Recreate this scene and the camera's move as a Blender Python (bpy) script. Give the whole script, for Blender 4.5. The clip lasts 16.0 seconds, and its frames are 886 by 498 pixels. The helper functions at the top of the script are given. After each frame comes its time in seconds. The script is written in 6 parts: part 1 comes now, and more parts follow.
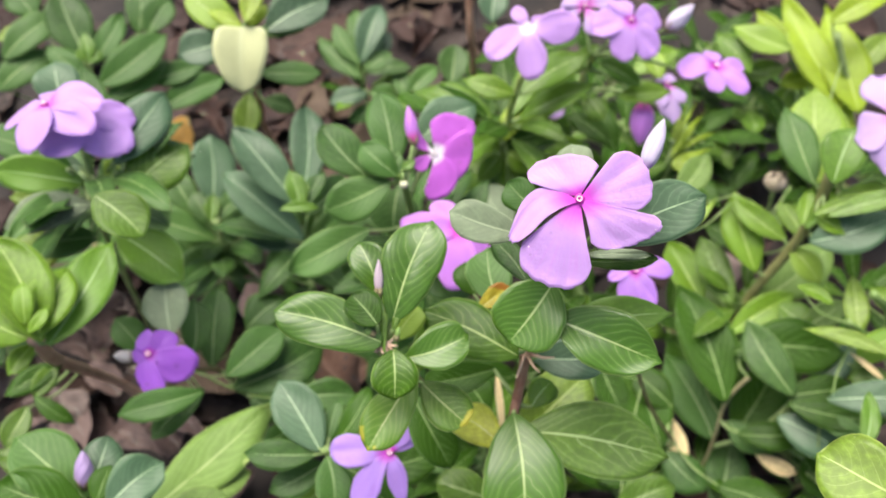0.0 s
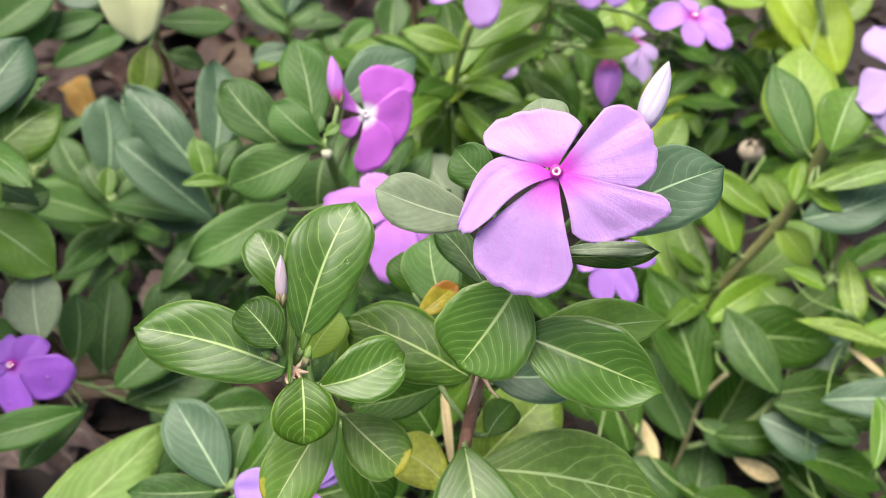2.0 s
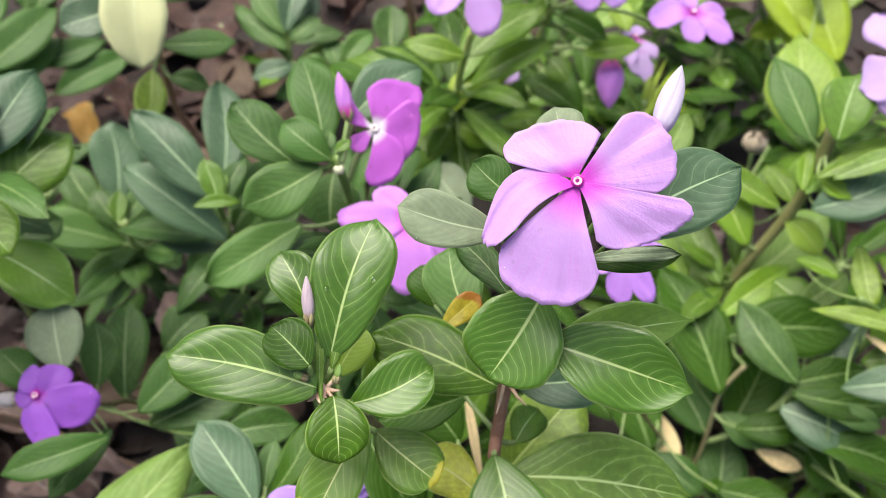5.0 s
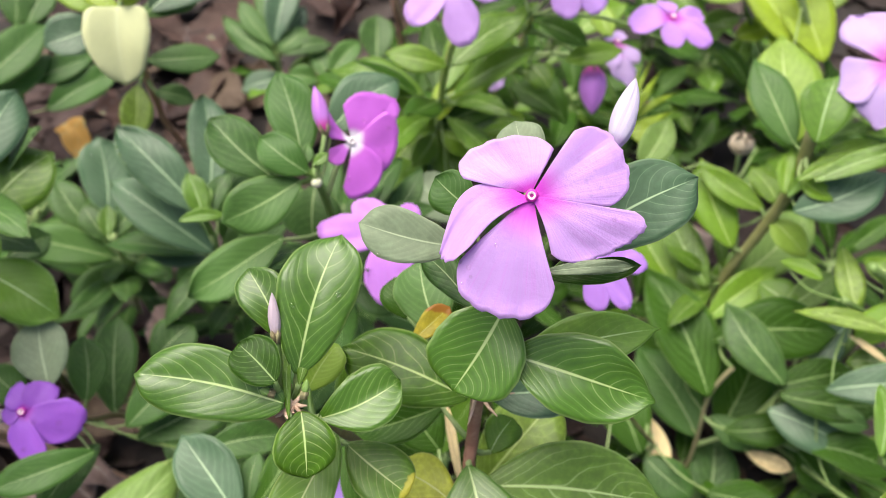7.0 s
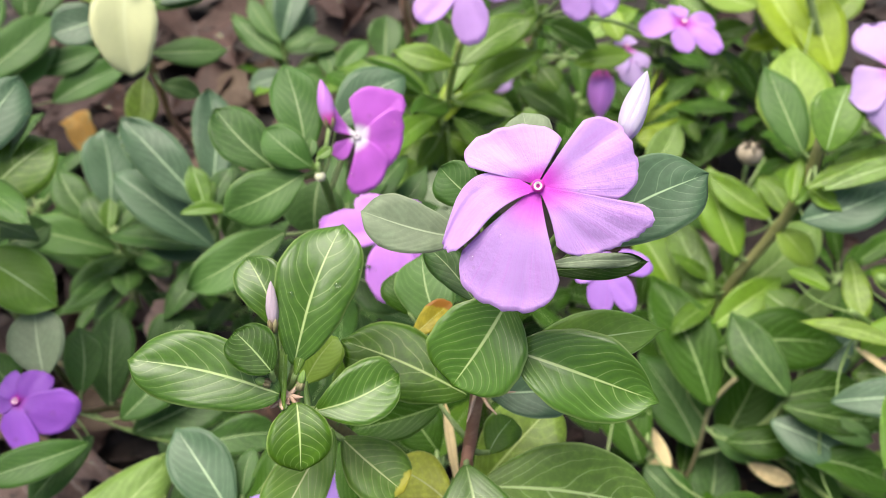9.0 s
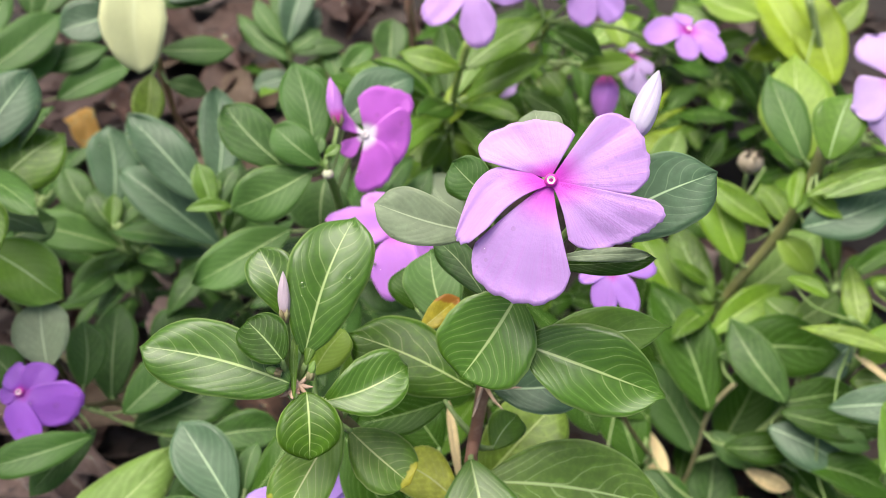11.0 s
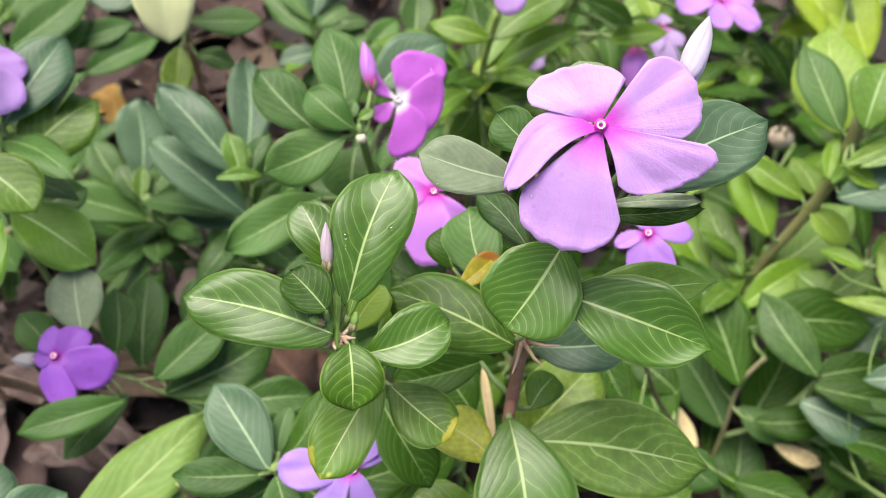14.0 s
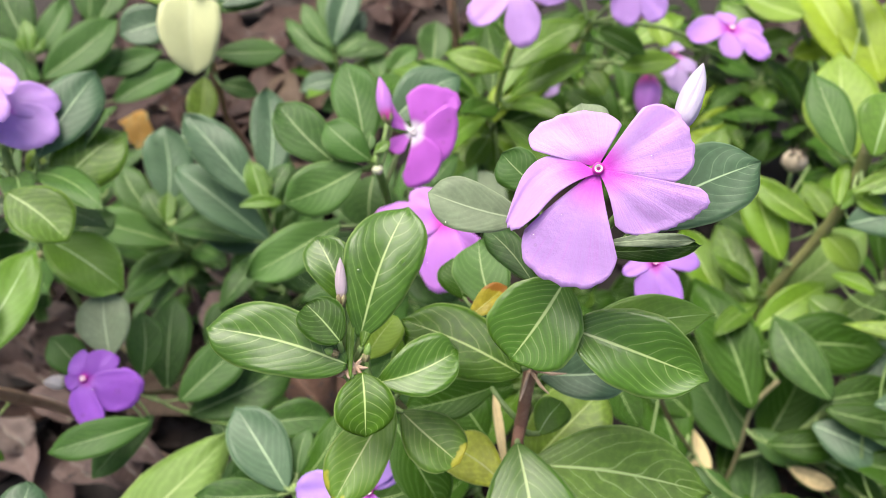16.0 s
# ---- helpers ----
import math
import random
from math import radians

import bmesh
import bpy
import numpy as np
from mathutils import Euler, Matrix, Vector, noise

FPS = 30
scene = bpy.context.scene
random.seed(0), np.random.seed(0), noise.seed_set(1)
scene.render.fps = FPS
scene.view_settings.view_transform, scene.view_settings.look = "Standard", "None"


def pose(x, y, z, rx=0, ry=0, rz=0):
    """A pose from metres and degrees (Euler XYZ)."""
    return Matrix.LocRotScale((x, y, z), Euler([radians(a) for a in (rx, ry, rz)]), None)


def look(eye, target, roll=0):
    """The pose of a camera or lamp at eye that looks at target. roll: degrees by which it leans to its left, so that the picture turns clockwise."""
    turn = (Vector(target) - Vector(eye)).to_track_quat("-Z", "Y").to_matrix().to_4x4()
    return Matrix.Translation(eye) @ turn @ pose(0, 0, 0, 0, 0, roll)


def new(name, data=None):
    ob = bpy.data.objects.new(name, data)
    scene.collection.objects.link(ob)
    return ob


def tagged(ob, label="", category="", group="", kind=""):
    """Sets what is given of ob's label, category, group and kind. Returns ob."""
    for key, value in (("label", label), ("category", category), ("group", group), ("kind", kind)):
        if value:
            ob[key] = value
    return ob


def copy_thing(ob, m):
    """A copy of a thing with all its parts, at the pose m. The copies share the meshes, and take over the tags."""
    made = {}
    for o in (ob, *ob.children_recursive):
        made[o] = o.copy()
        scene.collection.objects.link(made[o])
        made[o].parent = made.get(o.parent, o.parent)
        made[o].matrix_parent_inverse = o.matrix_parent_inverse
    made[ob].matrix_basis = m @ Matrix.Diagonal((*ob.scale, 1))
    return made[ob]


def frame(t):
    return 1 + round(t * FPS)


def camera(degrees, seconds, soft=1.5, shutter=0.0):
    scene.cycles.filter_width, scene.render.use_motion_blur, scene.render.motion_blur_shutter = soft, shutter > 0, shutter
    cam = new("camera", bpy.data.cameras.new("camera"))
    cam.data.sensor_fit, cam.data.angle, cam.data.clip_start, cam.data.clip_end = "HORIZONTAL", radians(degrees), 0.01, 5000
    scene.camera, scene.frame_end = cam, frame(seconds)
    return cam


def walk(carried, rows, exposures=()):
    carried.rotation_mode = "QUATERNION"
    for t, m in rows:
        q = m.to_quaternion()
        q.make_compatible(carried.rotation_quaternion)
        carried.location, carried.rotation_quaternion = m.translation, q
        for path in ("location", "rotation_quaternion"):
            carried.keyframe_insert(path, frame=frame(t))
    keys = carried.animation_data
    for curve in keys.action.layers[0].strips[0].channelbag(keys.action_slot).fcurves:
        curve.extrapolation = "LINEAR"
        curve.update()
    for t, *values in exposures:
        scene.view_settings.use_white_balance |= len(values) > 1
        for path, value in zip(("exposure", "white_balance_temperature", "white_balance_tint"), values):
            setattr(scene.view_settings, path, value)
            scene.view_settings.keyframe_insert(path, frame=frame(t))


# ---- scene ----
cam = camera(56.91, 16.0, soft=0.6)
cam.data.dof.use_dof, cam.data.dof.focus_distance, cam.data.dof.aperture_fstop = True, 0.166, 20.0
PATH = [
    (0, (0.00000, 0.00000, 0.47000), (-0.00116, 0.32105, 0.08669), -0.35),
    (0.5, (0.00243, 0.03321, 0.43230), (0.02278, 0.34669, 0.04331), 2.53),
    (1, (0.00716, 0.04726, 0.43016), (0.03373, 0.35748, 0.03894), 2.24),
    (1.5, (0.00495, 0.04741, 0.42580), (0.03276, 0.35644, 0.03372), 2.37),
    (2, (0.00444, 0.04350, 0.42467), (0.03572, 0.35008, 0.03093), 3.90),
    (2.5, (-0.00025, 0.04033, 0.42753), (0.03071, 0.34675, 0.03364), 2.90),
    (3, (-0.00293, 0.04149, 0.42397), (0.02938, 0.35046, 0.03219), 2.70),
    (3.5, (-0.00565, 0.04389, 0.42382), (0.02379, 0.35055, 0.03001), 1.84),
    (4, (-0.00394, 0.04366, 0.42538), (0.02526, 0.35060, 0.03176), 1.33),
    (6.5, (0.00687, 0.04606, 0.42903), (0.03430, 0.35595, 0.03761), -0.55),
    (7, (0.00931, 0.04440, 0.43036), (0.03586, 0.35440, 0.03897), -0.90),
    (7.5, (0.00856, 0.04077, 0.42819), (0.03468, 0.35021, 0.03631), 0.07),
    (8, (0.00827, 0.04319, 0.42645), (0.03639, 0.35401, 0.03581), 0.11),
    (8.5, (0.00974, 0.04408, 0.42561), (0.03567, 0.35695, 0.03646), 0.04),
    (11, (0.00568, 0.04007, 0.42501), (0.03357, 0.35804, 0.04015), 1.70),
    (11.5, (0.01001, 0.05474, 0.42624), (0.04491, 0.37272, 0.04196), 1.18),
    (12, (0.01015, 0.07171, 0.41917), (0.05159, 0.36697, 0.01779), 0.90),
    (12.5, (0.00771, 0.07464, 0.41651), (0.04787, 0.36907, 0.01439), 0.35),
    (13, (0.00352, 0.06050, 0.41324), (0.04073, 0.36364, 0.01736), 1.18),
    (13.5, (0.00320, 0.04414, 0.41627), (0.02560, 0.35089, 0.02206), 0.10),
    (14, (-0.00069, 0.03483, 0.41865), (0.01756, 0.34830, 0.02955), 0.65),
    (14.5, (-0.00119, 0.02846, 0.42282), (0.01111, 0.34429, 0.03539), 0.61),
    (15, (-0.00216, 0.02728, 0.42535), (0.00777, 0.34558, 0.03988), 0.48),
    (15.5, (-0.00283, 0.02857, 0.42364), (0.00700, 0.34697, 0.03825), 0.46),
    (16, (0.00249, 0.03234, 0.42853), (0.00706, 0.35347, 0.04532), -1.33),
]
STOPS = [(0.0, 0.45), (0.5, 0.47), (1.5, 0.40), (3.0, 0.37), (4.0, 0.35), (6.5, 0.39), (8.5, 0.38), (11.0, 0.33), (12.5, 0.26), (13.5, 0.38), (14.5, 0.42), (16.0, 0.42)]
walk(cam, [(t, look(eye, target, roll)) for t, eye, target, roll in PATH], STOPS)

# ---- light ----
world = bpy.data.worlds.new("overcast_sky")
scene.world = world
world.use_nodes = True
wn, wl = world.node_tree.nodes, world.node_tree.links
sky = wn.new("ShaderNodeTexSky")
sky.sky_type, sky.sun_disc = "NISHITA", False
sky.sun_elevation, sky.sun_rotation = radians(72), radians(-55)
sky.air_density, sky.dust_density, sky.ozone_density = 1.0, 6.0, 0.6
wl.new(sky.outputs["Color"], wn["Background"].inputs["Color"])
wn["Background"].inputs["Strength"].default_value = 0.135
sun_data = bpy.data.lights.new("sun", "SUN")
sun_data.energy, sun_data.angle, sun_data.color = 2.92, radians(48), (1.0, 0.965, 0.885)
sun = new("sun", sun_data)
sun.matrix_world = look((-0.45, 0.55, 1.9), (0, 0.25, 0.1))


# ---- materials ----
def graph(name):
    m = bpy.data.materials.new(name)
    m.use_nodes = True
    nodes, links = m.node_tree.nodes, m.node_tree.links
    return m, nodes, links, nodes["Principled BSDF"]


def math_node(nodes, links, op, a, b=None, clamp=False):
    n = nodes.new("ShaderNodeMath")
    n.operation, n.use_clamp = op, clamp
    for i, v in enumerate((a, b)):
        if v is None:
            continue
        if hasattr(v, "links"):
            links.new(v, n.inputs[i])
        else:
            n.inputs[i].default_value = v
    return n.outputs[0]


def mix_node(nodes, links, fac, a, b, mode="MIX"):
    n = nodes.new("ShaderNodeMix")
    n.data_type, n.blend_type = "RGBA", mode
    for i, v in ((0, fac), (6, a), (7, b)):
        if hasattr(v, "links"):
            links.new(v, n.inputs[i])
        else:
            n.inputs[i].default_value = v if i == 0 else (*v, 1.0)
    return n.outputs[2]


def span(nodes, links, v, a, b, lo=0.0, hi=1.0):
    n = nodes.new("ShaderNodeMapRange")
    n.interpolation_type = "SMOOTHSTEP"
    links.new(v, n.inputs[0])
    for i, x in zip((1, 2, 3, 4), (a, b, lo, hi)):
        n.inputs[i].default_value = x
    return n.outputs[0]


def noise_node(nodes, links, scale, detail=3.0, rough=0.55, coords="Object"):
    c = nodes.new("ShaderNodeTexCoord")
    n = nodes.new("ShaderNodeTexNoise")
    n.inputs["Scale"].default_value, n.inputs["Detail"].default_value = scale, detail
    n.inputs["Roughness"].default_value = rough
    links.new(c.outputs[coords], n.inputs["Vector"])
    return n.outputs["Fac"]


def relief(nodes, links, shader, height, strength, distance):
    b = nodes.new("ShaderNodeBump")
    b.inputs["Strength"].default_value, b.inputs["Distance"].default_value = strength, distance
    links.new(height, b.inputs["Height"])
    links.new(b.outputs["Normal"], shader.inputs["Normal"])


def thin(nodes, links, shader, colour, share):
    """Lets a share of the light through a leaf or petal."""
    t = nodes.new("ShaderNodeBsdfTranslucent")
    if hasattr(colour, "links"):
        links.new(colour, t.inputs["Color"])
    else:
        t.inputs["Color"].default_value = (*colour, 1)
    m = nodes.new("ShaderNodeMixShader")
    m.inputs[0].default_value = share
    links.new(shader.outputs[0], m.inputs[1])
    links.new(t.outputs[0], m.inputs[2])
    links.new(m.outputs[0], nodes["Material Output"].inputs["Surface"])


def leaf_uv(nodes, links):
    uv = nodes.new("ShaderNodeUVMap")
    uv.uv_map = "blade"
    sep = nodes.new("ShaderNodeSeparateXYZ")
    links.new(uv.outputs[0], sep.inputs[0])
    across = math_node(nodes, links, "MULTIPLY", math_node(nodes, links, "ABSOLUTE", math_node(nodes, links, "SUBTRACT", sep.outputs[0], 0.5)), 2.0)
    return across, sep.outputs[1]


def leaf_material(name, base, rib, veins, rough=0.31, wear=(0.30, 0.20, 0.05), worn=0.0, sheen=0.36, mottle=1.0):
    """A periwinkle blade: pale midrib and curved side veins, quilted between them. veins: how clearly the side veins show."""
    m, nodes, links, sh = graph(name)
    across, along = leaf_uv(nodes, links)
    info = nodes.new("ShaderNodeObjectInfo")
    wob = noise_node(nodes, links, 70, 2)
    rest = math_node(nodes, links, "SUBTRACT", 1.08, along)
    edge = math_node(nodes, links, "DIVIDE", across, math_node(nodes, links, "MULTIPLY", rest, 0.10))
    mid = span(nodes, links, edge, 0.25, 0.75, 1, 0)
    turns = math_node(nodes, links, "ADD", 8.0, math_node(nodes, links, "MULTIPLY", info.outputs["Random"], 2.5))
    bow = math_node(nodes, links, "ADD", math_node(nodes, links, "MULTIPLY", across, 0.20), math_node(nodes, links, "MULTIPLY", math_node(nodes, links, "POWER", across, 2.6), 0.26))
    p = math_node(nodes, links, "MULTIPLY", math_node(nodes, links, "SUBTRACT", along, bow), turns)
    p = math_node(nodes, links, "ADD", p, math_node(nodes, links, "MULTIPLY", wob, 2.0))
    ridge = math_node(nodes, links, "ABSOLUTE", math_node(nodes, links, "SUBTRACT", math_node(nodes, links, "FRACT", p), 0.5))
    side = math_node(nodes, links, "ADD", span(nodes, links, ridge, 0.008, 0.052, 0.85, 0), span(nodes, links, ridge, 0.02, 0.13, 0.14, 0))
    fade = span(nodes, links, across, 0.66, 0.92, 1, 0.1)
    patchy = span(nodes, links, noise_node(nodes, links, 110, 2), 0.3, 0.65, 0.45, 1.0)
    side = math_node(nodes, links, "MULTIPLY", math_node(nodes, links, "MULTIPLY", side, fade), math_node(nodes, links, "MULTIPLY", patchy, veins))
    big, fine = noise_node(nodes, links, 45, 3), noise_node(nodes, links, 420, 4, 0.65)
    shade = math_node(nodes, links, "ADD", math_node(nodes, links, "MULTIPLY", info.outputs["Random"], 0.55), math_node(nodes, links, "MULTIPLY", big, 0.75))
    dark, light = [c * (1 - 0.38 * mottle) for c in base], [min(1, c * (1 + 0.42 * mottle)) for c in base]
    col = mix_node(nodes, links, span(nodes, links, shade, 0.15, 1.15), dark, light)
    col = mix_node(nodes, links, span(nodes, links, fine, 0.38, 0.72, 0, 0.5 * mottle), col, [c * 1.6 for c in base])
    col = mix_node(nodes, links, span(nodes, links, ridge, 0.15, 0.5, 0, 0.30 * min(1.0, veins * 1.3)), col, [c * 0.55 for c in base])
    col = mix_node(nodes, links, span(nodes, links, across, 0.93, 0.99, 0, 0.75), col, [0.5 * a + 0.5 * b for a, b in zip(base, rib)])
    col = mix_node(nodes, links, side, col, [0.35 * a + 0.65 * b for a, b in zip(base, rib)])
    col = mix_node(nodes, links, mid, col, rib)
    if worn:
        spots = math_node(nodes, links, "ADD", math_node(nodes, links, "MULTIPLY", noise_node(nodes, links, 130, 3), 0.5), math_node(nodes, links, "MULTIPLY", along, 0.5))
        col = mix_node(nodes, links, span(nodes, links, spots, 0.80 - worn, 0.84 - worn, 0, 0.9), col, wear)
    links.new(col, sh.inputs["Base Color"])
    links.new(math_node(nodes, links, "ADD", math_node(nodes, links, "MULTIPLY", big, 0.18), rough), sh.inputs["Roughness"])
    sh.inputs["Specular IOR Level"].default_value = sheen
    net = nodes.new("ShaderNodeTexVoronoi")
    net.feature = "DISTANCE_TO_EDGE"
    net.inputs["Scale"].default_value = 900
    at_object = nodes.new("ShaderNodeTexCoord")
    links.new(at_object.outputs["Object"], net.inputs["Vector"])
    cells = span(nodes, links, net.outputs["Distance"], 0.0, 0.25)
    quilt = span(nodes, links, ridge, 0.0, 0.45)
    h = math_node(nodes, links, "ADD", math_node(nodes, links, "MULTIPLY", quilt, math_node(nodes, links, "MULTIPLY", math_node(nodes, links, "SUBTRACT", 1.0, mid), 0.12)), math_node(nodes, links, "ADD", math_node(nodes, links, "MULTIPLY", fine, 0.22), math_node(nodes, links, "MULTIPLY", cells, 0.03)))
    relief(nodes, links, sh, h, 0.42, 0.00035)
    thin(nodes, links, sh, mix_node(nodes, links, 0.5, col, (min(1, base[0] * 2.6), min(1, base[1] * 2.6), base[2] * 1.5)), 0.18)
    return m


def under_material(name, base):
    """The matt, paler underside of a blade."""
    m, nodes, links, sh = graph(name)
    across, along = leaf_uv(nodes, links)
    rest = math_node(nodes, links, "SUBTRACT", 1.1, along)
    mid = span(nodes, links, math_node(nodes, links, "DIVIDE", across, math_node(nodes, links, "MULTIPLY", rest, 0.2)), 0.3, 0.8, 1, 0)
    col = mix_node(nodes, links, noise_node(nodes, links, 90, 4), [c * 0.75 for c in base], [min(1, c * 1.25) for c in base])
    col = mix_node(nodes, links, mid, col, (0.42, 0.52, 0.26))
    links.new(col, sh.inputs["Base Color"])
    sh.inputs["Roughness"].default_value = 0.62
    relief(nodes, links, sh, noise_node(nodes, links, 500, 3), 0.3, 0.0004)
    thin(nodes, links, sh, col, 0.22)
    return m


def petal_material(name, outer, inner, reach, star=None, star_reach=0.30):
    """Silky petal: colour deepens towards the throat, with fine lengthwise veins."""
    m, nodes, links, sh = graph(name)
    uv = nodes.new("ShaderNodeUVMap")
    uv.uv_map = "blade"
    sep = nodes.new("ShaderNodeSeparateXYZ")
    links.new(uv.outputs[0], sep.inputs[0])
    u, v = sep.outputs[0], sep.outputs[1]
    info = nodes.new("ShaderNodeObjectInfo")
    scaled = nodes.new("ShaderNodeMapping")
    scaled.inputs["Scale"].default_value = (46, 2.0, 1)
    links.new(uv.outputs[0], scaled.inputs["Vector"])
    streak = nodes.new("ShaderNodeTexNoise")
    streak.inputs["Scale"].default_value, streak.inputs["Detail"].default_value = 1.0, 3.0
    links.new(scaled.outputs[0], streak.inputs["Vector"])
    broad = noise_node(nodes, links, 60, 3)
    tone = math_node(nodes, links, "ADD", math_node(nodes, links, "MULTIPLY", broad, 0.6), math_node(nodes, links, "MULTIPLY", info.outputs["Random"], 0.35))
    col = mix_node(nodes, links, span(nodes, links, tone, 0.2, 0.85), [c * 0.86 for c in outer], [min(1, c * 1.12 + 0.02) for c in outer])
    col = mix_node(nodes, links, span(nodes, links, streak.outputs["Fac"], 0.48, 0.72, 0, 0.22), col, [0.45 * a + 0.55 * b for a, b in zip(outer, inner)])
    deep = math_node(nodes, links, "ADD", v, math_node(nodes, links, "MULTIPLY", math_node(nodes, links, "SUBTRACT", streak.outputs["Fac"], 0.5), 0.12))
    col = mix_node(nodes, links, span(nodes, links, deep, 0.06, reach, 1, 0), col, inner)
    if star:
        col = mix_node(nodes, links, span(nodes, links, deep, star_reach * 0.36, star_reach, 1, 0), col, star)
    links.new(col, sh.inputs["Base Color"])
    sh.inputs["Roughness"].default_value = 0.46
    sh.inputs["Sheen Weight"].default_value = 0.25
    relief(nodes, links, sh, math_node(nodes, links, "ADD", math_node(nodes, links, "MULTIPLY", streak.outputs["Fac"], 0.35), math_node(nodes, links, "MULTIPLY", noise_node(nodes, links, 300, 4, 0.6), 1.3)), 0.40, 0.0007)
    thin(nodes, links, sh, col, 0.2)
    return m


def plain_material(name, a, b, scale, rough, depth=0.0006, spec=0.5, gloss_noise=0.0):
    """Two tones over two scales of noise, with relief."""
    m, nodes, links, sh = graph(name)
    big, fine = noise_node(nodes, links, scale, 4), noise_node(nodes, links, scale * 8, 4, 0.65)
    info = nodes.new("ShaderNodeObjectInfo")
    f = math_node(nodes, links, "ADD", math_node(nodes, links, "MULTIPLY", big, 0.7), math_node(nodes, links, "MULTIPLY", fine, 0.3))
    f = math_node(nodes, links, "ADD", f, math_node(nodes, links, "MULTIPLY", math_node(nodes, links, "SUBTRACT", info.outputs["Random"], 0.5), 0.3))
    col = mix_node(nodes, links, span(nodes, links, f, 0.3, 0.72), a, b)
    links.new(col, sh.inputs["Base Color"])
    sh.inputs["Roughness"].default_value = rough
    sh.inputs["Specular IOR Level"].default_value = spec
    relief(nodes, links, sh, f, 0.6, depth)
    return m


RIB = (0.50, 0.62, 0.30)
LEAF = {
    # deep green leaves, and leaves whose shade is put into the colour
    "D": leaf_material("leaf_deep_and_shaded_green", (0.034, 0.091, 0.006), (0.27, 0.40, 0.13), 0.7, sheen=0.16),
    "C": leaf_material("leaf_cool_green", (0.064, 0.144, 0.026), (0.36, 0.50, 0.19), 0.42, rough=0.40),
    "K": leaf_material("leaf_cool_deep_green", (0.046, 0.120, 0.016), (0.30, 0.43, 0.17), 0.45, rough=0.40, sheen=0.35),
    "F": leaf_material("leaf_veined_green", (0.070, 0.168, 0.006), (0.46, 0.60, 0.20), 0.75, rough=0.29, sheen=0.32),
    "M": leaf_material("leaf_mid_green", (0.088, 0.182, 0.010), (0.38, 0.52, 0.18), 0.7, sheen=0.35),
    "B": leaf_material("leaf_blue_green", (0.068, 0.134, 0.064), (0.42, 0.60, 0.33), 0.42, rough=0.34, sheen=0.5),
    "L": leaf_material("leaf_lime_green", (0.280, 0.400, 0.020), (0.52, 0.64, 0.14), 0.25),
    "I": leaf_material("leaf_fresh_lime", (0.132, 0.250, 0.014), (0.46, 0.60, 0.16), 0.4),
    "J": leaf_material("leaf_veined_cool_green", (0.062, 0.150, 0.010), (0.46, 0.60, 0.22), 0.75, rough=0.23, sheen=0.6),
    "H": leaf_material("leaf_matt_pale_green", (0.150, 0.250, 0.050), (0.46, 0.58, 0.22), 0.5, rough=0.45),
    "Q": leaf_material("leaf_veined_pale_green", (0.142, 0.262, 0.034), (0.48, 0.64, 0.24), 0.8, rough=0.33),
    "P": leaf_material("leaf_pale_green", (0.200, 0.315, 0.035), (0.48, 0.60, 0.18), 0.45),
    # grey-green with the whitish sky sheen mixed into its base colour
    "G": leaf_material("leaf_grey_sheen_green", (0.190, 0.242, 0.142), (0.46, 0.55, 0.34), 0.22, rough=0.42),
    "Y": leaf_material("leaf_pale_yellow", (0.680, 0.710, 0.380), (0.74, 0.78, 0.46), 0.04, rough=0.5, mottle=0.12),
    "O": leaf_material("leaf_turning_yellow", (0.460, 0.385, 0.030), (0.58, 0.58, 0.18), 0.35, wear=(0.33, 0.11, 0.02), worn=0.22),
    "S": leaf_material("leaf_shoot_green", (0.108, 0.220, 0.022), (0.48, 0.66, 0.28), 0.2),
    "E": leaf_material("leaf_yellowing", (0.520, 0.570, 0.060), (0.66, 0.70, 0.26), 0.35),
    "W": leaf_material("leaf_worn_green", (0.088, 0.178, 0.018), (0.48, 0.56, 0.22), 0.55, wear=(0.46, 0.43, 0.05), worn=0.10),
    "X": leaf_material("dead_leaf_flat_mauve", (0.165, 0.116, 0.103), (0.26, 0.23, 0.21), 0.3, rough=0.5, sheen=0.2),
    "V": leaf_material("dead_leaf_flat_grey", (0.185, 0.142, 0.125), (0.29, 0.27, 0.24), 0.3, rough=0.5, sheen=0.2),
    "R": leaf_material("dead_leaf_flat_red", (0.075, 0.045, 0.038), (0.15, 0.08, 0.06), 0.3, rough=0.45, sheen=0.2),
    "N": leaf_material("dead_leaf_flat_rust", (0.160, 0.094, 0.070), (0.28, 0.16, 0.11), 0.3, rough=0.5, sheen=0.2),
    "A": leaf_material("dead_leaf_flat_amber", (0.480, 0.270, 0.060), (0.55, 0.38, 0.14), 0.15, rough=0.5),
    "T": leaf_material("leaf_tan_dead", (0.590, 0.470, 0.250), (0.62, 0.53, 0.32), 0.2, rough=0.6),
}
UNDER = {"H": "p", "Q": "g", "D": "g", "J": "g", "I": "p", "C": "g", "K": "g", "F": "g", "M": "g", "B": "g", "G": "g", "P": "p", "L": "p", "Y": "y", "O": "y", "W": "g", "T": "y", "X": "b", "V": "b", "R": "b", "N": "b", "A": "y", "E": "y", "S": "p"}
UNDERSIDE = {"g": under_material("leaf_underside", (0.16, 0.26, 0.09)), "p": under_material("leaf_underside_pale", (0.33, 0.45, 0.12)),
             "b": under_material("dead_leaf_underside", (0.11, 0.08, 0.07)),
             "y": under_material("leaf_underside_yellow", (0.50, 0.48, 0.22))}
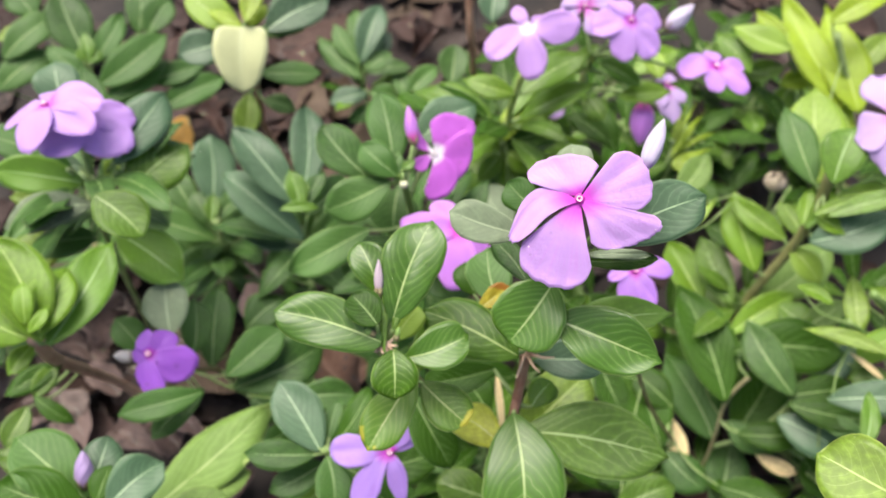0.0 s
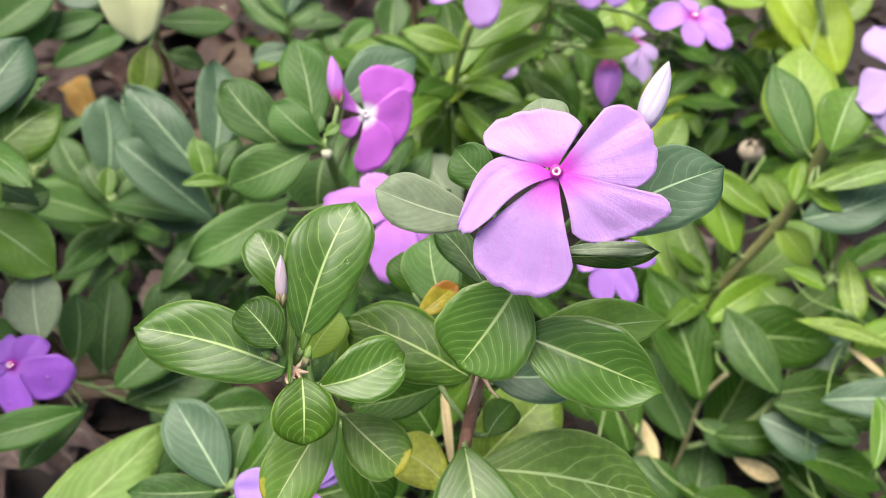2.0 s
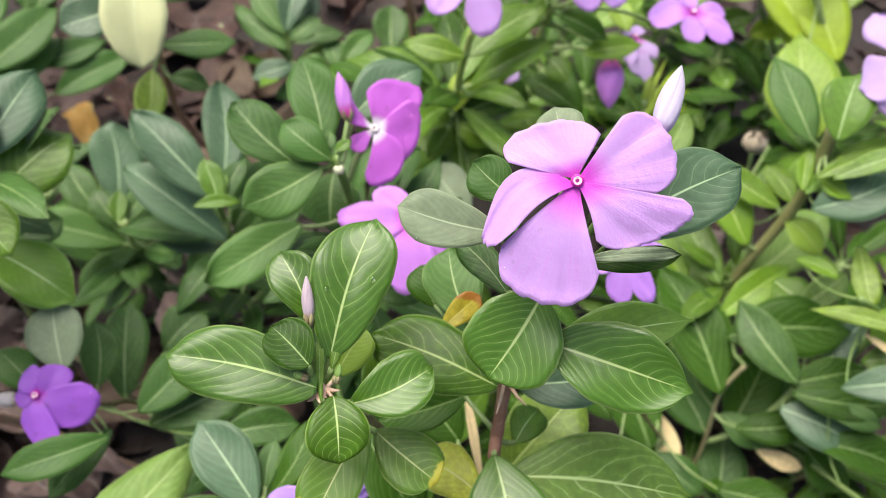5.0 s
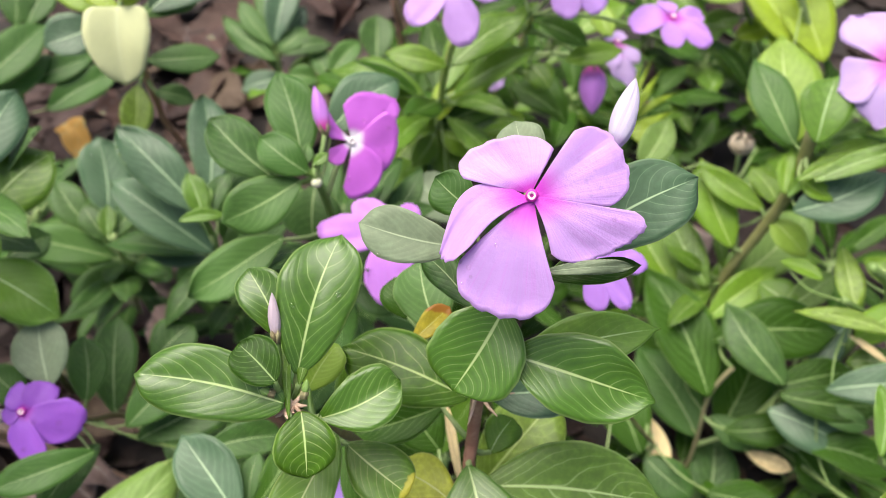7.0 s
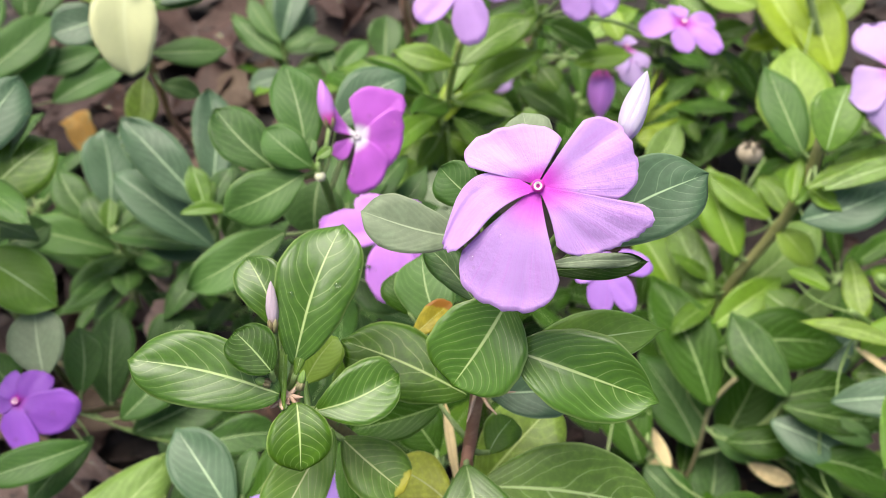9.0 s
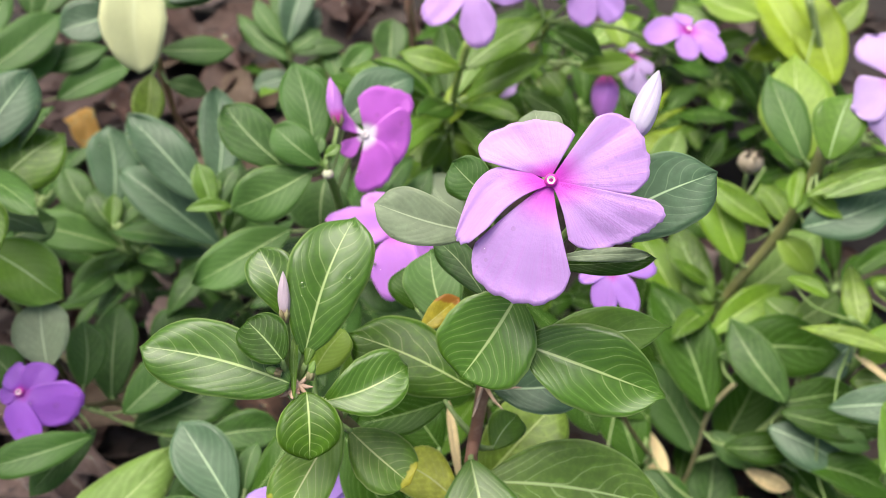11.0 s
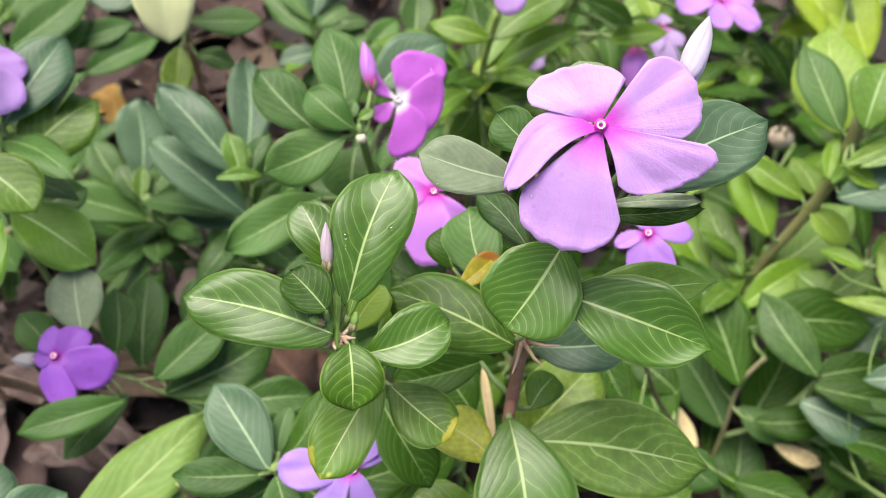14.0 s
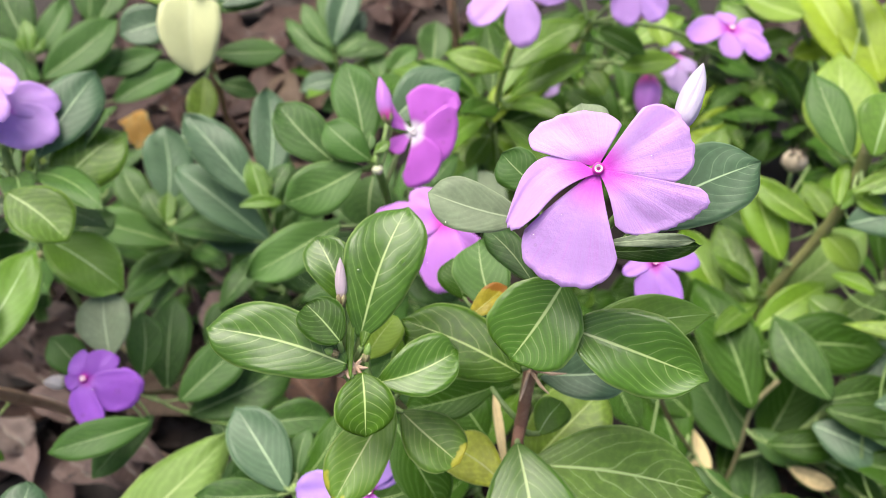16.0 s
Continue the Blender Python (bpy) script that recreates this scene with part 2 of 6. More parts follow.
PETAL = {
    "lilac": petal_material("petal_lilac", (0.735, 0.425, 0.930), (0.710, 0.060, 0.680), 0.52),
    "pale": petal_material("petal_pale_lilac", (0.610, 0.420, 0.790), (0.620, 0.140, 0.560), 0.34),
    "magenta": petal_material("petal_magenta", (0.650, 0.140, 0.740), (0.620, 0.140, 0.620), 0.5, star=(0.9, 0.82, 0.92), star_reach=0.36),
    "rose": petal_material("petal_rose_lilac", (0.660, 0.255, 0.830), (0.640, 0.030, 0.520), 0.38),
    "mauve": petal_material("petal_mauve", (0.560, 0.260, 0.790), (0.500, 0.050, 0.520), 0.45),
    "lavender": petal_material("petal_lavender", (0.440, 0.250, 0.740), (0.540, 0.060, 0.580), 0.34),
    "orchid": petal_material("petal_orchid", (0.600, 0.335, 0.830), (0.600, 0.100, 0.660), 0.34),
    "plum": petal_material("petal_plum", (0.470, 0.215, 0.740), (0.500, 0.050, 0.480), 0.42),
    "violet": petal_material("petal_violet", (0.375, 0.105, 0.680), (0.430, 0.045, 0.520), 0.30),
    "starred": petal_material("petal_lilac_white_throat", (0.560, 0.310, 0.740), (0.640, 0.400, 0.740), 0.45, star=(0.92, 0.86, 0.92)),
}
STEM = {
    "green": plain_material("stem_green", (0.16, 0.27, 0.06), (0.32, 0.42, 0.16), 90, 0.5),
    "lime": plain_material("stem_yellow_green", (0.28, 0.38, 0.07), (0.44, 0.52, 0.17), 90, 0.5),
    "olive": plain_material("stem_olive", (0.20, 0.21, 0.06), (0.33, 0.32, 0.13), 90, 0.55),
    "pale": plain_material("stem_pale", (0.34, 0.36, 0.20), (0.50, 0.50, 0.31), 100, 0.55),
    "red": plain_material("stem_red_brown", (0.34, 0.170, 0.110), (0.56, 0.36, 0.25), 110, 0.55),
    "brown": plain_material("stem_brown_green", (0.17, 0.13, 0.06), (0.33, 0.30, 0.15), 110, 0.6),
}
bristle_mat = plain_material("bristle_tan_red", (0.58, 0.38, 0.26), (0.74, 0.54, 0.40), 200, 0.6)
throat = plain_material("flower_throat", (0.56, 0.02, 0.36), (0.68, 0.05, 0.46), 200, 0.5)
anther = plain_material("flower_eye", (0.86, 0.78, 0.80), (0.92, 0.86, 0.86), 300, 0.5)
bud_white = petal_material("bud_white_lilac", (0.72, 0.64, 0.82), (0.55, 0.38, 0.70), 0.2)
bud_cream = petal_material("bud_cream", (0.80, 0.73, 0.70), (0.62, 0.52, 0.50), 0.25)
bud_lilac = petal_material("bud_withered_lilac", (0.47, 0.33, 0.60), (0.36, 0.22, 0.48), 0.3)
bud_pink = petal_material("bud_pink_lilac", (0.68, 0.54, 0.62), (0.40, 0.30, 0.16), 0.25)
bud_magenta = petal_material("bud_magenta", (0.650, 0.240, 0.800), (0.75, 0.05, 0.42), 0.35)
bud_green = plain_material("bud_green", (0.14, 0.27, 0.05), (0.26, 0.40, 0.10), 150, 0.45)
berry_mat = plain_material("berry_pale_green", (0.50, 0.52, 0.32), (0.66, 0.66, 0.46), 150, 0.5)
seed_mat = plain_material("seed_head_tan", (0.44, 0.36, 0.25), (0.64, 0.54, 0.40), 120, 0.6)
sepal_dark = plain_material("sepal_dark", (0.012, 0.010, 0.007), (0.04, 0.03, 0.02), 150, 0.7, spec=0.15)
# shade of the gaps between plants is put into this near-black soil colour
soil = plain_material("soil_damp_shaded", (0.008, 0.006, 0.005), (0.032, 0.023, 0.019), 30, 0.8, 0.004)
LITTER = [
    plain_material("dead_leaf_mauve_brown", (0.034, 0.021, 0.018), (0.092, 0.061, 0.055), 45, 0.6, 0.0012, spec=0.15),
    plain_material("dead_leaf_grey_brown", (0.044, 0.033, 0.029), (0.110, 0.084, 0.076), 40, 0.62, 0.0012, spec=0.15),
    plain_material("dead_leaf_rust", (0.041, 0.024, 0.019), (0.098, 0.061, 0.049), 50, 0.55, 0.0012, spec=0.15),
    plain_material("dead_leaf_tan", (0.066, 0.045, 0.031), (0.135, 0.098, 0.070), 45, 0.6, 0.001, spec=0.15),
]
twig_mat = plain_material("twig_dark_brown", (0.035, 0.022, 0.018), (0.12, 0.075, 0.06), 80, 0.7, 0.001)
water = bpy.data.materials.new("water_clear")
water.use_nodes = True
wsh = water.node_tree.nodes["Principled BSDF"]
wsh.inputs["Transmission Weight"].default_value, wsh.inputs["IOR"].default_value, wsh.inputs["Roughness"].default_value = 1.0, 1.33, 0.02


# ---- builders ----
def part(name, bm, material, parent, label=""):
    me = bpy.data.meshes.new(name)
    bm.to_mesh(me)
    bm.free()
    for m in material if isinstance(material, (list, tuple)) else [material]:
        me.materials.append(m)
    for p in me.polygons:
        p.use_smooth = True
    ob = new(name, me)
    if parent:
        ob.parent = parent
    return tagged(ob, label)


def tube(bm, pts, radii, sides=8, slot=0):
    """A round, tapered tube through the points, closed at both ends."""
    rings = []
    pts = [Vector(p) for p in pts]
    side = None
    for i, p in enumerate(pts):
        d = (pts[min(i + 1, len(pts) - 1)] - pts[max(i - 1, 0)]).normalized()
        if side is None:
            side = d.orthogonal().normalized()
        side = (side - d * side.dot(d)).normalized()
        up = d.cross(side)
        rings.append([bm.verts.new(p + (side * math.cos(a) + up * math.sin(a)) * radii[i]) for a in (2 * math.pi * k / sides for k in range(sides))])
    for a, b in zip(rings, rings[1:]):
        for k in range(sides):
            bm.faces.new((a[k], a[(k + 1) % sides], b[(k + 1) % sides], b[k])).material_index = slot
    bm.faces.new(rings[0][::-1]).material_index = slot
    bm.faces.new(rings[-1]).material_index = slot


def smooth_line(pts, steps=5):
    """Points along a soft curve through the given ones."""
    pts = [Vector(p) for p in pts]
    out = []
    for i in range(len(pts) - 1):
        a, b, c, d = pts[max(i - 1, 0)], pts[i], pts[i + 1], pts[min(i + 2, len(pts) - 1)]
        for k in range(steps):
            t = k / steps
            out.append(0.5 * ((2 * b) + (c - a) * t + (2 * a - 5 * b + 4 * c - d) * t * t + (3 * b - a - 3 * c + d) * t ** 3))
    return out + [pts[-1]]


def sheet(bm, place, nu, nv, thick):
    """A thin solid blade: place(s, e) gives the point and the normal at s along it and e (-1 to 1) across; both skins, joined at the rim."""
    uv = bm.loops.layers.uv.new("blade")
    top, low = [], []
    for i in range(nu + 1):
        s = i / nu
        rows = ([], [])
        for j in range(nv + 1):
            e = 2 * j / nv - 1
            p, n = place(s, e)
            t = thick * (1 - 0.7 * abs(e) ** 3) * (0.35 + 0.65 * math.sin(math.pi * min(1, max(0, s))))
            rows[0].append(bm.verts.new(p + n * t / 2))
            rows[1].append(bm.verts.new(p - n * t / 2))
        top.append(rows[0])
        low.append(rows[1])

    def face(vs, cs, slot):
        f = bm.faces.new(vs)
        f.material_index = slot
        for loop, (a, b) in zip(f.loops, cs):
            loop[uv].uv = (a / nv, b / nu)

    for i in range(nu):
        for j in range(nv):
            cs = ((j, i), (j + 1, i), (j + 1, i + 1), (j, i + 1))
            face([top[b][a] for a, b in cs], cs, 0)
            face([low[b][a] for a, b in cs[::-1]], cs[::-1], 1)
    for i in range(nu):
        face((top[i][0], top[i + 1][0], low[i + 1][0], low[i][0]), ((0, i), (0, i + 1), (0, i + 1), (0, i)), 1)
        face((top[i + 1][nv], top[i][nv], low[i][nv], low[i + 1][nv]), ((nv, i + 1), (nv, i), (nv, i), (nv, i + 1)), 1)
    for j in range(nv):
        face((top[0][j + 1], top[0][j], low[0][j], low[0][j + 1]), ((j + 1, 0), (j, 0), (j, 0), (j + 1, 0)), 1)
        face((top[nu][j], top[nu][j + 1], low[nu][j + 1], low[nu][j]), ((j, nu), (j + 1, nu), (j + 1, nu), (j, nu)), 1)


def blade_width(s, a, b):
    top = a / (a + b)
    return (s ** a) * ((1 - s) ** b) / ((top ** a) * ((1 - top) ** b))


class Plant:
    """One plant: an Empty at its foot, with stems, leaves, flowers and buds under it."""

    def __init__(self, name, label, category, foot, group=""):
        self.foot = Vector(foot)
        self.root = tagged(new(name), label, category, group)
        self.root.location = self.foot
        self.fine = "one large lilac" in label
        self.lines, self.rnd = [], random.Random(int(abs(foot[0]) * 7919 + abs(foot[1]) * 104729))

    def stem(self, pts, thick=0.0018, look="green", tip=0.75):
        line = smooth_line([Vector(p) - self.foot for p in pts])
        n = len(line) - 1
        bm = bmesh.new()
        tube(bm, line, [thick * (1 + (tip - 1) * i / n) * (1 + 0.12 * (i % 5 == 0)) for i in range(n + 1)])
        self.lines.append(line)
        return part("stem", bm, STEM[look], self.root)

    def nearest(self, p, taken=None):
        best, far = None, 1e9
        for line in self.lines:
            for a, b in zip(line, line[1:]):
                d = b - a
                t = min(1, max(0, (p - a).dot(d) / max(d.length_squared, 1e-12)))
                q = a + d * t
                if (q - p).length < far:
                    best, far = q, (q - p).length
        return best

    def leaf(self, base, tip, normal, width, look="M", bend=0.12, point=0.5, swell=0.85, fold=0.10, label=""):
        """A leaf from base to tip. bend: how far it arches; point: 0.35 round tip to 0.9 sharp; swell: how low it is widest; fold: along the midrib."""
        base, tip, rnd = Vector(base) - self.foot, Vector(tip) - self.foot, self.rnd
        axis = tip - base
        length = axis.length
        d = axis / length
        n = Vector(normal)
        n = (n - d * n.dot(d)).normalized()
        side = d.cross(n)
        ph, wave, lean, twist = rnd.uniform(0, 6.28), rnd.uniform(0.015, 0.045), rnd.uniform(-0.06, 0.06), rnd.uniform(-0.4, 0.4)
        rise, bend = rnd.uniform(-0.06, 0.16), bend * rnd.uniform(0.1, 1.5)
        ripple, fold = rnd.uniform(0.008, 0.022), fold * rnd.uniform(0.5, 2.0)

        def place(s, e):
            s = 0.45 * s + 0.55 * (0.5 - 0.5 * math.cos(math.pi * s))
            w = width / 2 * (blade_width(min(1, max(0.0, s * 0.988 + 0.012)), swell, point) if s < 1 else 0.012)
            w = max(w, width * 0.014) * (1 + ripple * (math.sin(11 * s + ph * (2 + (e > 0))) + 0.6 * math.sin(27 * s + ph)))
            s = s if s < 1 else 1.035
            lift = bend * length * (4 * s * (1 - s)) * 0.55 + w * (fold * abs(e) * 1.6 - rise * e * e * (0.5 + s)) + length * wave * math.sin(ph + 9 * s + 2.2 * e) * abs(e) * s
            turn = twist * (s - 0.4)
            sd, nn = side * math.cos(turn) + n * math.sin(turn), n * math.cos(turn) - side * math.sin(turn)
            mid = base + d * (length * s) + side * (lean * length * math.sin(math.pi * s))
            return mid + sd * (w * e) + nn * lift, nn

        bm = bmesh.new()
        sheet(bm, place, *((24, 12) if length > 0.02 and self.fine else (14, 8)), 0.00042)
        ob = part("leaf", bm, [LEAF[look], UNDERSIDE[UNDER[look]]], self.root, label)
        if self.lines:
            q = self.nearest(base)
            if (q - base).length > 0.0008:
                pm = bmesh.new()
                knee = (q + base) / 2 - Vector((0, 0, 0.16 * (q - base).length))
                inner = base + d * length * 0.05
                slim = 0.0009 if (q - base).length < 0.02 else 0.00055
                tube(pm, smooth_line([q, knee, inner], 3), [slim] * 4 + [slim * 0.8] * 3, 6)
                part("petiole", pm, STEM["green"], self.root)
        return ob

    def low_leaves(self, whorls, looks, reach=0.045, start=0.25, end=0.8):
        """Whorls of older leaves lower down on the main stem."""
        line, rnd = self.lines[0], self.rnd
        for k in range(whorls):
            f = start + (end - start) * (k + rnd.uniform(0.2, 0.8)) / whorls
            p = line[min(len(line) - 2, int(f * (len(line) - 1)))] + self.foot
            turn = rnd.uniform(0, 6.28)
            for j in range(rnd.choice((4, 5, 5, 6))):
                a = turn + j * 1.25 + rnd.uniform(-0.35, 0.35)
                up = radians(rnd.uniform(-5, 40))
                d = Vector((math.cos(a) * math.cos(up), math.sin(a) * math.cos(up), math.sin(up)))
                b = p + d * rnd.uniform(0.004, 0.010)
                length = reach * rnd.uniform(0.75, 1.2)
                tip = b + d * length
                tip.z = max(tip.z, 0.012)
                n = Vector((rnd.uniform(-0.3, 0.3), rnd.uniform(-0.3, 0.3), 1))
                self.leaf(b, tip, n, length * rnd.uniform(0.27, 0.38), rnd.choice(looks), 0.16, rnd.uniform(0.6, 0.9), rnd.uniform(0.8, 1.1))

    def shaped_petal(self, c, x, y, n, left, right, bulge, tilt, lift, ph):
        """A lopsided petal between two bowed edges. left, right: (degrees, length, bow outwards) of each edge; bulge: how far the end rounds out beyond the corners."""
        def edge(spec, turn):
            a, length = radians(spec[0]), spec[1]
            u = x * math.cos(a) + y * math.sin(a)
            return u * length, (y * math.cos(a) - x * math.sin(a)) * (turn * spec[2] * length)

        (far_l, bow_l), (far_r, bow_r) = edge(left, 1), edge(right, -1)
        axis = (far_l + far_r).normalized()
        across = (far_l - far_r).normalized()
        reach = (far_l + far_r).length / 2 + bulge

        def place(s, e):
            nick = 0.008 * math.sin(17 * e + ph) + 0.007 * math.sin(41 * e + 2 * ph) + 0.005 * math.sin(83 * e + ph)
            s *= 1 - 0.22 * abs(e) ** 4.5 + nick * (1 - abs(e) ** 3)
            arc = 4 * s * (1 - s)
            el, er = far_l * s + bow_l * arc + across * 0.0007 * (1 - s), far_r * s + bow_r * arc - across * 0.0007 * (1 - s)
            p = (el + er) / 2 - (el - er) / 2 * (1.02 * e) + axis * (0.0009 * (1 - s) + bulge * s ** 3 * (1 - 0.55 * e * e))
            z = reach * (0.045 * math.sin(math.pi * min(1, s * 1.1)) - 0.03 * s * s + tilt * e * s + 0.03 * e * e * s)
            z += reach * (0.014 * math.sin(ph + 4.2 * e + 5 * s) * s + 0.010 * math.sin(2 * ph + 9 * e + 3 * s) * s * s + 0.0025 * math.sin(ph + 21 * e + 4 * s) * s * s)
            return c + p + n * (z + lift), n

        return place

    def flower(self, centre, normal, across, petals, look="lilac", cup=0.10, tube_to=None, eye=0.0016, small=False, full=1.05, sag=0.04):
        """A five-petalled salver flower. petals: (degrees, length, width, oblique end) for each; across: where 0 degrees points."""
        c, n = Vector(centre) - self.foot, Vector(normal).normalized()
        x = Vector(across)
        x = (x - n * x.dot(n)).normalized()
        y = n.cross(x)
        head = new("flower")
        head.parent = self.root
        rnd = self.rnd
        for k, spec in enumerate(petals):
            if len(spec) == 4 and isinstance(spec[0], tuple):
                bm = bmesh.new()
                sheet(bm, self.shaped_petal(c, x, y, n, spec[0], spec[1], spec[2], spec[3], 0.0004 * (k % 3), rnd.uniform(0, 6.28)), *((30, 26) if self.fine else (14, 12)), 0.0003)
                part("petal", bm, [PETAL[look], PETAL[look]], head)
                continue
            deg, length, width, oblique = spec
            a = radians(deg)
            d = x * math.cos(a) + y * math.sin(a)
            side = d.cross(n)
            ph, skew = rnd.uniform(0, 6.28), rnd.uniform(-0.02, 0.04)
            drop, lift, ruff = sag + rnd.uniform(-0.05, 0.06), 0.0006 * (k % 3), rnd.uniform(0.012, 0.03) * (0.45 if self.fine else 1)

            def place(s, e):
                s = 0.4 * s + 0.6 * math.sin(math.pi / 2 * s)
                w = width / 2 * (0.13 + 0.87 * min(1.0, s / 0.66) ** full) * (1 if s < 0.66 else math.sqrt(max(0.0, 1 - ((s - 0.66) / 0.346) ** 2)))
                w = max(w, width * 0.05)
                round_end = 1 - 0.07 * e * e * s + oblique * e * s + (0.010 * math.sin(17 * e + ph) + 0.006 * math.sin(41 * e + 2 * ph)) * s ** 4
                z = cup * length * math.sin(math.pi * min(1, s * 1.05)) - drop * length * s * s + w * 0.10 * e * e - w * 0.10 * e * s
                z += length * ruff * (math.sin(ph + 4.2 * e + 5 * s) * s + 0.35 * math.sin(2 * ph + 9 * e + 3 * s) * s * s)
                return c + d * (length * (0.045 + 0.955 * s) * round_end) + side * (w * e + skew * length * math.sin(2.4 * s)) + n * (z + lift), n

            bm = bmesh.new()
            sheet(bm, place, *((7, 5) if small else (22, 22) if self.fine else (12, 10)), 0.0003)
            part("petal", bm, [PETAL[look], PETAL[look]], head)
        bm = bmesh.new()
        ring = [(0.0, -0.0004), (eye * 0.30, -0.0002), (eye * 0.42, 0.0006), (eye * 0.62, 0.0009), (eye * 0.85, 0.0006), (eye, -0.0006)]
        prev = None
        for r, z in ring:
            now = [bm.verts.new(c + n * (z + 0.0012) + (x * math.cos(q) + y * math.sin(q)) * max(r, 0.00005)) for q in (2 * math.pi * k / 14 for k in range(14))]
            if prev:
                for k in range(14):
                    f = bm.faces.new((prev[k], prev[(k + 1) % 14], now[(k + 1) % 14], now[k]))
                    f.material_index = 1 if r > eye * 0.7 or r < eye * 0.35 else 0
            prev = now
        part("eye", bm, [anther, anther if look in ("magenta", "starred") else throat], head)
        end = Vector(tube_to) - self.foot if tube_to else c - n * 0.022
        bm = bmesh.new()
        line = smooth_line([c + n * 0.0004, c - n * 0.009, (c - n * 0.016) * 0.6 + end * 0.4, end], 4)
        tube(bm, line, [0.0014, 0.0012, 0.0011, 0.0010] + [0.0010] * (len(line) - 4), 8)
        part("flower_tube", bm, STEM["green"], head)
        q = self.nearest(end) if self.lines else None
        if q is not None and (q - end).length > 0.002:
            bm = bmesh.new()
            pts = smooth_line([end, (end + q) / 2 + Vector((0, 0, 0.1 * (end - q).length)), q], 4)
            tube(bm, pts, [0.0010] * len(pts), 6)
            part("pedicel", bm, STEM["green"], self.root)
        return head

    def bud(self, base, tip, width, material, name="bud", twist=2.0, sepals=True):
        """A furled, twisted bud from base to tip, with small sepals."""
        base, tip = Vector(base) - self.foot, Vector(tip) - self.foot
        d = (tip - base).normalized()
        length = (tip - base).length
        x = d.orthogonal().normalized()
        y = d.cross(x)
        bm = bmesh.new()
        uv = bm.loops.layers.uv.new("blade")
        rings, nr, ns = [], 16, 40
        for i in range(nr + 1):
            s = i / nr
            r = width / 2 * max(0.04, blade_width(min(0.999, max(0.02, s)), 0.55, 0.85))
            ring = []
            for k in range(ns):
                a = 2 * math.pi * k / ns
                rr = r * (1 + 0.20 * (((5 * a / (2 * math.pi) + 1e-6) % 1) - 0.5) * (0.4 + 0.6 * s))
                b = a + twist * s
                ring.append(bm.verts.new(base + d * length * s + (x * math.cos(b) + y * math.sin(b)) * rr))
            rings.append(ring)
        for i in range(nr):
            for k in range(ns):
                f = bm.faces.new((rings[i][k], rings[i][(k + 1) % ns], rings[i + 1][(k + 1) % ns], rings[i + 1][k]))
                for loop, (cx, cy) in zip(f.loops, ((k, i), (k + 1, i), (k + 1, i + 1), (k, i + 1))):
                    loop[uv].uv = (cx / ns, cy / nr)
        bm.faces.new(rings[0][::-1])
        bm.faces.new(rings[-1])
        ob = part(name, bm, material, self.root)
        if sepals:
            for k in range(5):
                a = 2 * math.pi * k / 5
                out = x * math.cos(a) + y * math.sin(a)
                sm = bmesh.new()
                tube(sm, [base - d * 0.001 + out * 0.0004, base + d * length * 0.10 + out * width * 0.34, base + d * length * 0.2 + out * width * 0.42], [0.0006, 0.0005, 0.0001], 5)
                part("sepal", sm, STEM["brown"], ob)
        q = self.nearest(base) if self.lines else None
        if q is not None and (q - base).length > 0.001:
            pm = bmesh.new()
            pts = smooth_line([q, (q + base) / 2 + d * -0.1 * (q - base).length, base + d * length * 0.03], 3)
            tube(pm, pts, [0.0009] * len(pts), 6)
            part("pedicel", pm, STEM["green"], self.root)
        return ob

    def bristles(self, centre, length, count=6):
        """Stiff reddish hairs round a node."""
        c = Vector(centre) - self.foot
        for k in range(count):
            a = 6.28 * k / count + self.rnd.uniform(-0.3, 0.3)
            d = Vector((math.cos(a), math.sin(a) - 0.3, self.rnd.uniform(-0.5, 0.4))).normalized()
            bm = bmesh.new()
            tube(bm, [c, c + d * length * 0.6, c + d * length + Vector((0, 0, 0.2 * length))], [0.0006, 0.00045, 0.00015], 5)
            part("bristle", bm, bristle_mat, self.root)

    def ball(self, centre, radius, material, name, sepals=None):
        """A round fruit or bud head, a little flattened and ribbed."""
        c = Vector(centre) - self.foot
        bm = bmesh.new()
        bmesh.ops.create_uvsphere(bm, u_segments=14, v_segments=9, radius=radius)
        for v in bm.verts:
            a = math.atan2(v.co.y, v.co.x)
            v.co *= 1 + 0.05 * math.sin(5 * a) * (1 - abs(v.co.z) / radius)
            v.co.z *= 0.9
            v.co += c
        ob = part(name, bm, material, self.root)
        if sepals:
            for k in range(6):
                a = 2 * math.pi * k / 6 + 0.3
                out = Vector((math.cos(a), math.sin(a), 0))
                sm = bmesh.new()
                tube(sm, [c + Vector((0, 0, radius * 0.8)) + out * radius * 0.2, c + Vector((0, 0, radius * 0.98)) + out * radius * 0.6, c + Vector((0, 0, radius * 0.85)) + out * radius * 1.1], [radius * 0.12, radius * 0.12, radius * 0.03], 5)
                part("sepal", sm, sepals, ob)
        q = self.nearest(c) if self.lines else None
        if q is not None and (q - c).length > radius:
            pm = bmesh.new()
            pts = smooth_line([q, (q + c) / 2 + Vector((0, 0, 0.004)), c - Vector((0, 0, radius * 0.7))], 4)
            tube(pm, pts, [0.0009] * len(pts), 6)
            part("pedicel", pm, STEM["green"], self.root)
        return ob


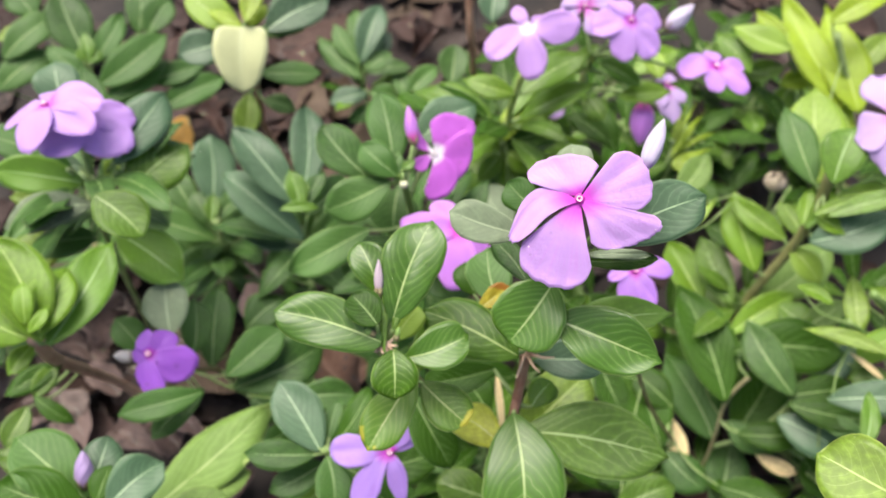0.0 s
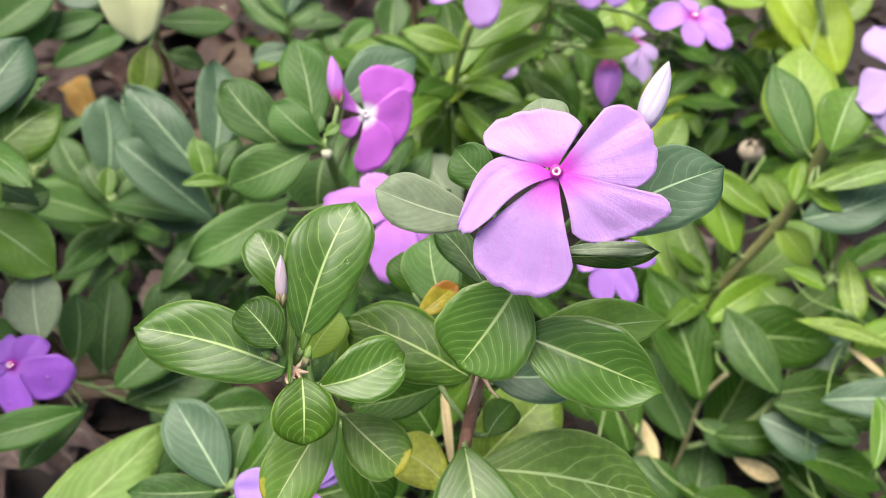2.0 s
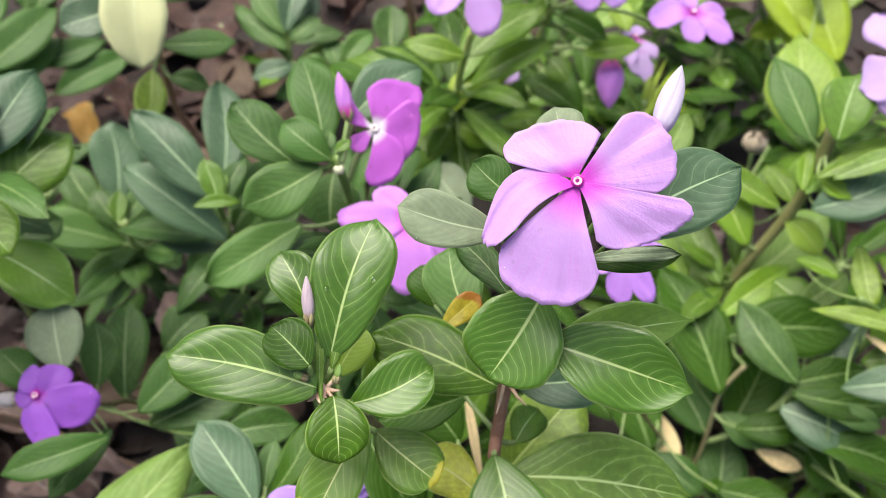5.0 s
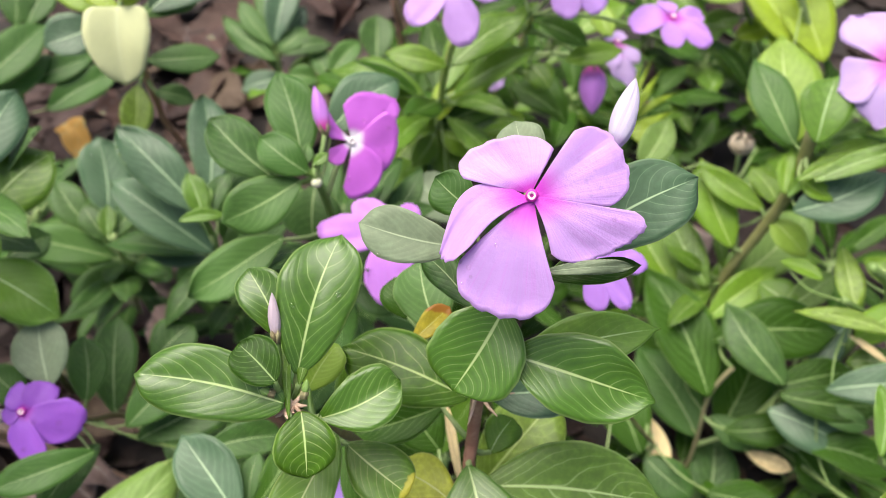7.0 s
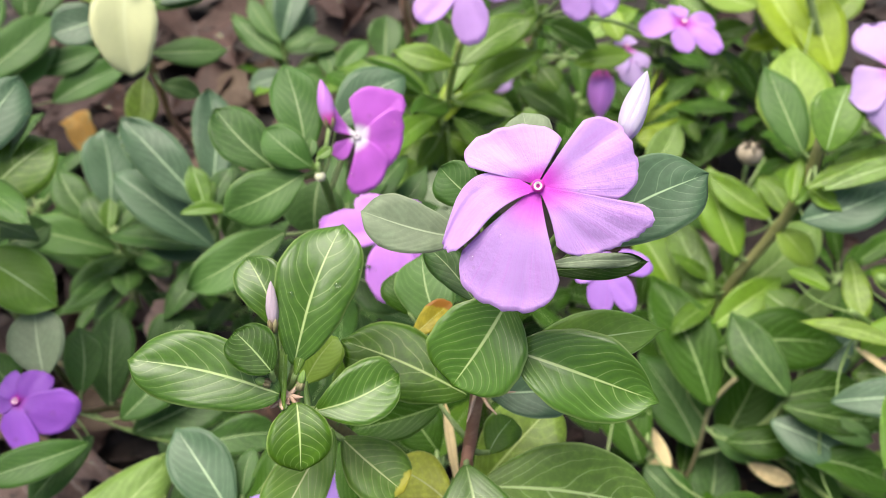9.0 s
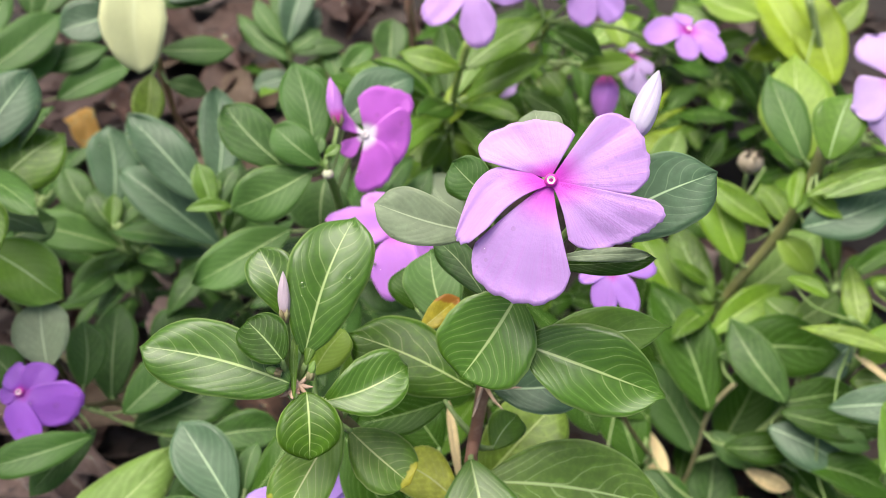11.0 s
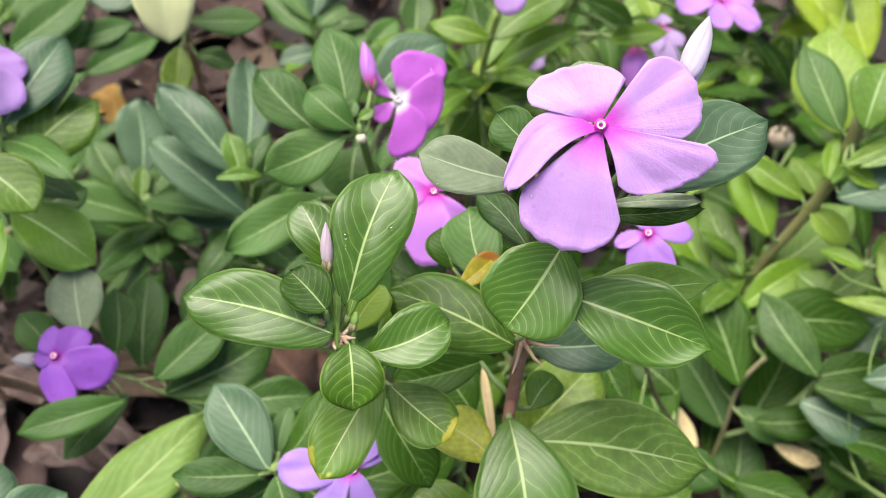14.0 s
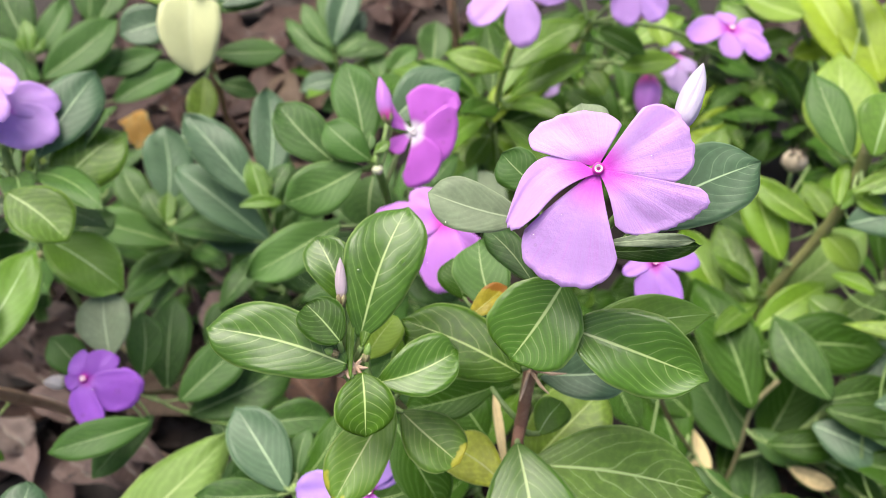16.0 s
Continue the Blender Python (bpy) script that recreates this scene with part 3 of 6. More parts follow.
def fallen_leaf(base, tip, normal, width, look):
    """A dry leaf lying on the litter."""
    words = {"X": "flat mauve-brown fallen leaf on the litter", "V": "grey-brown fallen leaf on the litter", "R": "red-brown curled fallen leaf on the litter", "N": "rust-coloured curled fallen leaf on the litter", "A": "amber-yellow fallen leaf on the litter"}
    loose = Plant("fallen_leaf", words[look], "dead leaf", base, "fallen leaves")
    ob = loose.leaf(base, tip, normal, width, look, 0.3, 0.55 if look == "A" else 1.0, 0.7, fold=0.2 if look == "A" else 0.5)
    ob.name = "blade"
    for v in ob.data.vertices:
        v.co += noise.noise_vector(v.co * 70 + Vector(base) * 40) * 0.005 + noise.noise_vector(v.co * 190 + Vector(base) * 40) * 0.0016
    return loose


def rain_drop(place, radius, normal):
    """A flattened bead of clear water."""
    bm = bmesh.new()
    bmesh.ops.create_uvsphere(bm, u_segments=14, v_segments=8, radius=radius)
    for v in bm.verts:
        v.co.z *= 0.6
    bmesh.ops.delete(bm, geom=[v for v in bm.verts if v.co.z < -radius * 0.1], context="VERTS")
    ob = part("rain_drop", bm, water, None)
    ob.matrix_world = Matrix.Translation(place) @ Vector(normal).to_track_quat("Z", "Y").to_matrix().to_4x4()
    ob.visible_shadow = False
    return tagged(ob, "clear bead of rain water on a plant", "water drop", "rain drops")


# ---- ground ----
def ground_height(x, y):
    return 0.010 * noise.noise((x * 5, y * 5, 0.3)) + 0.004 * noise.noise((x * 22, y * 22, 1.7))


def build_ground():
    bm = bmesh.new()
    n = 90
    line = [math.sinh(7.5 * (2 * i / n - 1)) / math.sinh(7.5) * 60 for i in range(n + 1)]
    grid = [[bm.verts.new((x, y + 0.3, ground_height(x, y + 0.3) if abs(x) + abs(y) < 8 else 0.0)) for x in line] for y in line]
    for j in range(n):
        for i in range(n):
            bm.faces.new((grid[j][i], grid[j][i + 1], grid[j + 1][i + 1], grid[j + 1][i]))
    tagged(part("ground", bm, soil, None), "damp garden soil, coloured near-black for shade, under the leaf litter", "ground", kind="structure")


build_ground()


def dead_leaf_mesh(seed):
    rnd = random.Random(seed)
    bm = bmesh.new()
    length, width = rnd.uniform(0.045, 0.080), rnd.uniform(0.022, 0.040)
    curl, bow, ph, pt = rnd.uniform(0.3, 1.1), rnd.uniform(-0.3, 0.4), rnd.uniform(0, 6), rnd.uniform(0.45, 0.95)

    def place(s, e):
        w = max(width / 2 * blade_width(min(0.99, s * 0.97 + 0.015), 0.6, pt), 0.0006)
        w *= 1 + 0.10 * math.sin(17 * s + ph + 3 * (e > 0))
        a = e * curl
        x = w * math.sin(a) / max(curl, 0.1)
        z = w * (1 - math.cos(a)) / max(curl, 0.1) + bow * length * 0.25 * math.sin(math.pi * s) + 0.0018 * math.sin(ph + 13 * s + 5 * e)
        return Vector((x, length * (s - 0.5), z)), Vector((0, 0, 1))

    sheet(bm, place, 10, 6, 0.0005)
    me = bpy.data.meshes.new("dead_leaf")
    low = min(v.co.z for v in bm.verts)
    for v in bm.verts:
        v.co.z -= low
    bm.to_mesh(me)
    bm.free()
    for p in me.polygons:
        p.use_smooth = True
    return me


# ---- plants ----
plant_a = Plant('periwinkle_plant', 'flowering periwinkle with veined green leaves and one large lilac bloom', 'plant', (0.0250, 0.1650, 0.0000), 'periwinkles in the bed')
plant_a.stem([(0.0299, 0.1488, 0.2766), (0.0290, 0.1504, 0.2545), (0.0268, 0.1470, 0.2388), (0.0247, 0.1411, 0.2221), (0.0232, 0.1354, 0.2203), (0.0251, 0.1394, 0.1863), (0.0250, 0.1650, -0.0040)], .0020, 'red')
plant_a.stem([(-0.0198, 0.1357, 0.2605), (-0.0167, 0.1379, 0.2520), (-0.0093, 0.1437, 0.2299), (-0.0001, 0.1508, 0.1956), (0.0252, 0.1453, 0.1781)], .0015, 'brown')
plant_a.leaf((0.0307, 0.1425, 0.2839), (0.0187, 0.1304, 0.2729), (-0.16, -0.57, 0.80), 0.0210, 'J', 0.10, 0.36, 0.55)
plant_a.leaf((0.0312, 0.1353, 0.2769), (0.0597, 0.1228, 0.2741), (-0.14, -0.45, 0.88), 0.0184, 'J', 0.10, 0.72, 0.80)
plant_a.leaf((0.0374, 0.1450, 0.2616), (0.0686, 0.1452, 0.2658), (-0.12, -0.36, 0.92), 0.0130, 'S', 0.10, 0.85)
plant_a.leaf((0.0231, 0.1408, 0.2487), (-0.0062, 0.1563, 0.2515), (-0.07, -0.31, 0.95), 0.0188, 'F', 0.10, 0.50, 0.75)
plant_a.leaf((0.0228, 0.1509, 0.2959), (0.0019, 0.1576, 0.2983), (-0.10, -0.60, 0.80), 0.0116, 'G', 0.10, 0.42)
plant_a.leaf((0.0265, 0.1616, 0.2943), (0.0187, 0.1690, 0.2984), (-0.10, -0.54, 0.83), 0.0104, 'K', 0.10, 0.50)
plant_a.leaf((0.0448, 0.1478, 0.2949), (0.0714, 0.1560, 0.3058), (-0.20, -0.49, 0.85), 0.0173, 'B', 0.10, 0.50)
plant_a.leaf((0.0383, 0.1471, 0.2888), (0.0595, 0.1451, 0.2921), (-0.15, -0.43, 0.89), 0.0054, 'D', 0.10, 0.50)
# sky-lit fold of the dark leaf above, its brightness given by the pale look
plant_a.leaf((0.0355, 0.1376, 0.3027), (0.0530, 0.1352, 0.3057), (-0.15, -0.55, 0.82), 0.0029, 'G', 0.10, 0.45)
plant_a.leaf((0.0398, 0.1679, 0.2977), (0.0377, 0.1790, 0.3039), (-0.14, -0.50, 0.85), 0.0111, 'G', 0.10, 0.50)
plant_a.leaf((0.0245, 0.1467, 0.2793), (0.0149, 0.1620, 0.2806), (-0.10, -0.50, 0.86), 0.0078, 'K', 0.10, 0.55)
plant_a.leaf((0.0182, 0.1589, 0.2496), (0.0144, 0.1784, 0.2564), (-0.04, -0.33, 0.94), 0.0160, 'C', 0.10, 0.45)
plant_a.leaf((0.0106, 0.1566, 0.2515), (0.0207, 0.1634, 0.2555), (-0.02, -0.39, 0.92), 0.0070, 'O', 0.10, 0.40)
plant_a.leaf((0.0293, 0.1487, 0.2351), (0.0550, 0.1476, 0.2367), (-0.07, -0.28, 0.96), 0.0152, 'B', 0.10, 0.60)
plant_a.leaf((0.0271, 0.1395, 0.1939), (0.0534, 0.1617, 0.2020), (-0.07, -0.27, 0.96), 0.0228, 'P', 0.10, 0.55)
plant_a.leaf((0.0296, 0.1392, 0.2182), (0.0366, 0.1467, 0.2228), (-0.12, -0.43, 0.90), 0.0105, 'S', 0.10, 0.35)
plant_a.leaf((0.0228, 0.1334, 0.2251), (0.0248, 0.0978, 0.2145), (-0.07, -0.29, 0.96), 0.0273, 'J', 0.10, 0.45)
plant_a.leaf((0.0257, 0.1295, 0.2195), (0.0716, 0.1199, 0.2202), (-0.07, -0.27, 0.96), 0.0250, 'Q', 0.10, 0.66)
plant_a.leaf((0.0193, 0.1261, 0.2148), (0.0037, 0.1380, 0.2165), (-0.04, -0.20, 0.98), 0.0147, 'E', 0.10, 0.40)
plant_a.leaf((-0.0075, 0.1332, 0.2455), (0.0061, 0.1202, 0.2429), (0.01, -0.18, 0.98), 0.0150, 'W', 0.10, 0.40)
plant_a.leaf((0.0190, 0.1574, 0.2145), (-0.0075, 0.1523, 0.2112), (-0.05, -0.33, 0.94), 0.0129, 'D', 0.10, 0.50)
plant_a.leaf((0.0173, 0.1596, 0.1775), (0.0076, 0.1743, 0.1816), (-0.04, -0.29, 0.96), 0.0173, 'D', 0.10, 0.50)
plant_a.leaf((-0.0095, 0.1341, 0.2492), (-0.0229, 0.1115, 0.2440), (0.02, -0.21, 0.98), 0.0143, 'W', 0.10, 0.45, 0.75)
plant_a.leaf((-0.0123, 0.1552, 0.1988), (0.0015, 0.1296, 0.1932), (0.02, -0.20, 0.98), 0.0164, 'D', 0.10, 0.50)
plant_a.leaf((0.0218, 0.1365, 0.1459), (-0.0035, 0.1445, 0.1464), (-0.04, -0.18, 0.98), 0.0171, 'M', 0.10, 0.50)
plant_a.leaf((-0.0186, 0.1323, 0.2698), (-0.0492, 0.1399, 0.2749), (0.08, -0.42, 0.90), 0.0161, 'J', 0.10, 0.40, 0.55)
plant_a.leaf((-0.0158, 0.1392, 0.2700), (-0.0043, 0.1654, 0.2845), (0.07, -0.50, 0.86), 0.0181, 'J', 0.10, 0.42, 0.75)
plant_a.leaf((-0.0207, 0.1519, 0.2659), (-0.0270, 0.1667, 0.2739), (0.07, -0.45, 0.89), 0.0117, 'J', 0.10, 0.45)
plant_a.leaf((-0.0194, 0.1343, 0.2758), (-0.0272, 0.1431, 0.2781), (0.07, -0.42, 0.91), 0.0109, 'D', 0.10, 0.40, 0.60)
plant_a.leaf((-0.0122, 0.1326, 0.2608), (0.0065, 0.1390, 0.2627), (0.04, -0.39, 0.92), 0.0143, 'J', 0.10, 0.42)
plant_a.leaf((-0.0153, 0.1317, 0.2667), (-0.0147, 0.1188, 0.2612), (0.06, -0.42, 0.90), 0.0141, 'F', 0.10, 0.50, 0.75)
plant_a.leaf((-0.0165, 0.1467, 0.2489), (-0.0085, 0.1567, 0.2529), (0.05, -0.41, 0.91), 0.0110, 'P', 0.10, 0.50)
plant_a.leaf((-0.0178, 0.1297, 0.2673), (-0.0173, 0.1450, 0.2728), (0.06, -0.34, 0.94), 0.0019, 'M', 0.10, 0.70)
plant_a.leaf((-0.0155, 0.1368, 0.2692), (-0.0139, 0.1437, 0.2718), (0.05, -0.36, 0.93), 0.0026, 'M', 0.10, 0.60)
plant_a.leaf((-0.0192, 0.1323, 0.2680), (-0.0237, 0.1362, 0.2698), (0.06, -0.35, 0.94), 0.0026, 'M', 0.10, 0.60)
plant_a.leaf((-0.0090, 0.1428, 0.2357), (-0.0035, 0.1606, 0.2416), (0.02, -0.32, 0.95), 0.0092, 'M', 0.10, 0.50)
plant_a.leaf((0.0102, 0.1716, 0.2397), (0.0074, 0.1826, 0.2443), (-0.03, -0.39, 0.92), 0.0114, 'D', 0.10, 0.50)
plant_a.leaf((0.0228, 0.1438, 0.1804), (0.0205, 0.1706, 0.1889), (-0.06, -0.31, 0.95), 0.0031, 'T', 0.10, 0.60)
plant_a.leaf((0.0282, 0.1579, 0.2219), (0.0248, 0.1710, 0.2263), (-0.08, -0.34, 0.94), 0.0084, 'M', 0.10, 0.50)
plant_a.bristles((0.0263, 0.1463, 0.2421), 0.010)
plant_a.bristles((-0.0170, 0.1335, 0.2668), 0.0032, 7)
plant_a.bristles((-0.0189, 0.1319, 0.2673), 0.0025, 5)
plant_a.flower((0.0357, 0.1489, 0.3127), (-0.191, -0.630, 0.753), (0.981, -0.144, 0.129), [((167, 0.0158, -0.02), (53, 0.0116, -0.05), 0.0056, -0.05), ((56, 0.0172, -0.01), (-13, 0.0176, -0.00), 0.0046, -0.05), ((-11, 0.0237, -0.01), (-80, 0.0142, -0.08), 0.0035, -0.02), ((-75, 0.0215, -0.04), (-143, 0.0225, 0.00), 0.0063, -0.02), ((-138, 0.0172, -0.12), (-157, 0.0182, 0.35), 0.0041, -0.10)], 'lilac', .04, eye=0.0013)
plant_a.bud((0.0552, 0.1612, 0.3115), (0.0607, 0.1723, 0.3200), 0.0052, bud_white, twist=0.9, sepals=False)
plant_a.bud((-0.0196, 0.1452, 0.2760), (-0.0197, 0.1532, 0.2825), 0.0027, bud_pink, twist=1.2)
plant_a.bud((-0.0212, 0.1340, 0.2719), (-0.0235, 0.1347, 0.2725), 0.0020, bud_green, twist=1.0)
plant_a.bud((-0.0145, 0.1352, 0.2680), (-0.0135, 0.1377, 0.2701), 0.0018, bud_green, twist=1.0)

plant_b = Plant('periwinkle_plant', 'periwinkle with dark oval leaves and magenta starred flowers', 'plant', (-0.0150, 0.3000, 0.0000), 'periwinkles in the bed')
plant_b.stem([(-0.0179, 0.2446, 0.2249), (-0.0162, 0.2485, 0.2086), (-0.0139, 0.2515, 0.1785), (-0.0124, 0.2521, 0.1333), (-0.0150, 0.3000, -0.0040)], .0016, 'green')
plant_b.leaf((-0.0220, 0.2488, 0.2258), (-0.0280, 0.2790, 0.2418), (0.04, -0.46, 0.89), 0.0180, 'K', 0.10, 0.56)
plant_b.leaf((-0.0129, 0.2666, 0.2238), (0.0130, 0.2825, 0.2318), (0.02, -0.48, 0.88), 0.0203, 'B', 0.10, 0.61)
plant_b.leaf((-0.0319, 0.2476, 0.2209), (-0.0530, 0.2677, 0.2326), (0.06, -0.45, 0.89), 0.0184, 'K', 0.10, 0.58)
plant_b.leaf((-0.0197, 0.2437, 0.2268), (-0.0349, 0.2544, 0.2342), (0.04, -0.53, 0.85), 0.0145, 'K', 0.10, 0.56)
plant_b.leaf((-0.0226, 0.2433, 0.2238), (-0.0494, 0.2321, 0.2185), (0.05, -0.52, 0.85), 0.0190, 'C', 0.10, 0.58)
plant_b.leaf((-0.0216, 0.2693, 0.1934), (-0.0240, 0.2494, 0.1835), (0.04, -0.45, 0.89), 0.0244, 'C', 0.10, 0.58)
plant_b.leaf((-0.0343, 0.2480, 0.1886), (-0.0693, 0.2291, 0.1821), (0.06, -0.42, 0.90), 0.0192, 'C', 0.10, 0.61)
plant_b.leaf((-0.0206, 0.2459, 0.2286), (-0.0192, 0.2526, 0.2320), (0.04, -0.46, 0.89), 0.0048, 'C', 0.10, 0.86)
plant_b.leaf((-0.0178, 0.2459, 0.2286), (-0.0123, 0.2493, 0.2302), (0.03, -0.46, 0.89), 0.0044, 'S', 0.10, 0.86)
plant_b.leaf((-0.0230, 0.2450, 0.2278), (-0.0282, 0.2477, 0.2295), (0.04, -0.46, 0.89), 0.0044, 'C', 0.10, 0.86)
plant_b.leaf((-0.0125, 0.2382, 0.1738), (0.0110, 0.2260, 0.1680), (0.02, -0.40, 0.92), 0.0216, 'C', 0.10, 0.66)
plant_b.leaf((-0.0070, 0.2397, 0.1882), (0.0210, 0.2303, 0.1835), (0.01, -0.41, 0.91), 0.0212, 'P', 0.10, 0.61)
plant_b.leaf((-0.0145, 0.2443, 0.1529), (-0.0361, 0.2278, 0.1477), (0.02, -0.32, 0.95), 0.0229, 'C', 0.10, 0.66)
plant_b.leaf((-0.0135, 0.2418, 0.1377), (-0.0426, 0.2617, 0.1447), (0.02, -0.31, 0.95), 0.0207, 'K', 0.10, 0.66)
plant_b.leaf((-0.0157, 0.2399, 0.1101), (-0.0589, 0.2425, 0.1117), (0.02, -0.29, 0.96), 0.0265, 'K', 0.10, 0.66)
plant_b.low_leaves(3, 'KC', 0.04, 0.5, 0.85)
plant_b.flower((-0.0043, 0.2572, 0.2273), (0.114, -0.670, 0.734), (0.994, 0.074, -0.086), [((104, 0.0150, -0.02), (24, 0.0215, 0.06), 0.0059, -0.05), ((40, 0.0185, 0.02), (-62, 0.0165, -0.05), 0.0051, -0.05), ((-40, 0.0150, 0.10), (-110, 0.0190, -0.06), 0.0055, -0.05), ((-111, 0.0087, -0.06), (-169, 0.0089, -0.03), 0.0029, -0.05), ((171, 0.0088, -0.02), (119, 0.0155, -0.09), 0.0022, -0.05)], 'magenta', .05)
plant_b.flower((0.0071, 0.2301, 0.2085), (-0.018, -0.580, 0.814), (1.000, -0.013, 0.013), [((156, 0.0148, 0.11), (97, 0.0108, 0.04), 0.0051, -0.05), ((-166, 0.0196, 0.18), (162, 0.0224, 0.12), 0.006, -0.05), ((-70, 0.0219, 0.09), (-113, 0.0247, 0.19), 0.0043, -0.05), ((-36, 0.0185, 0.06), (-69, 0.0208, 0.05), 0.0023, -0.05), ((69, 0.0101, 0.01), (16, 0.0113, 0.07), 0.0029, -0.05)], 'rose', .05)
plant_b.bud((-0.0128, 0.2551, 0.2345), (-0.0154, 0.2680, 0.2445), 0.0056, bud_magenta, twist=1.5)
plant_b.ball((-0.0171, 0.2408, 0.2247), 0.0019, berry_mat, 'berry')

plant_c = Plant('periwinkle_plant', 'young periwinkle with blue-green leaves and a bright shoot', 'plant', (-0.0850, 0.3600, 0.0000), 'periwinkles in the bed')
plant_c.stem([(-0.0779, 0.2930, 0.1613), (-0.0784, 0.3021, 0.1298), (-0.0796, 0.3053, 0.1064), (-0.0850, 0.3600, -0.0040)], .0015, 'green')
plant_c.leaf((-0.0770, 0.3104, 0.1482), (-0.0771, 0.3521, 0.1722), (0.13, -0.49, 0.86), 0.0211, 'B', 0.10, 0.56)
plant_c.leaf((-0.0774, 0.2957, 0.1535), (-0.1113, 0.3269, 0.1786), (0.15, -0.52, 0.84), 0.0219, 'B', 0.10, 0.58)
plant_c.leaf((-0.0768, 0.2902, 0.1313), (-0.1191, 0.3170, 0.1553), (0.15, -0.52, 0.84), 0.0217, 'B', 0.10, 0.58)
plant_c.leaf((-0.0819, 0.3010, 0.1141), (-0.1176, 0.3105, 0.1243), (0.13, -0.45, 0.88), 0.0187, 'B', 0.10, 0.61)
plant_c.leaf((-0.0732, 0.2830, 0.1639), (-0.0793, 0.3001, 0.1744), (0.14, -0.48, 0.87), 0.0108, 'S', 0.10, 0.66)
plant_c.leaf((-0.0721, 0.2843, 0.1625), (-0.0627, 0.3026, 0.1703), (0.12, -0.45, 0.89), 0.0100, 'K', 0.10, 0.66)
plant_c.leaf((-0.0837, 0.2817, 0.1651), (-0.0646, 0.2845, 0.1632), (0.16, -0.48, 0.86), 0.0061, 'S', 0.10, 0.76)
plant_c.leaf((-0.0735, 0.2818, 0.1629), (-0.0702, 0.2952, 0.1692), (0.13, -0.44, 0.89), 0.0055, 'S', 0.10, 0.76)
plant_c.leaf((-0.0801, 0.3087, 0.1075), (-0.0562, 0.3259, 0.1119), (0.11, -0.39, 0.92), 0.0166, 'C', 0.10, 0.61)
plant_c.leaf((-0.0829, 0.3142, 0.0991), (-0.1026, 0.2957, 0.0942), (0.10, -0.35, 0.93), 0.0201, 'K', 0.10, 0.61)
plant_c.leaf((-0.0836, 0.3197, 0.0906), (-0.0639, 0.2982, 0.0805), (0.10, -0.35, 0.93), 0.0198, 'K', 0.10, 0.61)
plant_c.leaf((-0.0793, 0.3141, 0.1249), (-0.0591, 0.3384, 0.1323), (0.10, -0.37, 0.92), 0.0162, 'K', 0.10, 0.61)
plant_c.low_leaves(2, 'K', 0.04, 0.55, 0.9)

plant_d = Plant('periwinkle_plant', 'young periwinkle with a lime shoot among blue-green leaves', 'plant', (-0.1500, 0.4000, 0.0000), 'periwinkles in the bed')
plant_d.stem([(-0.1334, 0.3218, 0.1138), (-0.1346, 0.3241, 0.0897), (-0.1500, 0.4000, -0.0040)], .0015, 'green')
plant_d.leaf((-0.1418, 0.3418, 0.1062), (-0.1453, 0.3767, 0.1283), (0.23, -0.50, 0.83), 0.0267, 'B', 0.10, 0.56)
plant_d.leaf((-0.1391, 0.3259, 0.1062), (-0.1507, 0.3413, 0.1162), (0.20, -0.42, 0.88), 0.0132, 'C', 0.10, 0.66)
plant_d.leaf((-0.1380, 0.3259, 0.1063), (-0.1242, 0.3418, 0.1109), (0.20, -0.42, 0.88), 0.0125, 'C', 0.10, 0.66)
plant_d.leaf((-0.1385, 0.3245, 0.1090), (-0.1385, 0.3394, 0.1162), (0.20, -0.42, 0.88), 0.0095, 'S', 0.10, 0.66)
plant_d.leaf((-0.1484, 0.3354, 0.1008), (-0.1681, 0.3598, 0.1171), (0.20, -0.43, 0.88), 0.0181, 'C', 0.10, 0.61)
plant_d.leaf((-0.1385, 0.3214, 0.0961), (-0.1852, 0.3279, 0.1106), (0.21, -0.44, 0.87), 0.0213, 'C', 0.10, 0.61)
plant_d.leaf((-0.1449, 0.3383, 0.0710), (-0.1693, 0.3152, 0.0661), (0.17, -0.37, 0.91), 0.0198, 'C', 0.10, 0.61)
plant_d.leaf((-0.1480, 0.3437, 0.0624), (-0.1250, 0.3294, 0.0532), (0.16, -0.34, 0.93), 0.0212, 'C', 0.10, 0.61)
plant_d.leaf((-0.1493, 0.3437, 0.0623), (-0.1371, 0.3650, 0.0680), (0.16, -0.34, 0.93), 0.0184, 'K', 0.10, 0.61)
plant_d.leaf((-0.1545, 0.3484, 0.0467), (-0.1852, 0.3524, 0.0534), (0.16, -0.33, 0.93), 0.0225, 'K', 0.10, 0.61)
plant_d.low_leaves(2, 'K', 0.04, 0.55, 0.9)

plant_e = Plant('periwinkle_plant', 'periwinkle with a pale lilac flower over broad grey-green leaves', 'plant', (-0.1900, 0.3000, 0.0000), 'periwinkles in the bed')
plant_e.stem([(-0.1607, 0.2676, 0.2185), (-0.1612, 0.2640, 0.2025), (-0.1763, 0.2790, 0.1564), (-0.1900, 0.3000, -0.0040)], .0018, 'green')
plant_e.stem([(-0.1659, 0.2582, 0.2172), (-0.1625, 0.2641, 0.1986)], .0012, 'green')
plant_e.stem([(-0.1468, 0.2647, 0.2160), (-0.1626, 0.2655, 0.1972)], .0012, 'green')
plant_e.leaf((-0.1448, 0.2601, 0.2187), (-0.1276, 0.2927, 0.2305), (0.24, -0.44, 0.86), 0.0217, 'B', 0.10, 0.58)
plant_e.leaf((-0.1741, 0.2899, 0.2241), (-0.1801, 0.3084, 0.2364), (0.28, -0.46, 0.84), 0.0204, 'B', 0.10, 0.61)
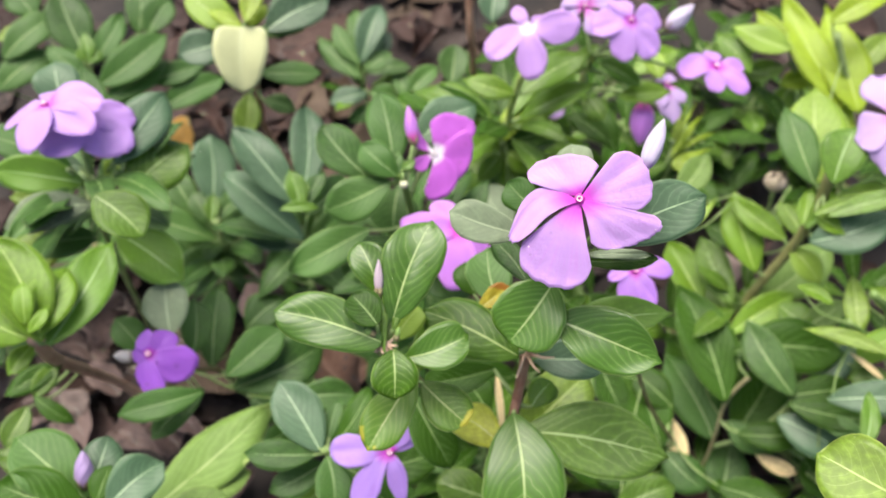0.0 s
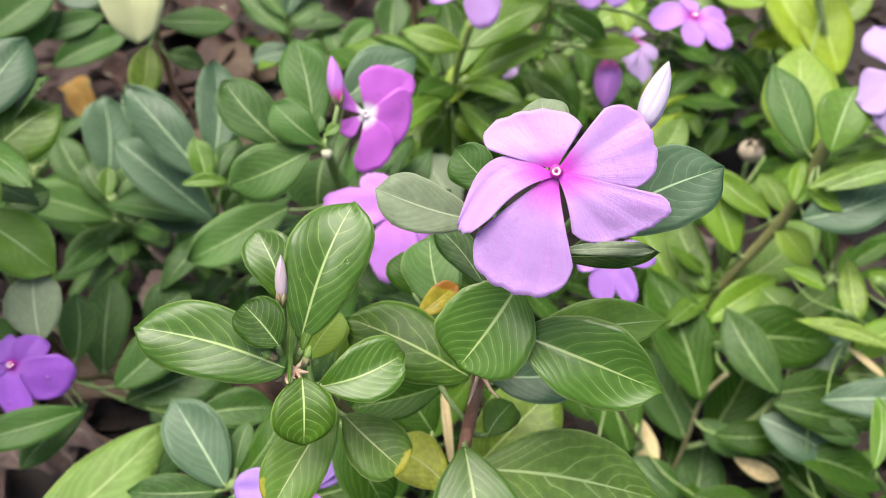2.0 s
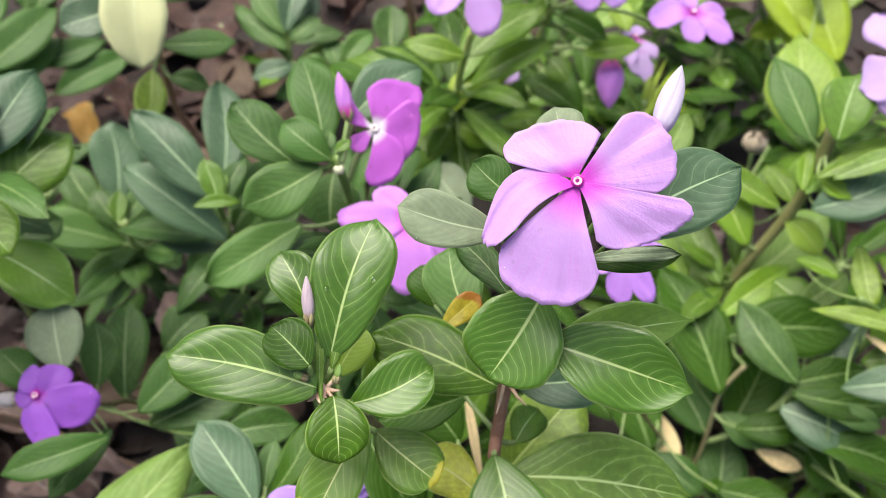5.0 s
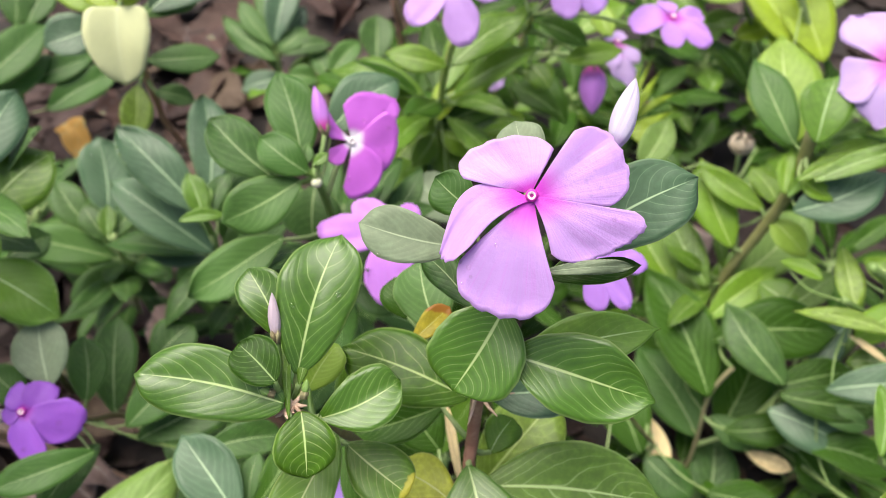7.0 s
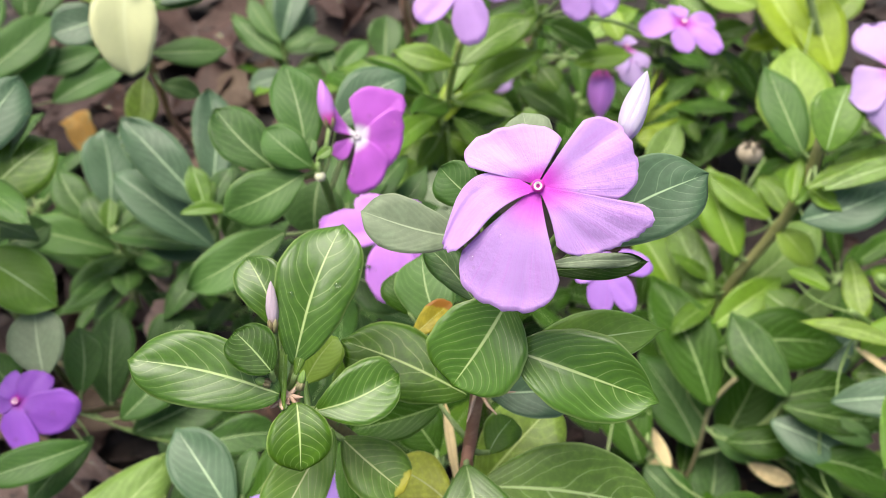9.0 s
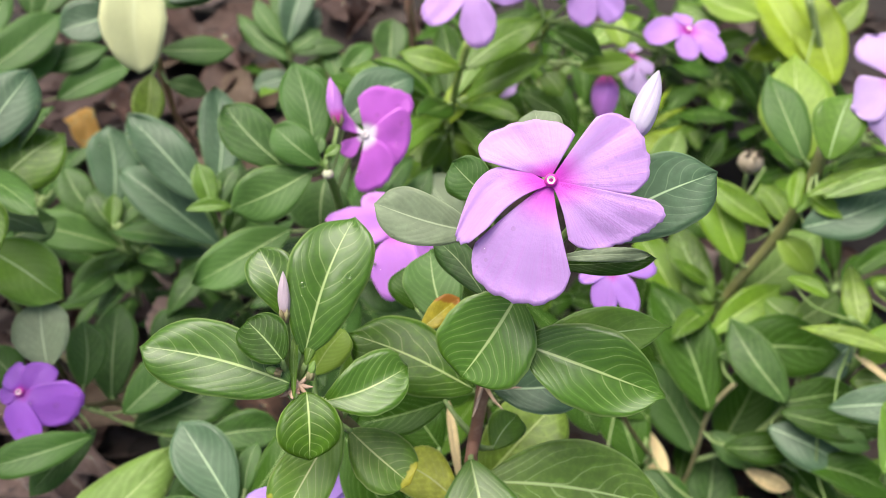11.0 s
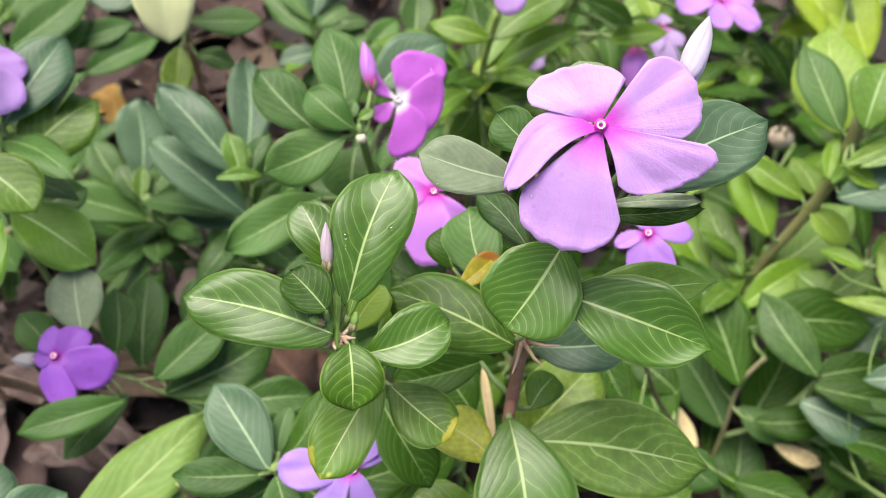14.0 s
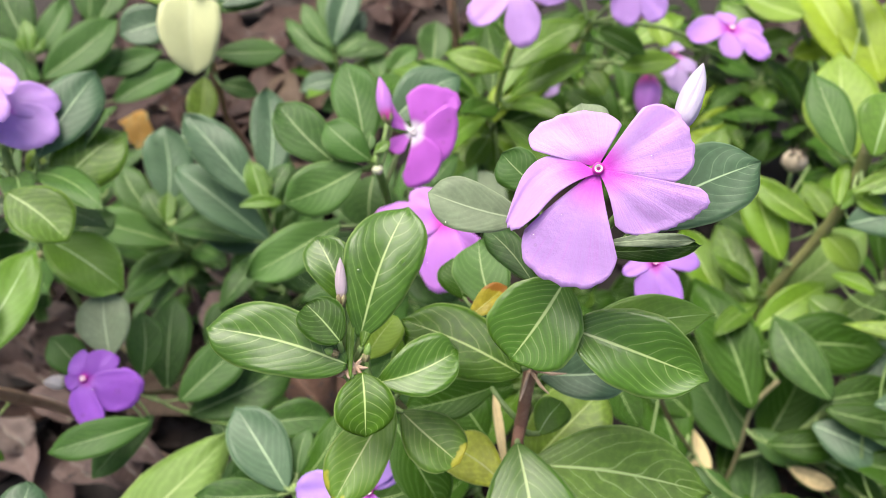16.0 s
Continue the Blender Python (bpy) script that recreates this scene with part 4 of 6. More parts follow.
plant_e.leaf((-0.1418, 0.2531, 0.2063), (-0.1187, 0.2781, 0.2127), (0.25, -0.45, 0.85), 0.0267, 'M', 0.10, 0.66)
plant_e.leaf((-0.1440, 0.2323, 0.2280), (-0.1227, 0.2171, 0.2197), (0.17, -0.28, 0.94), 0.0209, 'M', 0.10, 0.58)
plant_e.leaf((-0.1548, 0.2464, 0.2072), (-0.1868, 0.2312, 0.2096), (0.26, -0.41, 0.87), 0.0170, 'G', 0.10, 0.66)
plant_e.leaf((-0.1607, 0.2570, 0.2096), (-0.1954, 0.2545, 0.2210), (0.30, -0.49, 0.82), 0.0178, 'S', 0.10, 0.66)
plant_e.leaf((-0.1673, 0.2726, 0.2031), (-0.2096, 0.2836, 0.2179), (0.22, -0.36, 0.91), 0.0173, 'B', 0.10, 0.66)
plant_e.leaf((-0.1509, 0.2467, 0.1879), (-0.1190, 0.2275, 0.1787), (0.14, -0.23, 0.96), 0.0236, 'S', 0.10, 0.61)
plant_e.leaf((-0.1642, 0.2549, 0.1753), (-0.1919, 0.2455, 0.1783), (0.21, -0.33, 0.92), 0.0168, 'C', 0.10, 0.66)
plant_e.leaf((-0.1501, 0.2595, 0.2052), (-0.1485, 0.2755, 0.2110), (0.21, -0.36, 0.91), 0.0112, 'P', 0.10, 0.66)
plant_e.leaf((-0.1627, 0.2845, 0.1479), (-0.1468, 0.2942, 0.1481), (0.19, -0.34, 0.92), 0.0172, 'C', 0.10, 0.66)
plant_e.leaf((-0.1845, 0.2572, 0.1643), (-0.2106, 0.2490, 0.1679), (0.23, -0.32, 0.92), 0.0219, 'P', 0.10, 0.66)
plant_e.leaf((-0.1778, 0.2635, 0.1956), (-0.1984, 0.2586, 0.1990), (0.23, -0.35, 0.91), 0.0120, 'P', 0.10, 0.66)
plant_e.low_leaves(3, 'KCC')
plant_e.flower((-0.1685, 0.2681, 0.2451), (0.050, -0.258, 0.965), (0.999, 0.011, -0.049), [((-12, 0.0219, 0.24), (-59, 0.0158, 0.15), 0.0072, -0.05), ((18, 0.0229, 0.31), (-6, 0.0231, 0.11), 0.0016, -0.05), ((-61, 0.0124, 0.13), (-114, 0.0195, 0.19), 0.0092, -0.05), ((-131, 0.0181, 0.01), (166, 0.0071, 0.24), 0.0053, -0.05), ((132, 0.0064, 0.00), (35, 0.0132, 0.06), 0.0017, -0.05)], 'orchid', .12, sag=0.05)
plant_e.flower((-0.1557, 0.2693, 0.2330), (0.303, -0.336, 0.892), (0.953, 0.104, -0.284), [((-117, 0.0196, 0.27), (-155, 0.0201, 0.11), 0.0035, -0.05), ((-2, 0.0204, 0.23), (-84, 0.0142, 0.14), 0.007, -0.05), ((44, 0.0185, 0.27), (6, 0.0198, 0.15), 0.0024, -0.05), ((115, 0.0076, 0.09), (60, 0.0131, 0.11), 0.0007, -0.05), ((177, 0.0091, 0.11), (142, 0.0081, 0.15), 0.0016, -0.05)], 'orchid', .12, sag=0.05)

plant_g = Plant('periwinkle_plant', 'bright lime-green periwinkle on a reddish trailing stem', 'plant', (-0.1350, 0.2350, 0.0000), 'periwinkles in the bed')
plant_g.stem([(-0.1681, 0.1871, 0.1902), (-0.1748, 0.1970, 0.1594), (-0.1808, 0.2170, 0.1175), (-0.1759, 0.2349, 0.0672), (-0.1350, 0.2350, -0.0040)], .0030, 'red')
plant_g.stem([(-0.1680, 0.1918, 0.2072), (-0.1691, 0.1878, 0.1882)], .0014, 'green')
plant_g.leaf((-0.1602, 0.1806, 0.1978), (-0.1835, 0.2168, 0.2178), (0.28, -0.32, 0.91), 0.0243, 'I', 0.10, 0.66)
plant_g.leaf((-0.1603, 0.1822, 0.1926), (-0.1444, 0.2283, 0.2016), (0.23, -0.26, 0.94), 0.0211, 'S', 0.10, 0.71)
plant_g.leaf((-0.1635, 0.1815, 0.1986), (-0.1562, 0.2102, 0.2064), (0.29, -0.32, 0.90), 0.0186, 'I', 0.10, 0.66)
plant_g.leaf((-0.1658, 0.1815, 0.1986), (-0.1826, 0.1872, 0.2060), (0.29, -0.32, 0.90), 0.0168, 'I', 0.10, 0.66)
plant_g.leaf((-0.1643, 0.1829, 0.2063), (-0.1678, 0.1986, 0.2131), (0.29, -0.33, 0.90), 0.0084, 'I', 0.10, 0.76)
plant_g.leaf((-0.1686, 0.1853, 0.1887), (-0.1755, 0.1721, 0.1863), (0.29, -0.31, 0.90), 0.0088, 'I', 0.10, 0.76)
plant_g.leaf((-0.1632, 0.1804, 0.2042), (-0.1580, 0.1911, 0.2063), (0.29, -0.32, 0.90), 0.0056, 'I', 0.10, 0.76)
plant_g.leaf((-0.1760, 0.1987, 0.1544), (-0.1822, 0.1830, 0.1516), (0.23, -0.26, 0.94), 0.0099, 'M', 0.10, 0.66)
plant_g.leaf((-0.1734, 0.1978, 0.1535), (-0.1933, 0.1817, 0.1539), (0.22, -0.26, 0.94), 0.0112, 'D', 0.10, 0.66)
plant_g.leaf((-0.1963, 0.1971, 0.1270), (-0.1770, 0.1867, 0.1195), (0.24, -0.24, 0.94), 0.0085, 'D', 0.10, 0.66)
plant_g.leaf((-0.2041, 0.1979, 0.1146), (-0.2099, 0.1786, 0.1114), (0.24, -0.23, 0.94), 0.0133, 'M', 0.10, 0.66)
plant_g.leaf((-0.1936, 0.1992, 0.1287), (-0.1981, 0.2094, 0.1324), (0.23, -0.24, 0.94), 0.0086, 'M', 0.10, 0.66)

plant_h = Plant('periwinkle_plant', 'low periwinkle with a violet flower over dark green leaves', 'plant', (-0.1150, 0.2600, 0.0000), 'periwinkles in the bed')
plant_h.stem([(-0.1325, 0.2068, 0.1414), (-0.1225, 0.2116, 0.1258), (-0.1168, 0.2263, 0.0990), (-0.1150, 0.2600, -0.0040)], .0014, 'brown')
plant_h.stem([(-0.1402, 0.2389, 0.1227), (-0.1168, 0.2263, 0.0990)], .0011, 'brown')
plant_h.leaf((-0.1033, 0.2014, 0.1364), (-0.0798, 0.2257, 0.1398), (0.18, -0.31, 0.93), 0.0198, 'K', 0.10, 0.61)
plant_h.leaf((-0.1025, 0.2020, 0.1240), (-0.0623, 0.2269, 0.1244), (0.18, -0.30, 0.94), 0.0249, 'K', 0.10, 0.61)
plant_h.leaf((-0.1219, 0.2153, 0.1342), (-0.1244, 0.2405, 0.1436), (0.21, -0.32, 0.92), 0.0163, 'K', 0.10, 0.61)
plant_h.leaf((-0.1199, 0.2233, 0.1085), (-0.1211, 0.2643, 0.1214), (0.18, -0.29, 0.94), 0.0204, 'K', 0.10, 0.61)
plant_h.leaf((-0.1078, 0.1853, 0.1502), (-0.1408, 0.1723, 0.1534), (0.22, -0.32, 0.92), 0.0140, 'K', 0.10, 0.61)
plant_h.leaf((-0.1124, 0.1948, 0.1371), (-0.1317, 0.1713, 0.1337), (0.20, -0.30, 0.93), 0.0138, 'K', 0.10, 0.61)
# pale look makes this blue-green leaf seem lit despite the shadow on it
plant_h.leaf((-0.1232, 0.2053, 0.1645), (-0.1274, 0.2278, 0.1753), (0.10, -0.40, 0.91), 0.0210, 'G', 0.10, 0.56)
plant_h.leaf((-0.1467, 0.2161, 0.1340), (-0.1608, 0.2301, 0.1427), (0.25, -0.32, 0.91), 0.0155, 'K', 0.10, 0.61)
plant_h.leaf((-0.0709, 0.1891, 0.1362), (-0.0422, 0.1929, 0.1335), (0.13, -0.30, 0.95), 0.0156, 'K', 0.10, 0.61)
plant_h.leaf((-0.0847, 0.2222, 0.1088), (-0.0736, 0.2429, 0.1137), (0.13, -0.29, 0.95), 0.0199, 'K', 0.10, 0.61)
plant_h.leaf((-0.1060, 0.2470, 0.1089), (-0.0895, 0.2641, 0.1117), (0.14, -0.29, 0.95), 0.0214, 'K', 0.10, 0.61)
plant_h.leaf((-0.1001, 0.2110, 0.0991), (-0.0847, 0.2019, 0.0946), (0.13, -0.25, 0.96), 0.0139, 'K', 0.10, 0.61)
plant_h.flower((-0.1313, 0.1967, 0.1639), (0.215, -0.479, 0.851), (0.977, 0.103, -0.189), [((15, 0.0180, 0.03), (-55, 0.0168, 0.10), 0.0075, -0.05), ((82, 0.0107, 0.05), (25, 0.0152, 0.14), 0.0018, -0.05), ((162, 0.0063, 0.08), (81, 0.0105, 0.04), 0.003, -0.05), ((-56, 0.0167, 0.02), (-117, 0.0115, 0.12), 0.0075, -0.05), ((-131, 0.0064, 0.11), (162, 0.0065, 0.09), 0.0013, -0.05)], 'violet', .08)
plant_h.bud((-0.1391, 0.1983, 0.1591), (-0.1488, 0.1985, 0.1593), 0.0056, bud_cream, twist=1.2)

plant_i = Plant('periwinkle_plant', 'low periwinkle with blue-green leaves and a lilac bud', 'plant', (-0.1250, 0.1650, 0.0000), 'periwinkles in the bed')
plant_i.stem([(-0.1391, 0.1316, 0.1698), (-0.1423, 0.1300, 0.1489), (-0.1250, 0.1650, -0.0040)], .0016, 'green')
plant_i.stem([(-0.1423, 0.1309, 0.1496), (-0.1267, 0.1249, 0.1315), (-0.1237, 0.1408, 0.1252)], .0014, 'green')
plant_i.leaf((-0.1336, 0.1242, 0.1766), (-0.1616, 0.1431, 0.1882), (0.24, -0.22, 0.94), 0.0239, 'C', 0.10, 0.61)
plant_i.leaf((-0.1347, 0.1291, 0.1741), (-0.1317, 0.1488, 0.1782), (0.24, -0.23, 0.94), 0.0160, 'B', 0.10, 0.58)
plant_i.leaf((-0.1242, 0.1198, 0.1794), (-0.1083, 0.1374, 0.1796), (0.23, -0.22, 0.95), 0.0183, 'B', 0.10, 0.58)
plant_i.leaf((-0.1283, 0.1214, 0.1807), (-0.1258, 0.1346, 0.1832), (0.24, -0.22, 0.95), 0.0107, 'D', 0.10, 0.66)
plant_i.leaf((-0.1325, 0.1198, 0.1794), (-0.1617, 0.1248, 0.1881), (0.24, -0.22, 0.95), 0.0229, 'D', 0.10, 0.61)
plant_i.leaf((-0.1249, 0.1368, 0.1350), (-0.0808, 0.1848, 0.1366), (0.19, -0.20, 0.96), 0.0256, 'H', 0.10, 0.76)
plant_i.leaf((-0.1183, 0.1397, 0.1308), (-0.0873, 0.1564, 0.1290), (0.16, -0.19, 0.97), 0.0178, 'H', 0.10, 0.66)
plant_i.leaf((-0.1173, 0.1339, 0.1390), (-0.0933, 0.1422, 0.1366), (0.16, -0.18, 0.97), 0.0147, 'H', 0.10, 0.66)
plant_i.leaf((-0.1571, 0.1405, 0.1577), (-0.1801, 0.1495, 0.1648), (0.22, -0.20, 0.96), 0.0138, 'M', 0.10, 0.66)
plant_i.bud((-0.1347, 0.1279, 0.1797), (-0.1355, 0.1384, 0.1885), 0.0068, bud_lilac, twist=3.2)

plant_j = Plant('periwinkle_plant', 'low periwinkle with a lilac flower and slender leaves', 'plant', (-0.0550, 0.1850, 0.0000), 'periwinkles in the bed')
plant_j.stem([(-0.0475, 0.1478, 0.1700), (-0.0474, 0.1505, 0.1461), (-0.0550, 0.1850, -0.0040)], .0016, 'green')
plant_j.stem([(-0.0477, 0.1479, 0.1688), (-0.0331, 0.1430, 0.1698)], .0012, 'green')
plant_j.leaf((-0.0496, 0.1469, 0.1693), (-0.0676, 0.1731, 0.1783), (0.09, -0.27, 0.96), 0.0194, 'B', 0.10, 0.61)
plant_j.leaf((-0.0514, 0.1459, 0.1684), (-0.0787, 0.1457, 0.1710), (0.09, -0.27, 0.96), 0.0125, 'K', 0.10, 0.66)
plant_j.leaf((-0.0459, 0.1424, 0.1746), (-0.0422, 0.1238, 0.1691), (0.09, -0.26, 0.96), 0.0149, 'K', 0.10, 0.58)
plant_j.leaf((-0.0457, 0.1509, 0.1661), (-0.0315, 0.1748, 0.1706), (0.07, -0.23, 0.97), 0.0111, 'D', 0.10, 0.66)
plant_j.leaf((-0.0471, 0.1530, 0.1678), (-0.0439, 0.1686, 0.1713), (0.07, -0.23, 0.97), 0.0077, 'K', 0.10, 0.66)
plant_j.leaf((-0.0495, 0.1479, 0.1570), (-0.0701, 0.1363, 0.1560), (0.07, -0.22, 0.97), 0.0139, 'K', 0.10, 0.66)
plant_j.leaf((-0.0443, 0.1501, 0.1523), (-0.0228, 0.1328, 0.1470), (0.06, -0.22, 0.97), 0.0162, 'D', 0.10, 0.66)
plant_j.leaf((-0.0443, 0.1519, 0.1538), (-0.0548, 0.1679, 0.1582), (0.06, -0.22, 0.97), 0.0118, 'K', 0.10, 0.66)
plant_j.leaf((-0.0408, 0.1526, 0.1414), (-0.0021, 0.1606, 0.1409), (0.06, -0.21, 0.97), 0.0222, 'D', 0.10, 0.66)
plant_j.leaf((-0.0457, 0.1489, 0.1383), (-0.0638, 0.1371, 0.1370), (0.06, -0.21, 0.98), 0.0145, 'M', 0.10, 0.66)
plant_j.flower((-0.0211, 0.1398, 0.1836), (0.049, -0.498, 0.866), (0.999, 0.022, -0.044), [((-166, 0.0207, 0.11), (161, 0.0211, 0.09), 0.0025, -0.05), ((-100, 0.0171, -0.04), (-140, 0.0189, 0.11), 0.0069, -0.05), ((-55, 0.0118, 0.11), (-90, 0.0134, 0.08), 0.0067, -0.05), ((80, 0.0085, 0.07), (15, 0.0104, 0.09), 0.0035, -0.05), ((77, 0.0122, 0.06), (31, 0.0126, 0.05), 0.0041, -0.05)], 'lavender', .06)

plant_k = Plant('periwinkle_plant', 'periwinkle with long dark green leaves in leaf litter', 'plant', (-0.2500, 0.4900, 0.0000), 'periwinkles in the bed')
plant_k.stem([(-0.2482, 0.4581, 0.1044), (-0.2536, 0.4574, 0.0712), (-0.2500, 0.4900, -0.0040)], .0018, 'green')
plant_k.leaf((-0.2521, 0.4728, 0.1167), (-0.2730, 0.5113, 0.1434), (0.24, -0.46, 0.85), 0.0321, 'K', 0.10, 0.67)
plant_k.leaf((-0.2489, 0.4685, 0.1131), (-0.2315, 0.5069, 0.1286), (0.24, -0.46, 0.86), 0.0188, 'K', 0.10, 0.72)
plant_k.leaf((-0.2405, 0.4535, 0.1071), (-0.2010, 0.4957, 0.1181), (0.24, -0.45, 0.86), 0.0285, 'K', 0.10, 0.72)
plant_k.leaf((-0.2379, 0.4496, 0.0972), (-0.2008, 0.4843, 0.1049), (0.23, -0.44, 0.87), 0.0213, 'K', 0.10, 0.72)
plant_k.leaf((-0.2429, 0.4517, 0.1056), (-0.2758, 0.4727, 0.1255), (0.24, -0.44, 0.86), 0.0187, 'K', 0.10, 0.72)
plant_k.leaf((-0.2167, 0.4707, 0.0953), (-0.1766, 0.4913, 0.0964), (0.21, -0.45, 0.87), 0.0181, 'K', 0.10, 0.77)
plant_k.leaf((-0.2045, 0.4569, 0.0837), (-0.1622, 0.4846, 0.0881), (0.20, -0.44, 0.87), 0.0228, 'K', 0.10, 0.77)
plant_k.leaf((-0.3024, 0.4596, 0.1254), (-0.2716, 0.4971, 0.1345), (0.29, -0.44, 0.85), 0.0237, 'C', 0.10, 0.72)
plant_k.leaf((-0.3063, 0.4433, 0.1117), (-0.2767, 0.4771, 0.1184), (0.30, -0.43, 0.85), 0.0246, 'C', 0.10, 0.72)
plant_k.leaf((-0.3117, 0.4784, 0.1281), (-0.2870, 0.4927, 0.1273), (0.27, -0.41, 0.87), 0.0145, 'P', 0.10, 0.72)
plant_k.leaf((-0.2465, 0.4616, 0.1203), (-0.2495, 0.4792, 0.1319), (0.26, -0.50, 0.83), 0.0108, 'S', 0.10, 0.82)
plant_k.leaf((-0.2446, 0.4621, 0.1208), (-0.2380, 0.4707, 0.1239), (0.26, -0.50, 0.83), 0.0071, 'S', 0.10, 0.82)
plant_k.leaf((-0.2485, 0.4622, 0.1208), (-0.2525, 0.4700, 0.1269), (0.27, -0.50, 0.83), 0.0066, 'S', 0.10, 0.82)
plant_k.leaf((-0.2432, 0.4844, 0.0938), (-0.2252, 0.4591, 0.0777), (0.21, -0.41, 0.89), 0.0193, 'K', 0.10, 0.72)
plant_k.leaf((-0.2598, 0.4717, 0.0832), (-0.2762, 0.4502, 0.0776), (0.22, -0.40, 0.89), 0.0239, 'K', 0.10, 0.72)
plant_k.leaf((-0.2319, 0.5235, 0.1004), (-0.2328, 0.5575, 0.1176), (0.19, -0.44, 0.88), 0.0231, 'K', 0.10, 0.72)
plant_k.leaf((-0.2246, 0.5235, 0.1004), (-0.2114, 0.5514, 0.1115), (0.19, -0.44, 0.88), 0.0243, 'K', 0.10, 0.72)
plant_k.leaf((-0.2328, 0.4844, 0.0938), (-0.2201, 0.5033, 0.0998), (0.20, -0.42, 0.89), 0.0172, 'K', 0.10, 0.72)
plant_k.leaf((-0.3011, 0.5163, 0.1207), (-0.3179, 0.5327, 0.1337), (0.25, -0.43, 0.87), 0.0266, 'K', 0.10, 0.72)

plant_l = Plant('periwinkle_plant', 'red-stemmed periwinkle with one large pale yellow leaf', 'plant', (-0.0900, 0.4300, 0.0000), 'periwinkles in the bed')
plant_l.stem([(-0.1076, 0.3808, 0.2153), (-0.1093, 0.3794, 0.1750), (-0.1144, 0.3954, 0.1363), (-0.1187, 0.4179, 0.0899), (-0.0900, 0.4300, -0.0040)], .0022, 'red')
plant_l.leaf((-0.1077, 0.3700, 0.2128), (-0.1082, 0.3474, 0.1883), (0.21, -0.72, 0.66), 0.0285, 'Y', 0.10, 0.40, 0.16)
plant_l.leaf((-0.1185, 0.3775, 0.1996), (-0.1438, 0.3663, 0.1975), (0.17, -0.53, 0.83), 0.0220, 'B', 0.10, 0.56)
plant_l.leaf((-0.1038, 0.3713, 0.1813), (-0.0708, 0.3750, 0.1782), (0.13, -0.47, 0.87), 0.0147, 'C', 0.10, 0.66)
plant_l.leaf((-0.1119, 0.3706, 0.1677), (-0.1147, 0.3471, 0.1543), (0.15, -0.50, 0.85), 0.0157, 'P', 0.10, 0.66)
plant_l.leaf((-0.1067, 0.3752, 0.1585), (-0.0881, 0.3722, 0.1536), (0.14, -0.50, 0.86), 0.0112, 'C', 0.10, 0.66)
plant_l.leaf((-0.1123, 0.3799, 0.2016), (-0.1421, 0.3976, 0.2150), (0.13, -0.45, 0.88), 0.0197, 'P', 0.10, 0.71)
plant_l.leaf((-0.1043, 0.3676, 0.2173), (-0.0998, 0.3915, 0.2290), (0.13, -0.46, 0.88), 0.0122, 'L', 0.10, 0.71)
plant_l.leaf((-0.1005, 0.3896, 0.1966), (-0.0673, 0.4103, 0.2028), (0.12, -0.45, 0.88), 0.0266, 'B', 0.10, 0.66)
plant_l.leaf((-0.1052, 0.3738, 0.2095), (-0.0970, 0.3867, 0.2149), (0.13, -0.45, 0.88), 0.0097, 'L', 0.10, 0.66)
plant_l.leaf((-0.1069, 0.3884, 0.1956), (-0.0791, 0.3961, 0.1956), (0.12, -0.45, 0.88), 0.0109, 'C', 0.10, 0.66)
plant_l.leaf((-0.1083, 0.3738, 0.2095), (-0.1264, 0.3805, 0.2156), (0.13, -0.45, 0.88), 0.0082, 'L', 0.10, 0.76)

plant_m = Plant('periwinkle_plant', 'small bushy periwinkle in brown leaf litter', 'plant', (-0.0600, 0.5500, 0.0000), 'periwinkles in the bed')
plant_m.stem([(-0.0603, 0.4898, 0.0913), (-0.0598, 0.4895, 0.0649), (-0.0600, 0.5500, -0.0040)], .0016, 'green')
plant_m.stem([(-0.0585, 0.4888, 0.0709), (-0.0276, 0.4683, 0.0796)], .0012, 'green')
plant_m.stem([(0.0183, 0.5318, 0.1327), (0.0201, 0.5232, 0.0995), (0.0233, 0.5313, 0.0671), (0.0233, 0.5413, -0.0040)], .003, 'red')
plant_m.leaf((-0.0607, 0.4899, 0.0979), (-0.0480, 0.5297, 0.1192), (0.06, -0.49, 0.87), 0.0220, 'B', 0.10, 0.61)
plant_m.leaf((-0.0615, 0.4890, 0.0971), (-0.0811, 0.5152, 0.1131), (0.06, -0.49, 0.87), 0.0141, 'C', 0.10, 0.66)
plant_m.leaf((-0.0607, 0.4810, 0.0904), (-0.0927, 0.5092, 0.1060), (0.05, -0.43, 0.90), 0.0153, 'C', 0.10, 0.71)
plant_m.leaf((-0.0586, 0.4858, 0.0944), (-0.0393, 0.4989, 0.0997), (0.05, -0.44, 0.90), 0.0159, 'C', 0.10, 0.66)
plant_m.leaf((-0.0557, 0.4842, 0.0931), (-0.0243, 0.4895, 0.0939), (0.05, -0.44, 0.90), 0.0125, 'C', 0.10, 0.71)
plant_m.leaf((-0.0566, 0.4731, 0.0837), (-0.0832, 0.4655, 0.0811), (0.06, -0.51, 0.86), 0.0165, 'B', 0.10, 0.61)
plant_m.leaf((-0.0545, 0.4731, 0.0837), (-0.0351, 0.4713, 0.0814), (0.06, -0.51, 0.86), 0.0147, 'C', 0.10, 0.66)
plant_m.leaf((-0.0263, 0.4630, 0.0882), (-0.0059, 0.4852, 0.0982), (0.02, -0.43, 0.90), 0.0160, 'C', 0.10, 0.66)
plant_m.leaf((-0.0276, 0.4683, 0.0796), (-0.0341, 0.4929, 0.0914), (0.02, -0.42, 0.91), 0.0131, 'C', 0.10, 0.66)
plant_m.leaf((-0.0574, 0.5020, 0.0949), (-0.0409, 0.5192, 0.1026), (0.05, -0.45, 0.89), 0.0159, 'B', 0.10, 0.66)
